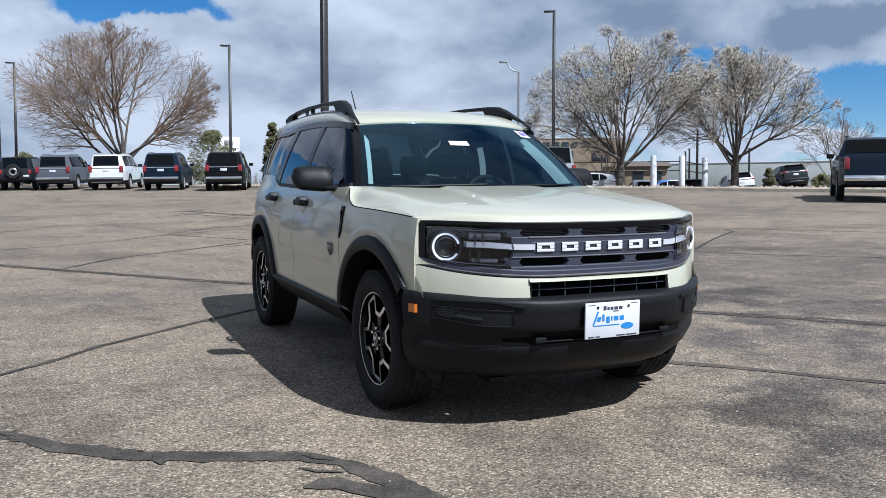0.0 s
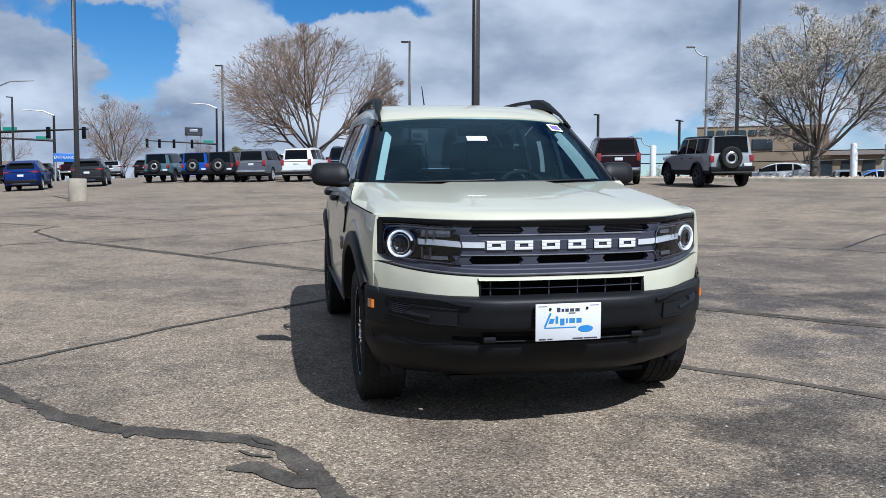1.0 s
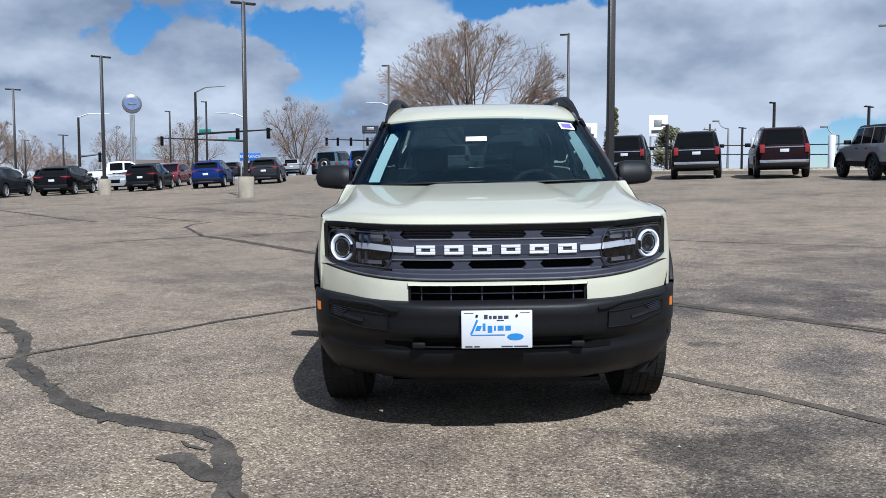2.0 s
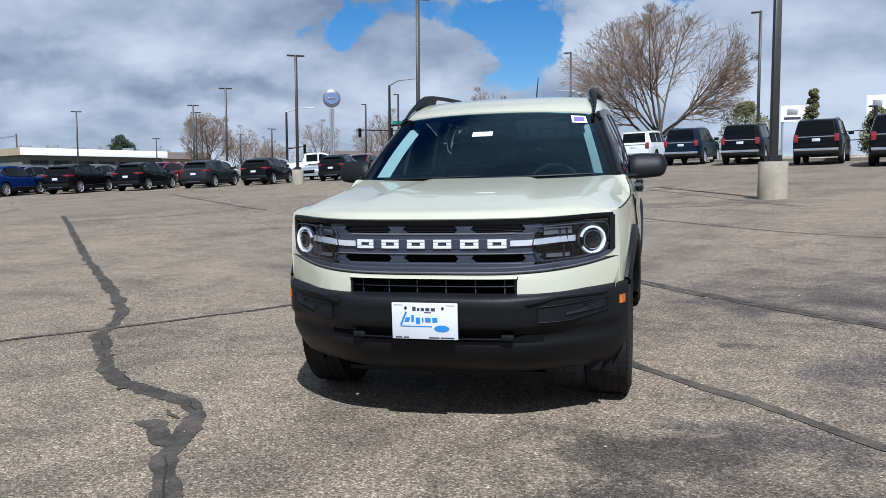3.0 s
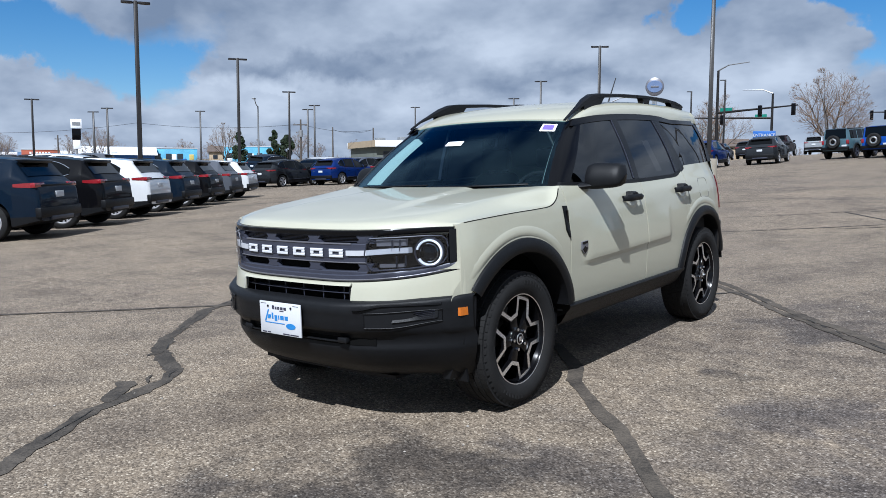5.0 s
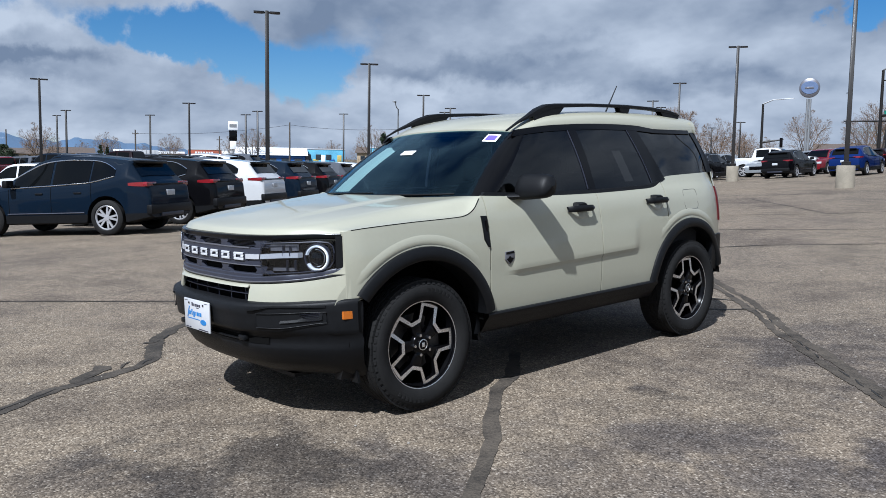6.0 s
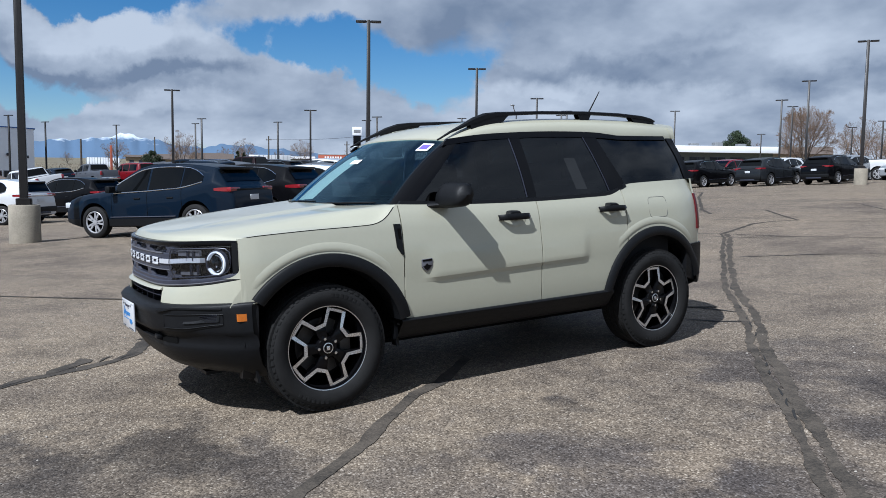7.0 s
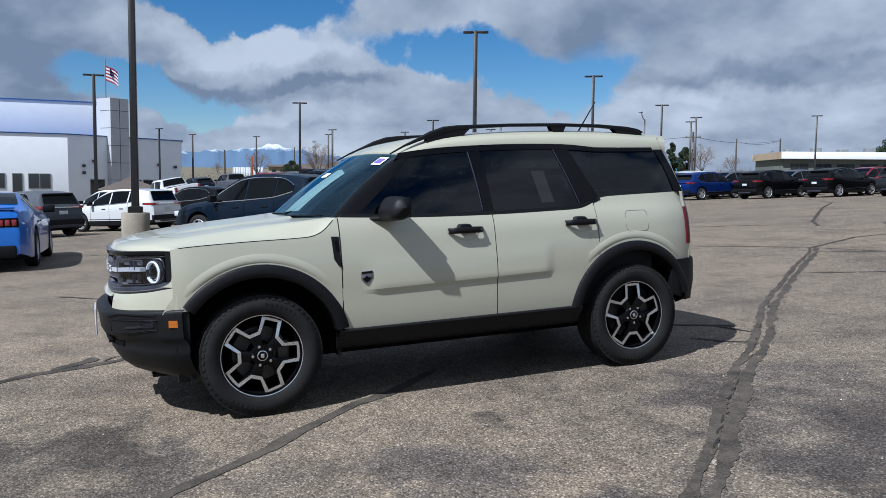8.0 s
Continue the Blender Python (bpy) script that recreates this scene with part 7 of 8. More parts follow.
def mast(x, y, height, arm_len, arm_z, turn, heads, lamp=True):
    root = thing("traffic_signal", pose(x, y, ground_z(x, y), 0, 0, turn), "dark traffic signal mast with hanging lamp boxes", "traffic signal", "signals at the junction")
    part("mast", tube([(0, 0, 0), (0, 0, height)], [0.2, 0.13], 10), M_pole, root)
    for z in arm_z:
        arm = part("arm", tube([(0, 0, z), (arm_len, 0, z + 0.35)], [0.14, 0.07], 8), M_pole, root)
        for f in heads:
            part("signal_box", box(arm_len * f - 0.18, arm_len * f + 0.18, -0.16, 0.16, z - 0.65, z + 0.55, 0.03), M_gloss, arm)
        if abs(arm_len) > 5:
            part("street_plate", box(arm_len * 0.12 - 0.7, arm_len * 0.12 + 0.7, -0.03, 0.03, z + 0.05, z + 0.5), material("green_plate", (0.007, 0.150, 0.109), 0.5), arm)
    if lamp:
        reach = math.copysign(1.0, arm_len)
        part("lamp_arm", tube([(0, 0, height), (1.2 * reach, 0, height + 0.5), (3.6 * reach, 0, height + 0.6)], [0.09, 0.07, 0.05], 6), M_steel, root)


mast(-29.0, 85.0, 10.0, 9, (5.4,), -10, (0.55, 0.95))
mast(-46.6, 94.6, 8.4, 2.6, (3.6,), 20, (0.9,))
mast(-27.5, 100.0, 8.2, -11, (5.2,), 5, (0.55, 0.95))
mast(-9.5, 113.0, 10.5, -9.6, (5.5,), 0, (0.35, 0.6, 0.8, 0.97))


def oval_sign(x, y, z):
    root = thing("pylon_sign", pose(x, y, ground_z(x, y), 0, 0, 25), "round blue pylon sign on twin grey posts", "sign")
    for s in (-0.13, 0.13):
        part("post", tube([(s, 0, 0), (s, 0, z)], 0.115, 12), M_steel, root)
    b = lathe([(0.0001, -0.28), (0.85, -0.28), (0.98, -0.2), (0.98, 0.2), (0.85, 0.28), (0.0001, 0.28)], 40, "y")
    bmesh.ops.translate(b, verts=b.verts, vec=(0, 0, z + 1.1))
    panel = part("sign_drum", b, M_lip, root)
    b = lathe([(0.0001, -0.32), (0.78, -0.32), (0.82, -0.27)], 36, "y")
    bmesh.ops.scale(b, vec=(1, 1, 0.8), verts=b.verts)
    bmesh.ops.translate(b, verts=b.verts, vec=(0, 0, z + 1.1))
    part("sign_field", b, material("faded_blue_sign", (0.10, 0.14, 0.24), 0.35, 0, 0.2, 2), panel)
    part("sign_bar", box(-0.42, 0.42, -0.35, -0.32, z + 1.0, z + 1.18, 0.01), M_lip, panel)


oval_sign(-33.9, 79.4, 7.4)

entry = thing("entrance_sign", pose(-17.9, 68.0, ground_z(-17.9, 68.0), 0, 0, 14), "blue board sign with white lettering on two posts", "sign")
part("board", box(-1.72, 0.10, -0.06, 0.06, 1.5, 2.22, 0.02), M_sign_blue, entry)
for s in (-1.6, -0.02):
    part("post", box(s - 0.06, s + 0.06, -0.04, 0.04, -0.2, 1.5), M_steel, entry)
fd = bpy.data.curves.new("lettering", "FONT")
fd.body, fd.size, fd.align_x, fd.align_y, fd.extrude = "ENTRANCE", 0.345, "CENTER", "CENTER", 0.01
tx = new("lettering", fd)
me = bpy.data.meshes.new_from_object(tx)
bpy.data.objects.remove(tx)
me.materials.append(M_white)
letters = new("lettering", me)
letters.parent = entry
letters.matrix_basis = pose(-0.81, -0.075, 1.86, 90, 0, 0)


def board_sign(x, y, w, h, z, mat, label, turn):
    root = thing("billboard", pose(x, y, ground_z(x, y), 0, 0, turn), label, "sign")
    board = part("board", box(-w / 2, w / 2, -0.2, 0.2, z, z + h, 0.03), mat, root)
    part("board_bar", box(-w * 0.35, w * 0.35, -0.23, -0.2, z + h * 0.15, z + h * 0.3), M_dark_ink, board)
    part("board_mark", box(-w * 0.22, w * 0.22, -0.23, -0.2, z + h * 0.45, z + h * 0.8, 0.01), M_steel, board)
    for s in (-w * 0.4, w * 0.4):
        part("post", tube([(s, 0, 0), (s, 0, z)], 0.12, 8), M_steel, root)


board_sign(27, 104, 2.4, 2.8, 5.2, M_wall, "pale square pylon sign on two posts", -15)
board_sign(16.5, 98, 2.6, 1.9, 4.6, M_wall, "pale board sign on two posts", -5)
pylon = thing("pylon_sign", pose(-93.6, 46.0, ground_z(-93.6, 46.0), 0, 0, 63), "tall pylon sign with white and black stacked panels", "sign")
for z0, z1, w, mt in ((6.1, 7.2, 0.62, M_wall), (4.7, 6.05, 0.50, M_gloss), (3.6, 4.65, 0.40, M_wall)):
    part("panel", box(-w, w, -0.2, 0.2, z0, z1, 0.03), mt, pylon)
part("panel_bar", box(-0.45, 0.45, -0.23, -0.2, 6.45, 6.85), M_steel, pylon)
part("post", tube([(0, 0, -0.3), (0, 0, 3.6)], 0.14, 10), M_steel, pylon)
board_sign(-15.1, 139, 2.9, 1.4, 8.6, M_pane, "dark message board on a post", 5)

for x, y, h, arm in ((-110.4, 64.5, 7.4, 0.0), (-103.7, 99.0, 6.3, 0.0), (-90.4, 95.4, 6.0, 0.0), (-75.9, 66.3, 6.9, 1.0), (-174, 38.5, 6.6, 0.0), (-133.9, 48.7, 6.1, 0.6), (-108.2, 14.0, 5.8, 0.0), (29.4, 89.5, 5.6, 1.0), (-138, 66, 5.2, 0.6)):
    root = thing("utility_pole", pose(x, y, ground_z(x, y), 0, 0, 30), "weathered wooden utility pole", "utility pole", "utility poles")
    part("pole", tube([(0, 0, -0.2), (0, 0, h)], [0.16, 0.11], 8), M_bark, root)
    if arm:
        part("crossarm", box(-arm, arm, -0.06, 0.06, h - 0.75, h - 0.62), M_bark, root)
        for side in (-0.85 * arm, 0.0, 0.85 * arm):
            part("insulator", tube([(side, 0, h - 0.62), (side, 0, h - 0.45)], 0.05, 6), M_steel, root)
        if arm > 0.8:
            part("transformer", lathe([(0.001, h - 2.2), (0.26, h - 2.2), (0.28, h - 1.4), (0.001, h - 1.3)], 12, "z"), M_steel, root)
# slack wires between the poles
wires = thing("overhead_wires", pose(0, 0, 0), "thin dark overhead wires between utility poles", "wires")
for (xa, ya, ha), (xb, yb, hb) in (((-75.9, 66.3, 6.3), (-110.4, 64.5, 7.0)), ((-75.9, 66.3, 6.3), (-90.4, 95.4, 5.7)), ((-110.4, 64.5, 7.0), (-133.9, 48.7, 5.5)), ((-90.4, 95.4, 5.7), (-103.7, 99.0, 5.9))):
    za, zb = ground_z(xa, ya) + ha, ground_z(xb, yb) + hb
    part("wire", tube([(xa + (xb - xa) * f, ya + (yb - ya) * f, za + (zb - za) * f - 2.4 * f * (1 - f)) for f in spread(0, 1, 13)], 0.022, 4), M_pole, wires)


# ---- planter, rocks and fence ----
EDGE = [(4.0, 43.0), (9.0, 37.5), (14.5, 32.0), (19.5, 28.0), (24.5, 24.0), (29.0, 18.5), (33.0, 12.0), (37.0, 3.0)]


def along(path, gap, offset=0.0):
    """Points at even gaps along a path, moved sideways to its right-hand side."""
    out, carry = [], 0.0
    for a, b in zip(path, path[1:]):
        d = math.dist(a, b)
        n = (-(b[1] - a[1]) / d, (b[0] - a[0]) / d)
        t = carry
        while t < d:
            out.append((a[0] + (b[0] - a[0]) * t / d + n[0] * offset, a[1] + (b[1] - a[1]) * t / d + n[1] * offset, math.degrees(math.atan2(b[1] - a[1], b[0] - a[0]))))
            t += gap
        carry = t - d
    return out


rows = []
for x, y, a in along(EDGE, 0.8):
    z = ground_z(x, y)
    n = (-math.sin(radians(a)), math.cos(radians(a)))
    rows.append([(x + n[0] * d, y + n[1] * d, z + h) for d, h in ((0, -0.1), (0, 0.14), (0.03, 0.16), (0.15, 0.16), (0.16, 0.12))])
tagged(part("kerb", grid(rows), M_conc), "pale concrete kerb round the planter", "kerb", kind="structure")
rows = []
for x, y, a in along(EDGE, 0.8):
    n = (-math.sin(radians(a)), math.cos(radians(a)))
    rows.append([(x + n[0] * d, y + n[1] * d, ground_z(x, y) + h) for d, h in ((0.15, 0.10), (1.5, 0.22), (3.5, 0.30), (6.0, 0.25), (7.5, 0.0))])
tagged(part("planter_bed", grid(rows), M_rock), "raised planter bed of tan gravel", "planter", kind="structure")
rk = random.Random(3)
bm = bmesh.new()
for x, y, a in along(EDGE, 0.05):
    n = (-math.sin(radians(a)), math.cos(radians(a)))
    d = rk.uniform(0.34, 3.4)
    c = Vector((x + n[0] * d, y + n[1] * d, ground_z(x, y) + 0.12 + 0.05 * d))
    s = rk.uniform(0.06, 0.17)
    vs = [bm.verts.new(c + Vector((s * rk.uniform(0.6, 1.3) * px, s * rk.uniform(0.6, 1.3) * py, s * rk.uniform(0.4, 0.9) * pz))) for px, py, pz in ((1, 0, 0), (0, 1, 0), (-1, 0, 0), (0, -1, 0), (0.2, 0.1, 1), (0.6, 0.6, 0.5))]
    for q in ((0, 5, 4), (5, 1, 4), (0, 1, 5), (1, 2, 4), (2, 3, 4), (3, 0, 4)):
        bm.faces.new([vs[i] for i in q])
tagged(part("landscape_rocks", bm, M_rock, smooth=0), "loose tan landscape rocks in the planter", "rocks", kind="stuff")
fence = thing("post_fence", pose(0, 0, 0), "white posts with dark pipe rails along the planter", "fence")
spots = [(x, y, 0) for x, y in ((10.0, 46.6), (13.0, 42.6), (16.0, 38.7), (18.6, 35.2), (27.0, 30.2), (28.9, 30.1), (32.5, 32.2))]
for x, y, a in spots:
    b = lathe([(0.0001, 1.62), (0.14, 1.62), (0.17, 1.58), (0.17, -0.2)], 16, "z")
    bmesh.ops.translate(b, verts=b.verts, vec=(x, y, ground_z(x, y) + 0.2))
    part("post", b, M_white, fence)
for h in (0.75, 1.25):
    part("rail", tube([(x, y, ground_z(x, y) + 0.2 + h + 0.1 * math.sin(i * 1.7)) for i, (x, y, a) in enumerate(spots)], 0.03, 6), M_pole, fence)


# ---- trees ----
def grow(seed, height, width, limbs, kids, tilts, fork, skirt=0.14):
    """A bare tree inside a rounded, uneven envelope. Returns thick and fine wood and the shoot ends."""
    rng = random.Random(seed)
    wood = {False: ([], []), True: ([], [])}
    tips = []
    reach = (0.0, 0.62, 0.36, 0.20, 0.11, 0.06)
    lumps = [(rng.uniform(0, 6.283), rng.uniform(0.3, 0.9), rng.uniform(-0.16, 0.12)) for _ in range(9)]

    def outside(p):
        a = math.atan2(p.y, p.x)
        k = 1.0
        for la, lh, lr in lumps:
            da = (a - la + math.pi) % (2 * math.pi) - math.pi
            k += lr * math.exp(-(da / 0.6) ** 2 - ((p.z / height - lh) / 0.2) ** 2)
        mid = (0.36 + skirt) * height
        up = (p.z - mid) / ((0.64 - skirt if p.z > mid else 0.36) * height)
        return (p.x * p.x + p.y * p.y) / (0.25 * width * width * k * k) + up * up / (k * k) > 1.0

    def shoot(p, d, length, r, level):
        verts, faces = wood[level > 1]
        sides = (9, 6, 4, 3, 3, 3)[level]
        n = (4, 9, 6, 4, 3, 2)[level]
        pts, dirs = [p.copy()], [d.copy()]
        q, dd = p.copy(), d.copy()
        for i in range(n):
            wob = Vector((rng.uniform(-1, 1), rng.uniform(-1, 1), rng.uniform(-1, 1))) * (0.0, 0.11, 0.15, 0.2, 0.22, 0.22)[level]
            lift = (0.0, -0.02 if i > 3 else 0.04, 0.005, 0.0, -0.01, 0.0)[level]
            dd = (dd + wob + Vector((0, 0, lift))).normalized()
            q = q + dd * (length / n)
            if level and i and outside(q):
                break
            pts.append(q.copy())
            dirs.append(dd.copy())
        n = len(pts) - 1
        base = len(verts)
        for i, c in enumerate(pts):
            rad = r * (1 - 0.82 * i / n) if level else r * (1.3 - 0.35 * i / n)
            side = dirs[i].cross(Vector((0.31, 0.22, 1))).normalized()
            other = side.cross(dirs[i])
            for k in range(sides):
                a = 6.2832 * k / sides
                verts.append(tuple(c + max(rad, 0.007) * (math.cos(a) * side + math.sin(a) * other)))
        for i in range(n):
            for k in range(sides):
                a, b = base + i * sides + k, base + i * sides + (k + 1) % sides
                faces.append((a, b, b + sides, a + sides))
        return pts, dirs

    def branch(p, d, length, r, level):
        pts, dirs = shoot(p, d, length, r, level)
        n = len(pts) - 1
        if level >= len(kids):
            tips.extend(pts[1:])
            return
        for i in range(kids[level]):
            t = rng.uniform(0.30 if level == 1 else 0.15, 1.0) if i else 1.0
            k = min(n, max(1, int(round(t * n))))
            dd = dirs[k]
            axis = dd.orthogonal().normalized()
            axis.rotate(Matrix.Rotation(rng.uniform(0, 6.283), 3, dd))
            nd = dd.copy()
            nd.rotate(Matrix.Rotation(rng.uniform(0.45, 1.05) if i else 0.15, 3, axis))
            out = Vector((pts[k].x, pts[k].y, max(0.0, pts[k].z - 0.30 * height)))
            nd = (nd + out.normalized() * 0.28).normalized()
            size = height * reach[level + 1] * rng.uniform(0.6, 1.2) * (1.15 - 0.4 * t)
            branch(pts[k], nd, size, max(0.011, r * (1 - 0.75 * t) * rng.uniform(0.45, 0.7) + 0.006), level + 1)

    trunk = height * 0.027
    pts, dirs = shoot(Vector((0, 0, -0.3)), Vector((0.02, 0.03, 1)), height * fork + 0.3, trunk, 0)
    for i in range(limbs):
        a = 6.2832 * (i * 0.382 + rng.uniform(-0.08, 0.08))
        tilt = tilts[0] + (tilts[1] - tilts[0]) * (i + 0.5) / limbs
        d = Vector((math.cos(a) * math.sin(tilt), math.sin(a) * math.sin(tilt), math.cos(tilt)))
        branch(pts[rng.randint(3, len(pts) - 1)], d, height * rng.uniform(0.62, 0.85), trunk * rng.uniform(0.30, 0.46), 1)
    return wood, tips


def tree(x, y, seed, height, width, label, limbs=9, kids=(0, 9, 8, 6), bloom=0, group="", tilts=(0.1, 1.15), fork=0.15, bark=None, skirt=0.14):
    wood, tips = grow(seed, height, width, limbs, kids, tilts, fork, skirt)
    root = thing("tree", pose(x, y, ground_z(x, y)), label, "tree", group)
    for fine, name in ((False, "trunk"), (True, "crown")):
        me = bpy.data.meshes.new(name)
        me.from_pydata(wood[fine][0], [], wood[fine][1])
        me.materials.append(bark if bark and fine else M_bark)
        me.shade_smooth()
        ob = new(name, me)
        ob.parent = root
    if bloom:
        rng = random.Random(seed + 1)
        v2, f2 = [], []
        for t in tips:
            for _ in range(bloom):
                if rng.random() < 0.35:
                    continue
                c = t + Vector((rng.uniform(-1, 1), rng.uniform(-1, 1), rng.uniform(-1, 1))) * 0.16
                a = Vector((rng.uniform(-1, 1), rng.uniform(-1, 1), rng.uniform(-1, 1))).normalized() * rng.uniform(0.014, 0.034)
                b = a.orthogonal().normalized() * rng.uniform(0.012, 0.03)
                i = len(v2)
                v2 += [tuple(c - a - b), tuple(c + a - b), tuple(c + a + b), tuple(c - a + b)]
                f2.append((i, i + 1, i + 2, i + 3))
        m2 = bpy.data.meshes.new("blossom")
        m2.from_pydata(v2, [], f2)
        m2.materials.append(M_bloom)
        o2 = new("blossom", m2)
        o2.parent = root
        o2["kind"] = "stuff"
    return root


tree(1.2, 51.3, 11, 9.9, 12.9, "large bare spreading tree with pale twigs", limbs=11, kids=(0, 15, 9, 4), tilts=(0.08, 1.20), fork=0.17, bark=M_twig)
tree(25.7, 31.4, 21, 8.1, 10.2, "rounded tree in white blossom standing in the planter", limbs=13, kids=(0, 11, 8, 4), bloom=8, tilts=(0.05, 1.24), fork=0.20, bark=M_twig_grey, skirt=0.19)
tree(34.5, 31.8, 33, 8.0, 9.8, "rounded tree in white blossom standing in the planter", limbs=13, kids=(0, 11, 8, 4), bloom=8, tilts=(0.05, 1.24), fork=0.22, bark=M_twig_grey, skirt=0.20)
small = tree(-19.0, 92.0, 44, 9.5, 9.0, "small bare tree by the road", limbs=8, kids=(0, 8, 7, 4), bark=M_twig)
tagged(small, group="bare trees in the distance")
tree(-48.4, 77.2, 52, 7.6, 6.0, "bare rounded tree beyond the rows of cars", limbs=11, kids=(0, 12, 9, 4), fork=0.2, bark=M_twig, skirt=0.2)
far = random.Random(8)
for x, y, s in ((-57.5, 100.7, 0.5), (-55, 106, 0.55), (-53, 103, 0.5), (-60, 112, 0.6), (-36, 104, 0.95), (-44, 120, 0.8), (-139, 35, 0.68), (-141, 58, 0.64), (-127, 67, 0.74), (-124, 91, 0.70), (-130, 86, 0.55), (-145, 72, 0.5), (-118, 104, 0.6), (50, 66, 0.7), (58, 44, 0.7), (-58, 132, 0.9), (-25, 128, 0.9), (-12, 120, 0.8), (-66, 118, 0.8), (-160, 28, 0.55), (-150, 40, 0.45)):
    copy_thing(small, pose(x, y, ground_z(x, y) - 0.2, 0, 0, far.uniform(0, 360)) @ Matrix.Scale(s * far.uniform(0.85, 1.15), 4))


def evergreen(x, y, height, width, seed, label, round_top=False):
    rng = random.Random(seed)
    root = thing("evergreen", pose(x, y, ground_z(x, y)), label, "tree", "evergreens")
    part("trunk", tube([(0, 0, -0.1), (0, 0, height * 0.8)], [0.14, 0.04], 7), M_bark, root)
    v2, f2 = [], []
    n = int((16000 if x < -80 else 7000) * min(1.6, height / 5))
    lobes = [(rng.uniform(0, 6.28), rng.uniform(0.12, 0.95), rng.uniform(0.75, 1.1)) for _ in range(26)]
    for _ in range(n):
        la, lh, lr = rng.choice(lobes)
        prof = math.sin(math.pi * min(1, lh * 0.85 + 0.15)) if round_top else (1 - lh) ** 0.7
        c = Vector((math.cos(la), math.sin(la), 0)) * width * 0.36 * prof * lr + Vector((0, 0, height * (0.08 + 0.88 * lh)))
        off = Vector((rng.gauss(0, 1), rng.gauss(0, 1), rng.gauss(0, 1)))
        c += off.normalized() * width * 0.20 * rng.random() ** 0.4 * (0.5 + 0.5 * prof)
        c.z = max(0.1, min(height, c.z))
        a = Vector((rng.uniform(-1, 1), rng.uniform(-1, 1), rng.uniform(-0.6, 1))).normalized() * rng.uniform(0.05, 0.13)
        b = a.orthogonal().normalized() * rng.uniform(0.03, 0.06)
        i = len(v2)
        v2 += [tuple(c - a - b), tuple(c + a), tuple(c - a + b)]
        f2.append((i, i + 1, i + 2))
    me = bpy.data.meshes.new("needles")
    me.from_pydata(v2, [], f2)
    me.materials.append(M_pine if x < -80 else M_green)
    ob = new("needles", me)
    ob.parent = root
    return root


for x, y, h, w, rt in ((6.4, 48.5, 3.6, 3.6, True), (14.0, 48.0, 3.0, 2.6, True), (10.2, 48.0, 4.4, 1.6, False), (-94, 124.7, 6.4, 5.6, True), (-107.5, 81.2, 5.9, 3.0, False), (-104.0, 85.6, 6.3, 2.8, False), (-103.0, 87.6, 5.2, 2.8, True), (-156.7, 50.6, 4.0, 1.3, False), (-155.6, 51.6, 3.4, 1.2, False), (-168, 36.5, 3.6, 4.0, True), (47, 36, 1.6, 1.6, True), (53, 33, 1.5, 1.5, True), (34.6, 36.6, 1.3, 1.0, True), (38.4, 32.8, 1.3, 0.9, False), (-6, 98, 4.5, 3.5, True)):
    evergreen(x, y, h, w, int(x * 7 + y), "dark green rounded evergreen" if rt else "dark green upright evergreen", rt)

# small bare trees along the horizon
far = random.Random(31)
for k in range(64):
    a, r = radians(far.uniform(62, 178)), far.uniform(170, 330)
    x, y = r * math.cos(a), r * math.sin(a)
    copy_thing(small, pose(x, y, ground_z(x, y) - 0.3, 0, 0, far.uniform(0, 360)) @ Matrix.Scale(far.uniform(0.38, 0.72), 4))

# leafless brush along the horizon
rng = random.Random(17)
v2, f2 = [], []
for _ in range(30000):
    a = radians(rng.uniform(20, 205))
    r = rng.uniform(130, 260)
    x, y = r * math.cos(a), r * math.sin(a)
    clump = 0.5 + 0.5 * math.sin(a * 23) * math.sin(a * 57 + 1)
    h = rng.uniform(0.4, 1) * (0.6 + 1.3 * clump)
    z = ground_z(x, y)
    w = rng.uniform(0.015, 0.04)
    lx, ly = rng.uniform(-0.35, 0.35), rng.uniform(-0.35, 0.35)
    tx, ty = -math.sin(a) * w, math.cos(a) * w
    i = len(v2)
    z0 = z + rng.uniform(0, h * 0.6)
    v2 += [(x - tx, y - ty, z0), (x + tx, y + ty, z0), (x + lx, y + ly, z0 + h * rng.uniform(0.2, 0.6))]
    f2.append((i, i + 1, i + 2))
me = bpy.data.meshes.new("distant_brush")
me.from_pydata(v2, [], f2)
me.materials.append(M_brush)
tagged(new("distant_brush", me), "bare brown trees and brush along the horizon", "trees", kind="stuff")


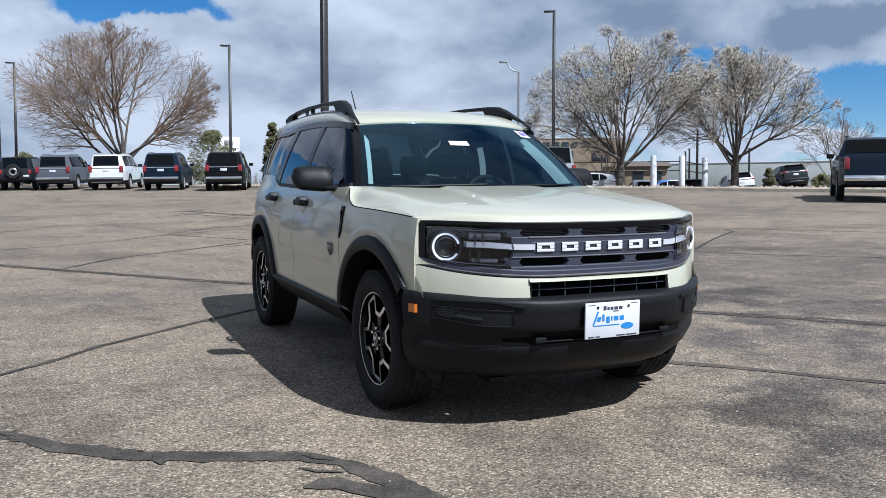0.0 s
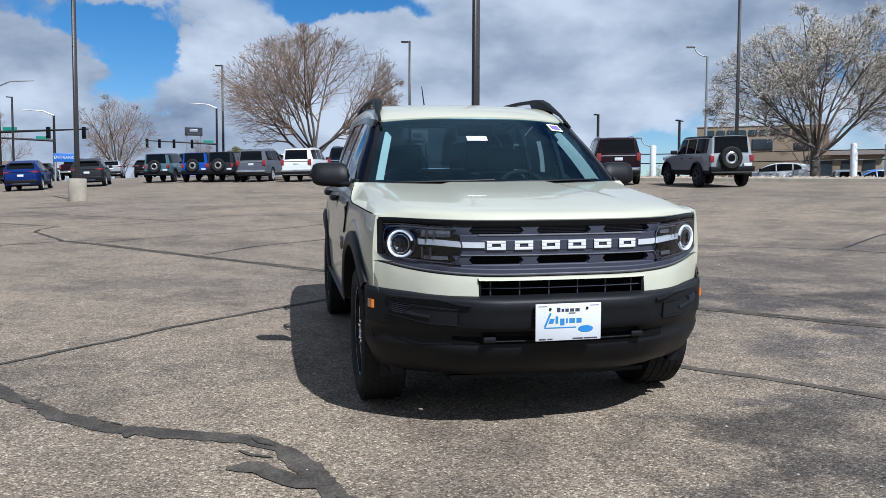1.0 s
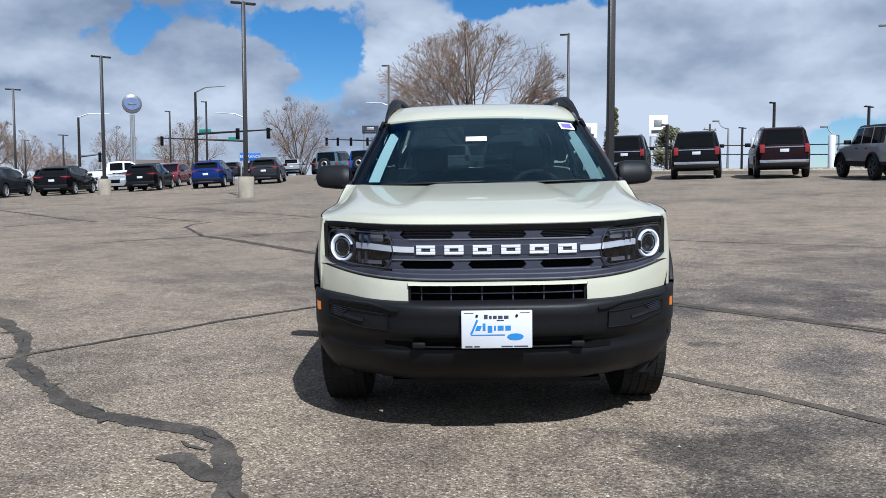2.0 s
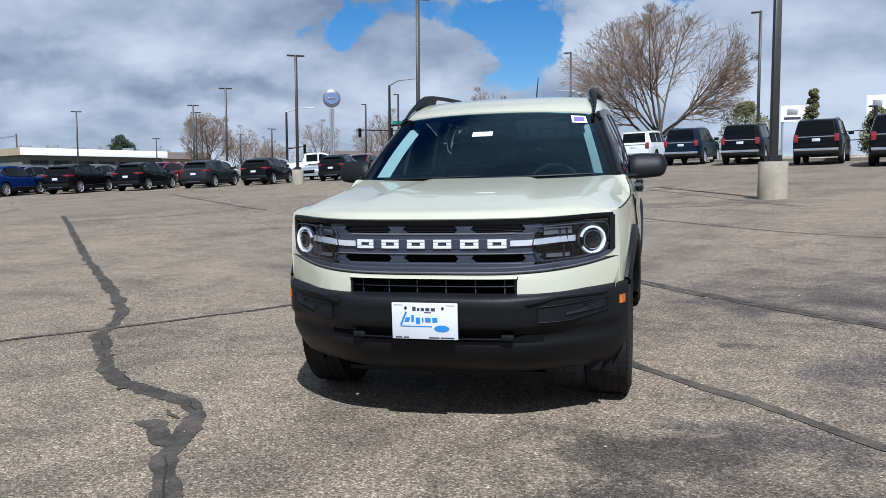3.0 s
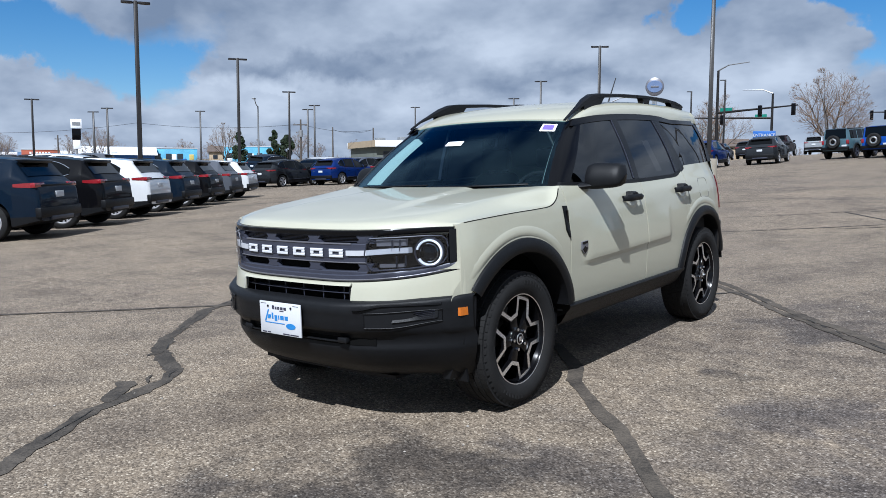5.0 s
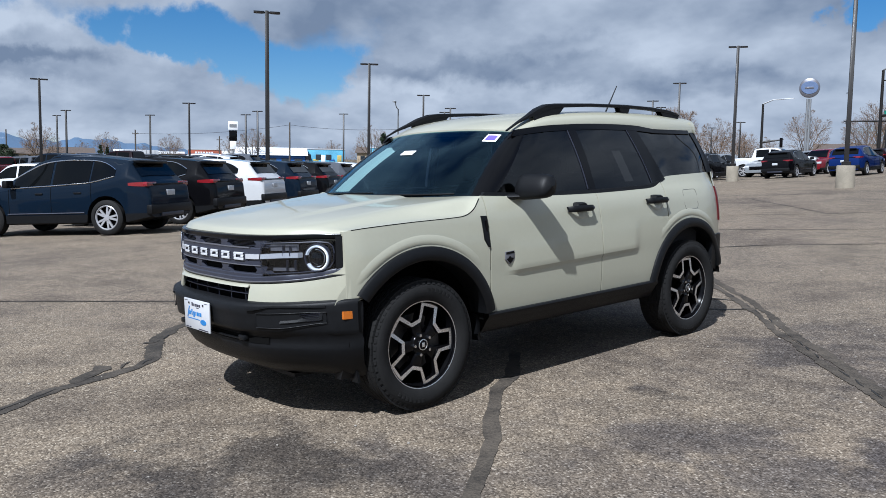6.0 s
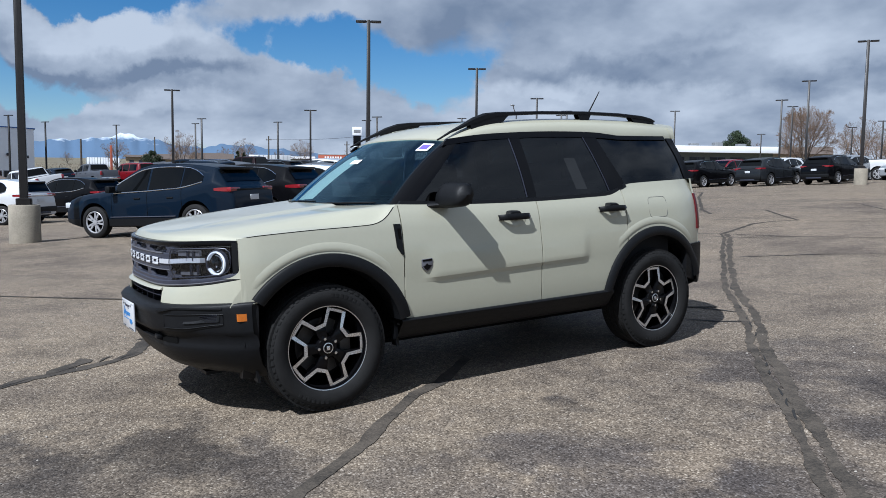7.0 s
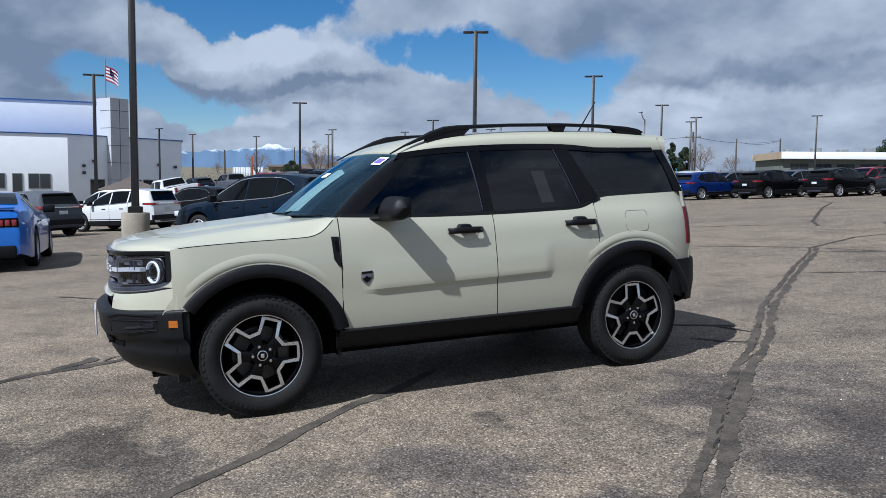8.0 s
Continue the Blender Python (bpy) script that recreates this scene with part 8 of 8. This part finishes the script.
# ---- buildings ----
def building(name, x, y, turn, label, walls, w, d, h, roof=None, windows=(), fascia=None, base_drop=0.6):
    """A block with its front along -y of its own frame: walls, roof and windows."""
    root = thing(name, pose(x, y, ground_z(x, y), 0, 0, turn), label, "building")
    part("wall", box(0, w, 0, d, -base_drop, h, 0.02), walls, root)
    if fascia:
        part("fascia", box(-0.15, w + 0.15, -0.15, d + 0.15, h - fascia[1], h + 0.1, 0.02), fascia[0], root)
    if roof:
        b = bmesh.new()
        o = 0.5
        q = [b.verts.new(p) for p in ((-o, -o, h), (w + o, -o, h), (w + o, d + o, h), (-o, d + o, h), (-o, d / 2, h + roof[1]), (w + o, d / 2, h + roof[1]))]
        for f in ((0, 1, 5, 4), (2, 3, 4, 5), (0, 4, 3), (1, 2, 5), (0, 3, 2, 1)):
            b.faces.new([q[i] for i in f])
        part("roof", b, roof[0], root, smooth=0)
    else:
        part("parapet", box(-0.08, w + 0.08, -0.08, d + 0.08, h, h + 0.18, 0.02), M_grey_wall, root)
    for x0, x1, z0, z1 in windows:
        win = part("window", box(x0, x1, -0.06, 0.1, z0, z1, 0.01), M_gun, root)
        k = max(1, round((x1 - x0) / 1.6))
        for i in range(k):
            a = x0 + (x1 - x0) * i / k
            part("pane", box(a + 0.07, a + (x1 - x0) / k - 0.07, -0.09, -0.05, z0 + 0.07, z1 - 0.07), M_pane, win)
    return root


# white showroom: front wing, taller block and slim tower
hall = thing("showroom", pose(-84.0, -4.7, ground_z(-84, -5) - 0.3), "white rendered showroom with a slim tower and flat roofs", "building")
run = Vector((-7.9, 11.6, 0))
front = Vector((11.6, 7.9, 0)).normalized()
part("front_wing", prism([(0, 0), (run.x, run.y), (-60, 15), (-60, -70), (0, -70)], "z", -1, 7.5, bevel=0.02), M_wall, hall)
part("wing_coping", prism([(0.1, 0.05), (run.x, run.y + 0.15), (-60, 15.2), (-60, -70), (0.1, -70)], "z", 7.5, 7.59), M_sign_blue, hall)
part("upper_block", box(-40, -9.0, -64, 5.0, 6.5, 11.5, 0.02), M_wall, hall)
part("upper_coping", box(-40.1, -8.9, -64, 5.1, 11.5, 11.59), M_sign_blue, hall)


def tower_slab(t0, t1, out, inn, z0, z1):
    pts = [run * t0 + front * out, run * t1 + front * out, run * t1 - front * inn, run * t0 - front * inn]
    return prism([(p.x, p.y) for p in pts], "z", z0, z1)


tower = part("tower", tower_slab(0.315, 0.470, 0.7, 1.6, -1, 11.5), M_grey_wall, hall, "slim grey panelled tower")
for z in (1.2, 3.0, 4.8, 6.6, 8.4, 10.2):
    part("tower_joint", tower_slab(0.314, 0.471, 0.72, 1.0, z, z + 0.04), M_gun, tower)
part("tower_joint", tower_slab(0.391, 0.394, 0.72, 0.0, -0.5, 11.4), M_gun, tower)
for y0, y1, z0, z1 in ((0.4, 2.4, 2.1, 3.6), (-1.0, -0.1, 0.9, 3.6), (-3.4, -1.6, 2.1, 3.6), (-8.0, -5.0, 2.1, 3.6), (-13, -10.5, 2.1, 3.6), (-18, -15, 2.1, 3.6)):
    w = part("window", box(-0.05, 0.06, -4.0 + y0, -4.0 + y1, z0, z1), M_steel, hall)
    k = max(1, round((y1 - y0) / 1.2))
    for i in range(k):
        a = -4.0 + y0 + (y1 - y0) * i / k
        part("pane", box(0.06, 0.09, a + 0.06, a + (y1 - y0) / k - 0.06, z0 + 0.06, z1 - 0.06), M_pane, w)
for t0, t1, z0, z1 in ((0.52, 0.61, 0.9, 3.1), (0.625, 0.715, 0.9, 3.1), (0.73, 0.83, 0.9, 3.1), (0.85, 0.95, 0.9, 3.1), (0.17, 0.29, 0.9, 3.1)):
    a, b = run * t0 + front * 0.04, run * t1 + front * 0.04
    win = part("window", grid([[(p.x, p.y, z) for z in (z0, z1)] for p in (a, (a + b) / 2, b)], tuple(-front * 0.1)), M_steel, hall)
    for f0, f1 in ((0.04, 0.48), (0.52, 0.96)):
        p, q = a + (b - a) * f0 + front * 0.03, a + (b - a) * f1 + front * 0.03
        part("pane", grid([[(v.x, v.y, z) for z in (z0 + 0.08, z1 - 0.08)] for v in (p, q)], tuple(-front * 0.05)), M_pane, win)
for t, z in ((0.12, 4.3), (0.12, 3.6), (0.20, 4.8), (0.555, 4.7), (0.77, 4.6), (0.93, 4.4)):
    p = run * t + front * 0.1
    part("wall_lamp", box(p.x - 0.16, p.x + 0.16, p.y - 0.16, p.y + 0.16, z, z + 0.28, 0.04), M_gun, hall)
gz = thing("gazebo", pose(-76.5, 0.8, ground_z(-76, 0)), "brown roofed open gazebo by the showroom", "gazebo")
b = bmesh.new()
q = [b.verts.new(p) for p in ((-3, -3, 1.6), (3, -3, 1.6), (3, 3, 1.6), (-3, 3, 1.6), (-0.9, -0.9, 2.4), (0.9, -0.9, 2.4), (0.9, 0.9, 2.4), (-0.9, 0.9, 2.4), (0, 0, 2.9))]
for f in ((0, 1, 5, 4), (1, 2, 6, 5), (2, 3, 7, 6), (3, 0, 4, 7), (4, 5, 8), (5, 6, 8), (6, 7, 8), (7, 4, 8), (0, 3, 2, 1)):
    b.faces.new([q[i] for i in f])
part("roof", b, M_roof, gz, smooth=0)
for sx2 in (-2.7, 2.7):
    for sy2 in (-2.7, 2.7):
        part("post", box(sx2 - 0.09, sx2 + 0.09, sy2 - 0.09, sy2 + 0.09, -0.3, 1.62), M_bark, gz)
flag = thing("flag", pose(-90.2, -1.0, 10.4, 0, 0, 35) @ Matrix.Scale(1.35, 4), "striped flag on a slim pole above the showroom", "flag")
part("staff", tube([(0, 0, -1), (0, 0, 2.8)], 0.05, 6), M_steel, flag)
for i in range(9):
    rows = [[(1.8 * t, 0.2 * math.sin(4 * t), 2.3 - 0.7 * t - 0.13 * (i + j)) for j in (0, 1)] for t in spread(0, 1, 9)]
    part("stripe", grid(rows), M_red if i % 2 == 0 else M_white, flag)
rows = [[(0.8 * t, 0.2 * math.sin(4 * t) - 0.02, 2.3 - 0.35 * t - z) for z in (0, 0.62)] for t in spread(0, 1, 6)]
part("canton", grid(rows), M_blue_ink, flag)

# The shadow below the store's fascia is put into this dark green-grey.
M_store = material("shaded_green_wall", (0.10, 0.11, 0.095), 0.85, 0, 0.15, 0.5)
store = building("store", -88.6, 94.2, 62, "long low store with a white fascia and a front coloured as in shade", M_store, 22.0, 14, 3.3, windows=[(1.2 + 3.4 * i, 3.8 + 3.4 * i, 0.3, 2.2) for i in range(6)])
part("fascia", box(-0.5, 22.6, -0.9, 14.5, 2.9, 3.95, 0.03), M_wall, store, "broad white fascia")
part("side_panel", box(-0.56, -0.50, -0.9, 14.0, 2.9, 3.95), M_tan, store)
for k in range(5):
    part("roof_unit", box(2 + 4.1 * k, 3.4 + 4.1 * k, 5, 6.4, 3.95, 4.6 + 0.2 * (k % 2), 0.05), M_galv, store)
M_ware = material("pale_grey_green_cladding", (0.27, 0.29, 0.28), 0.7, 0, 0.1, 0.5)
M_sky_wall = material("blue_mural_wall", (0.10, 0.34, 0.50), 0.7, 0, 0.4, 0.5)
for x, y, t, w, h in ((-127.5, 77.4, 57, 7.9, 2.8), (-129.0, 94.2, 51, 10.7, 3.1)):
    mural = building("mural_shed", x, y, t, "long shed with a bright blue painted mural wall", M_sky_wall, w, 8, h, windows=[(0.6 + 1.9 * i, 1.6 + 1.9 * i, 0.9, 1.9) for i in range(int(w / 2.2))])
    for k, mt in enumerate((M_wall, M_far_yellow, M_wall, M_sign_blue, M_far_yellow)):
        part("mural_patch", box(0.5 + w * 0.19 * k, 0.5 + w * 0.19 * k + w * (0.10 + 0.03 * (k % 2)), -0.04, 0.05, 0.3 + 0.4 * (k % 2), 1.0 + 0.8 * ((k + 1) % 2), 0.02), mt, mural)
building("blue_shed", -128.9, 64.9, 60, "blue shed with a low white gable roof", M_sign_blue, 11.9, 9, 1.9, roof=(M_wall, 1.5), windows=[(0.8 + 2.3 * i, 2.2 + 2.3 * i, 0.4, 1.4) for i in range(5)])
red = building("red_shed", -159.9, 69.7, 65, "low orange-red shop with a white end", M_far_red, 6.8, 8, 2.9, windows=[(0.5 + 1.6 * i, 1.6 + 1.6 * i, 0.2, 1.1) for i in range(4)])
for k in range(7):
    part("name_bar", box(1.4 + 0.55 * k, 1.75 + 0.55 * k, -0.1, 0.0, 2.1, 2.5), M_wall, red)
part("white_end", box(6.8, 9.1, -0.05, 8, -0.6, 2.8, 0.02), M_wall, red)
building("green_shed", -166.9, 65.9, 67, "low dark shed with a pale flat roof", M_store, 5.5, 8, 2.4, fascia=(M_wall, 0.4))
for x, y, t, w, mt, name, label in ((-155.9, 52.8, 70, 1.8, M_wall, "box_trailer", "white box trailer seen from its end"), (-157.2, 55.1, 69, 6.6, M_grey_wall, "freight_container", "long grey freight container")):
    root = thing(name, pose(x, y, ground_z(x, y), 0, 0, t), label, "container")
    part("box", box(0, w, 0, 2.4, 0.5, 2.8, 0.04), mt, root)
    for k in range(max(2, int(w / 0.8))):
        part("rib", box(0.3 + 0.8 * k, 0.36 + 0.8 * k, -0.04, 0.0, 0.55, 2.75), M_galv, root)
    for f in (0.2, 0.8):
        part("wheel", lathe([(0.001, 0.0), (0.42, 0.0), (0.42, 0.25), (0.001, 0.25)], 16, "y"), M_tyre, root).location = (w * f, 0.1, 0.42)
for x, y, t, w, h, tall in ((-175.6, 39.2, 75, 6.1, 1.9, 0.9), (-178.4, 48.2, 73, 7.9, 2.0, 1.3), (-190.1, 40.2, 75, 10.2, 2.0, 1.2), (-187.4, 50.6, 75, 6.4, 2.1, 1.4), (-200.5, 37.9, 78, 6.3, 2.4, 0.6), (-203.7, 46.5, 76, 8.0, 1.9, 1.1), (-150, 106, 48, 12, 2.4, 1.4), (-60, 140, 20, 16, 2.2, 1.5), (-100, 136, 35, 15, 2.2, 1.5)):
    building("house", x, y, t, "low tan house with a brown shingle roof", M_tan, w, 7, h, roof=(M_roof, tall), windows=[(0.8 + 2.1 * i, 1.8 + 2.1 * i, 0.8, 1.7) for i in range(int(w / 2.3))])
hut = thing("arched_hut", pose(-202.4, 29.4, ground_z(-202.4, 29.4), 0, 0, 80), "grey-green ribbed metal arched hut in the field", "hut")
part("shell", grid([[(x, 2.6 * math.cos(a), 2.3 * math.sin(a)) for a in spread(0, math.pi, 15)] for x in (0.0, 7.4)], (0, 0, -0.05)), M_grey_wall, hut)
for k in range(13):
    part("rib", tube([(0.6 * k + 0.1, 2.63 * math.cos(a), 2.33 * math.sin(a)) for a in spread(0, math.pi, 15)], 0.045, 6), M_store, hut)
rust = thing("rusty_post", pose(-112.9, 18.5, ground_z(-112.9, 18.5)), "rust-brown square steel post", "post")
part("post", box(-0.14, 0.14, -0.14, 0.14, -0.2, 4.9, 0.02), M_far_red, rust)
motel = building("tan_block", 44.4, 77.5, -31.8, "tan two-storey commercial block with dark windows", M_tan_shade, 13.3, 12, 5.6, windows=[(1.5 + 4.2 * i, 3.6 + 4.2 * i, 3.0, 4.2) for i in range(3)])
for i in range(10):
    part("name_bar", box(1 + 1.1 * i, 1.8 + 1.1 * i, -0.1, 0, 4.65, 5.2), M_pane, motel)
building("tan_block", 54.2, 71.0, -36, "low tan annex with an arcade and a brown roof", M_tan_shade, 6.5, 8, 2.4, roof=(M_roof, 0.7), windows=[(0.7 + 2.0 * i, 1.9 + 2.0 * i, 0.2, 1.9) for i in range(3)])
building("warehouse", 88.0, 112.0, -45, "long pale grey warehouse", M_ware, 42, 20, 5.4)

# mountains on the horizon; the blue haze of distance is painted into their colour
M_hill = bpy.data.materials.new("haze_painted_mountain")
M_hill.use_nodes = True
hn, hl = M_hill.node_tree.nodes, M_hill.node_tree.links
hp = hn["Principled BSDF"]
hp.inputs["Roughness"].default_value = 1.0
hc, hs = hn.new("ShaderNodeTexCoord"), hn.new("ShaderNodeSeparateXYZ")
hl.new(hc.outputs["Object"], hs.inputs[0])
hz = hn.new("ShaderNodeTexNoise")
hz.inputs["Scale"].default_value, hz.inputs["Detail"].default_value = 0.016, 8
hl.new(hc.outputs["Object"], hz.inputs["Vector"])
hm = hn.new("ShaderNodeMath")
hm.operation = "MULTIPLY_ADD"
hm.inputs[1].default_value, hm.inputs[2].default_value = 150.0, -80.0
hl.new(hz.outputs["Fac"], hm.inputs[0])
ha = hn.new("ShaderNodeMath")
hl.new(hm.outputs[0], ha.inputs[0])
hl.new(hs.outputs["Z"], ha.inputs[1])
hr = hn.new("ShaderNodeMapRange")
hr.inputs["From Min"].default_value, hr.inputs["From Max"].default_value = 122, 152
hl.new(ha.outputs[0], hr.inputs["Value"])
hx = hn.new("ShaderNodeMix")
hx.data_type = "RGBA"
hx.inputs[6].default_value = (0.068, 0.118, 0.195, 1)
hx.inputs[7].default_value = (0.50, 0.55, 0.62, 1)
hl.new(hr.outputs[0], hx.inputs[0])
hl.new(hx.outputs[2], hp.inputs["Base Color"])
ridge = curve((140, 40), (148, 70), (155, 92), (159, 118), (162, 135), (164.5, 120), (167, 150), (168.7, 172), (170.5, 150), (173, 138), (176, 128), (182, 120), (190, 110), (200, 80), (210, 40))
bm = bmesh.new()
rr = random.Random(2)
rows = []
for i in range(281):
    a = 140 + 70 * i / 280
    h = 0.88 * ridge(a) + rr.uniform(-1.5, 1.5) + 4 * math.sin(a * 3.1) + 2.5 * math.sin(a * 7.7)
    row = []
    for r, k in ((3100, 0.30), (3250, 0.48), (3400, 0.70), (3500, 1.0), (3800, 0.2)):
        row.append((r * math.cos(radians(a)), r * math.sin(radians(a)), h * k * (1 if k == 1 else 0.97 + 0.06 * math.sin(a * 2.3 + r * 0.013) + 0.05 * math.sin(a * 5.9 - r * 0.02)) - (30 if k == 0.3 else 0)))
    rows.append(row)
tagged(part("mountain_backdrop", grid(rows), M_hill), "mountain range with blue distance haze in its colour and snow on its crest", "mountains", kind="structure")
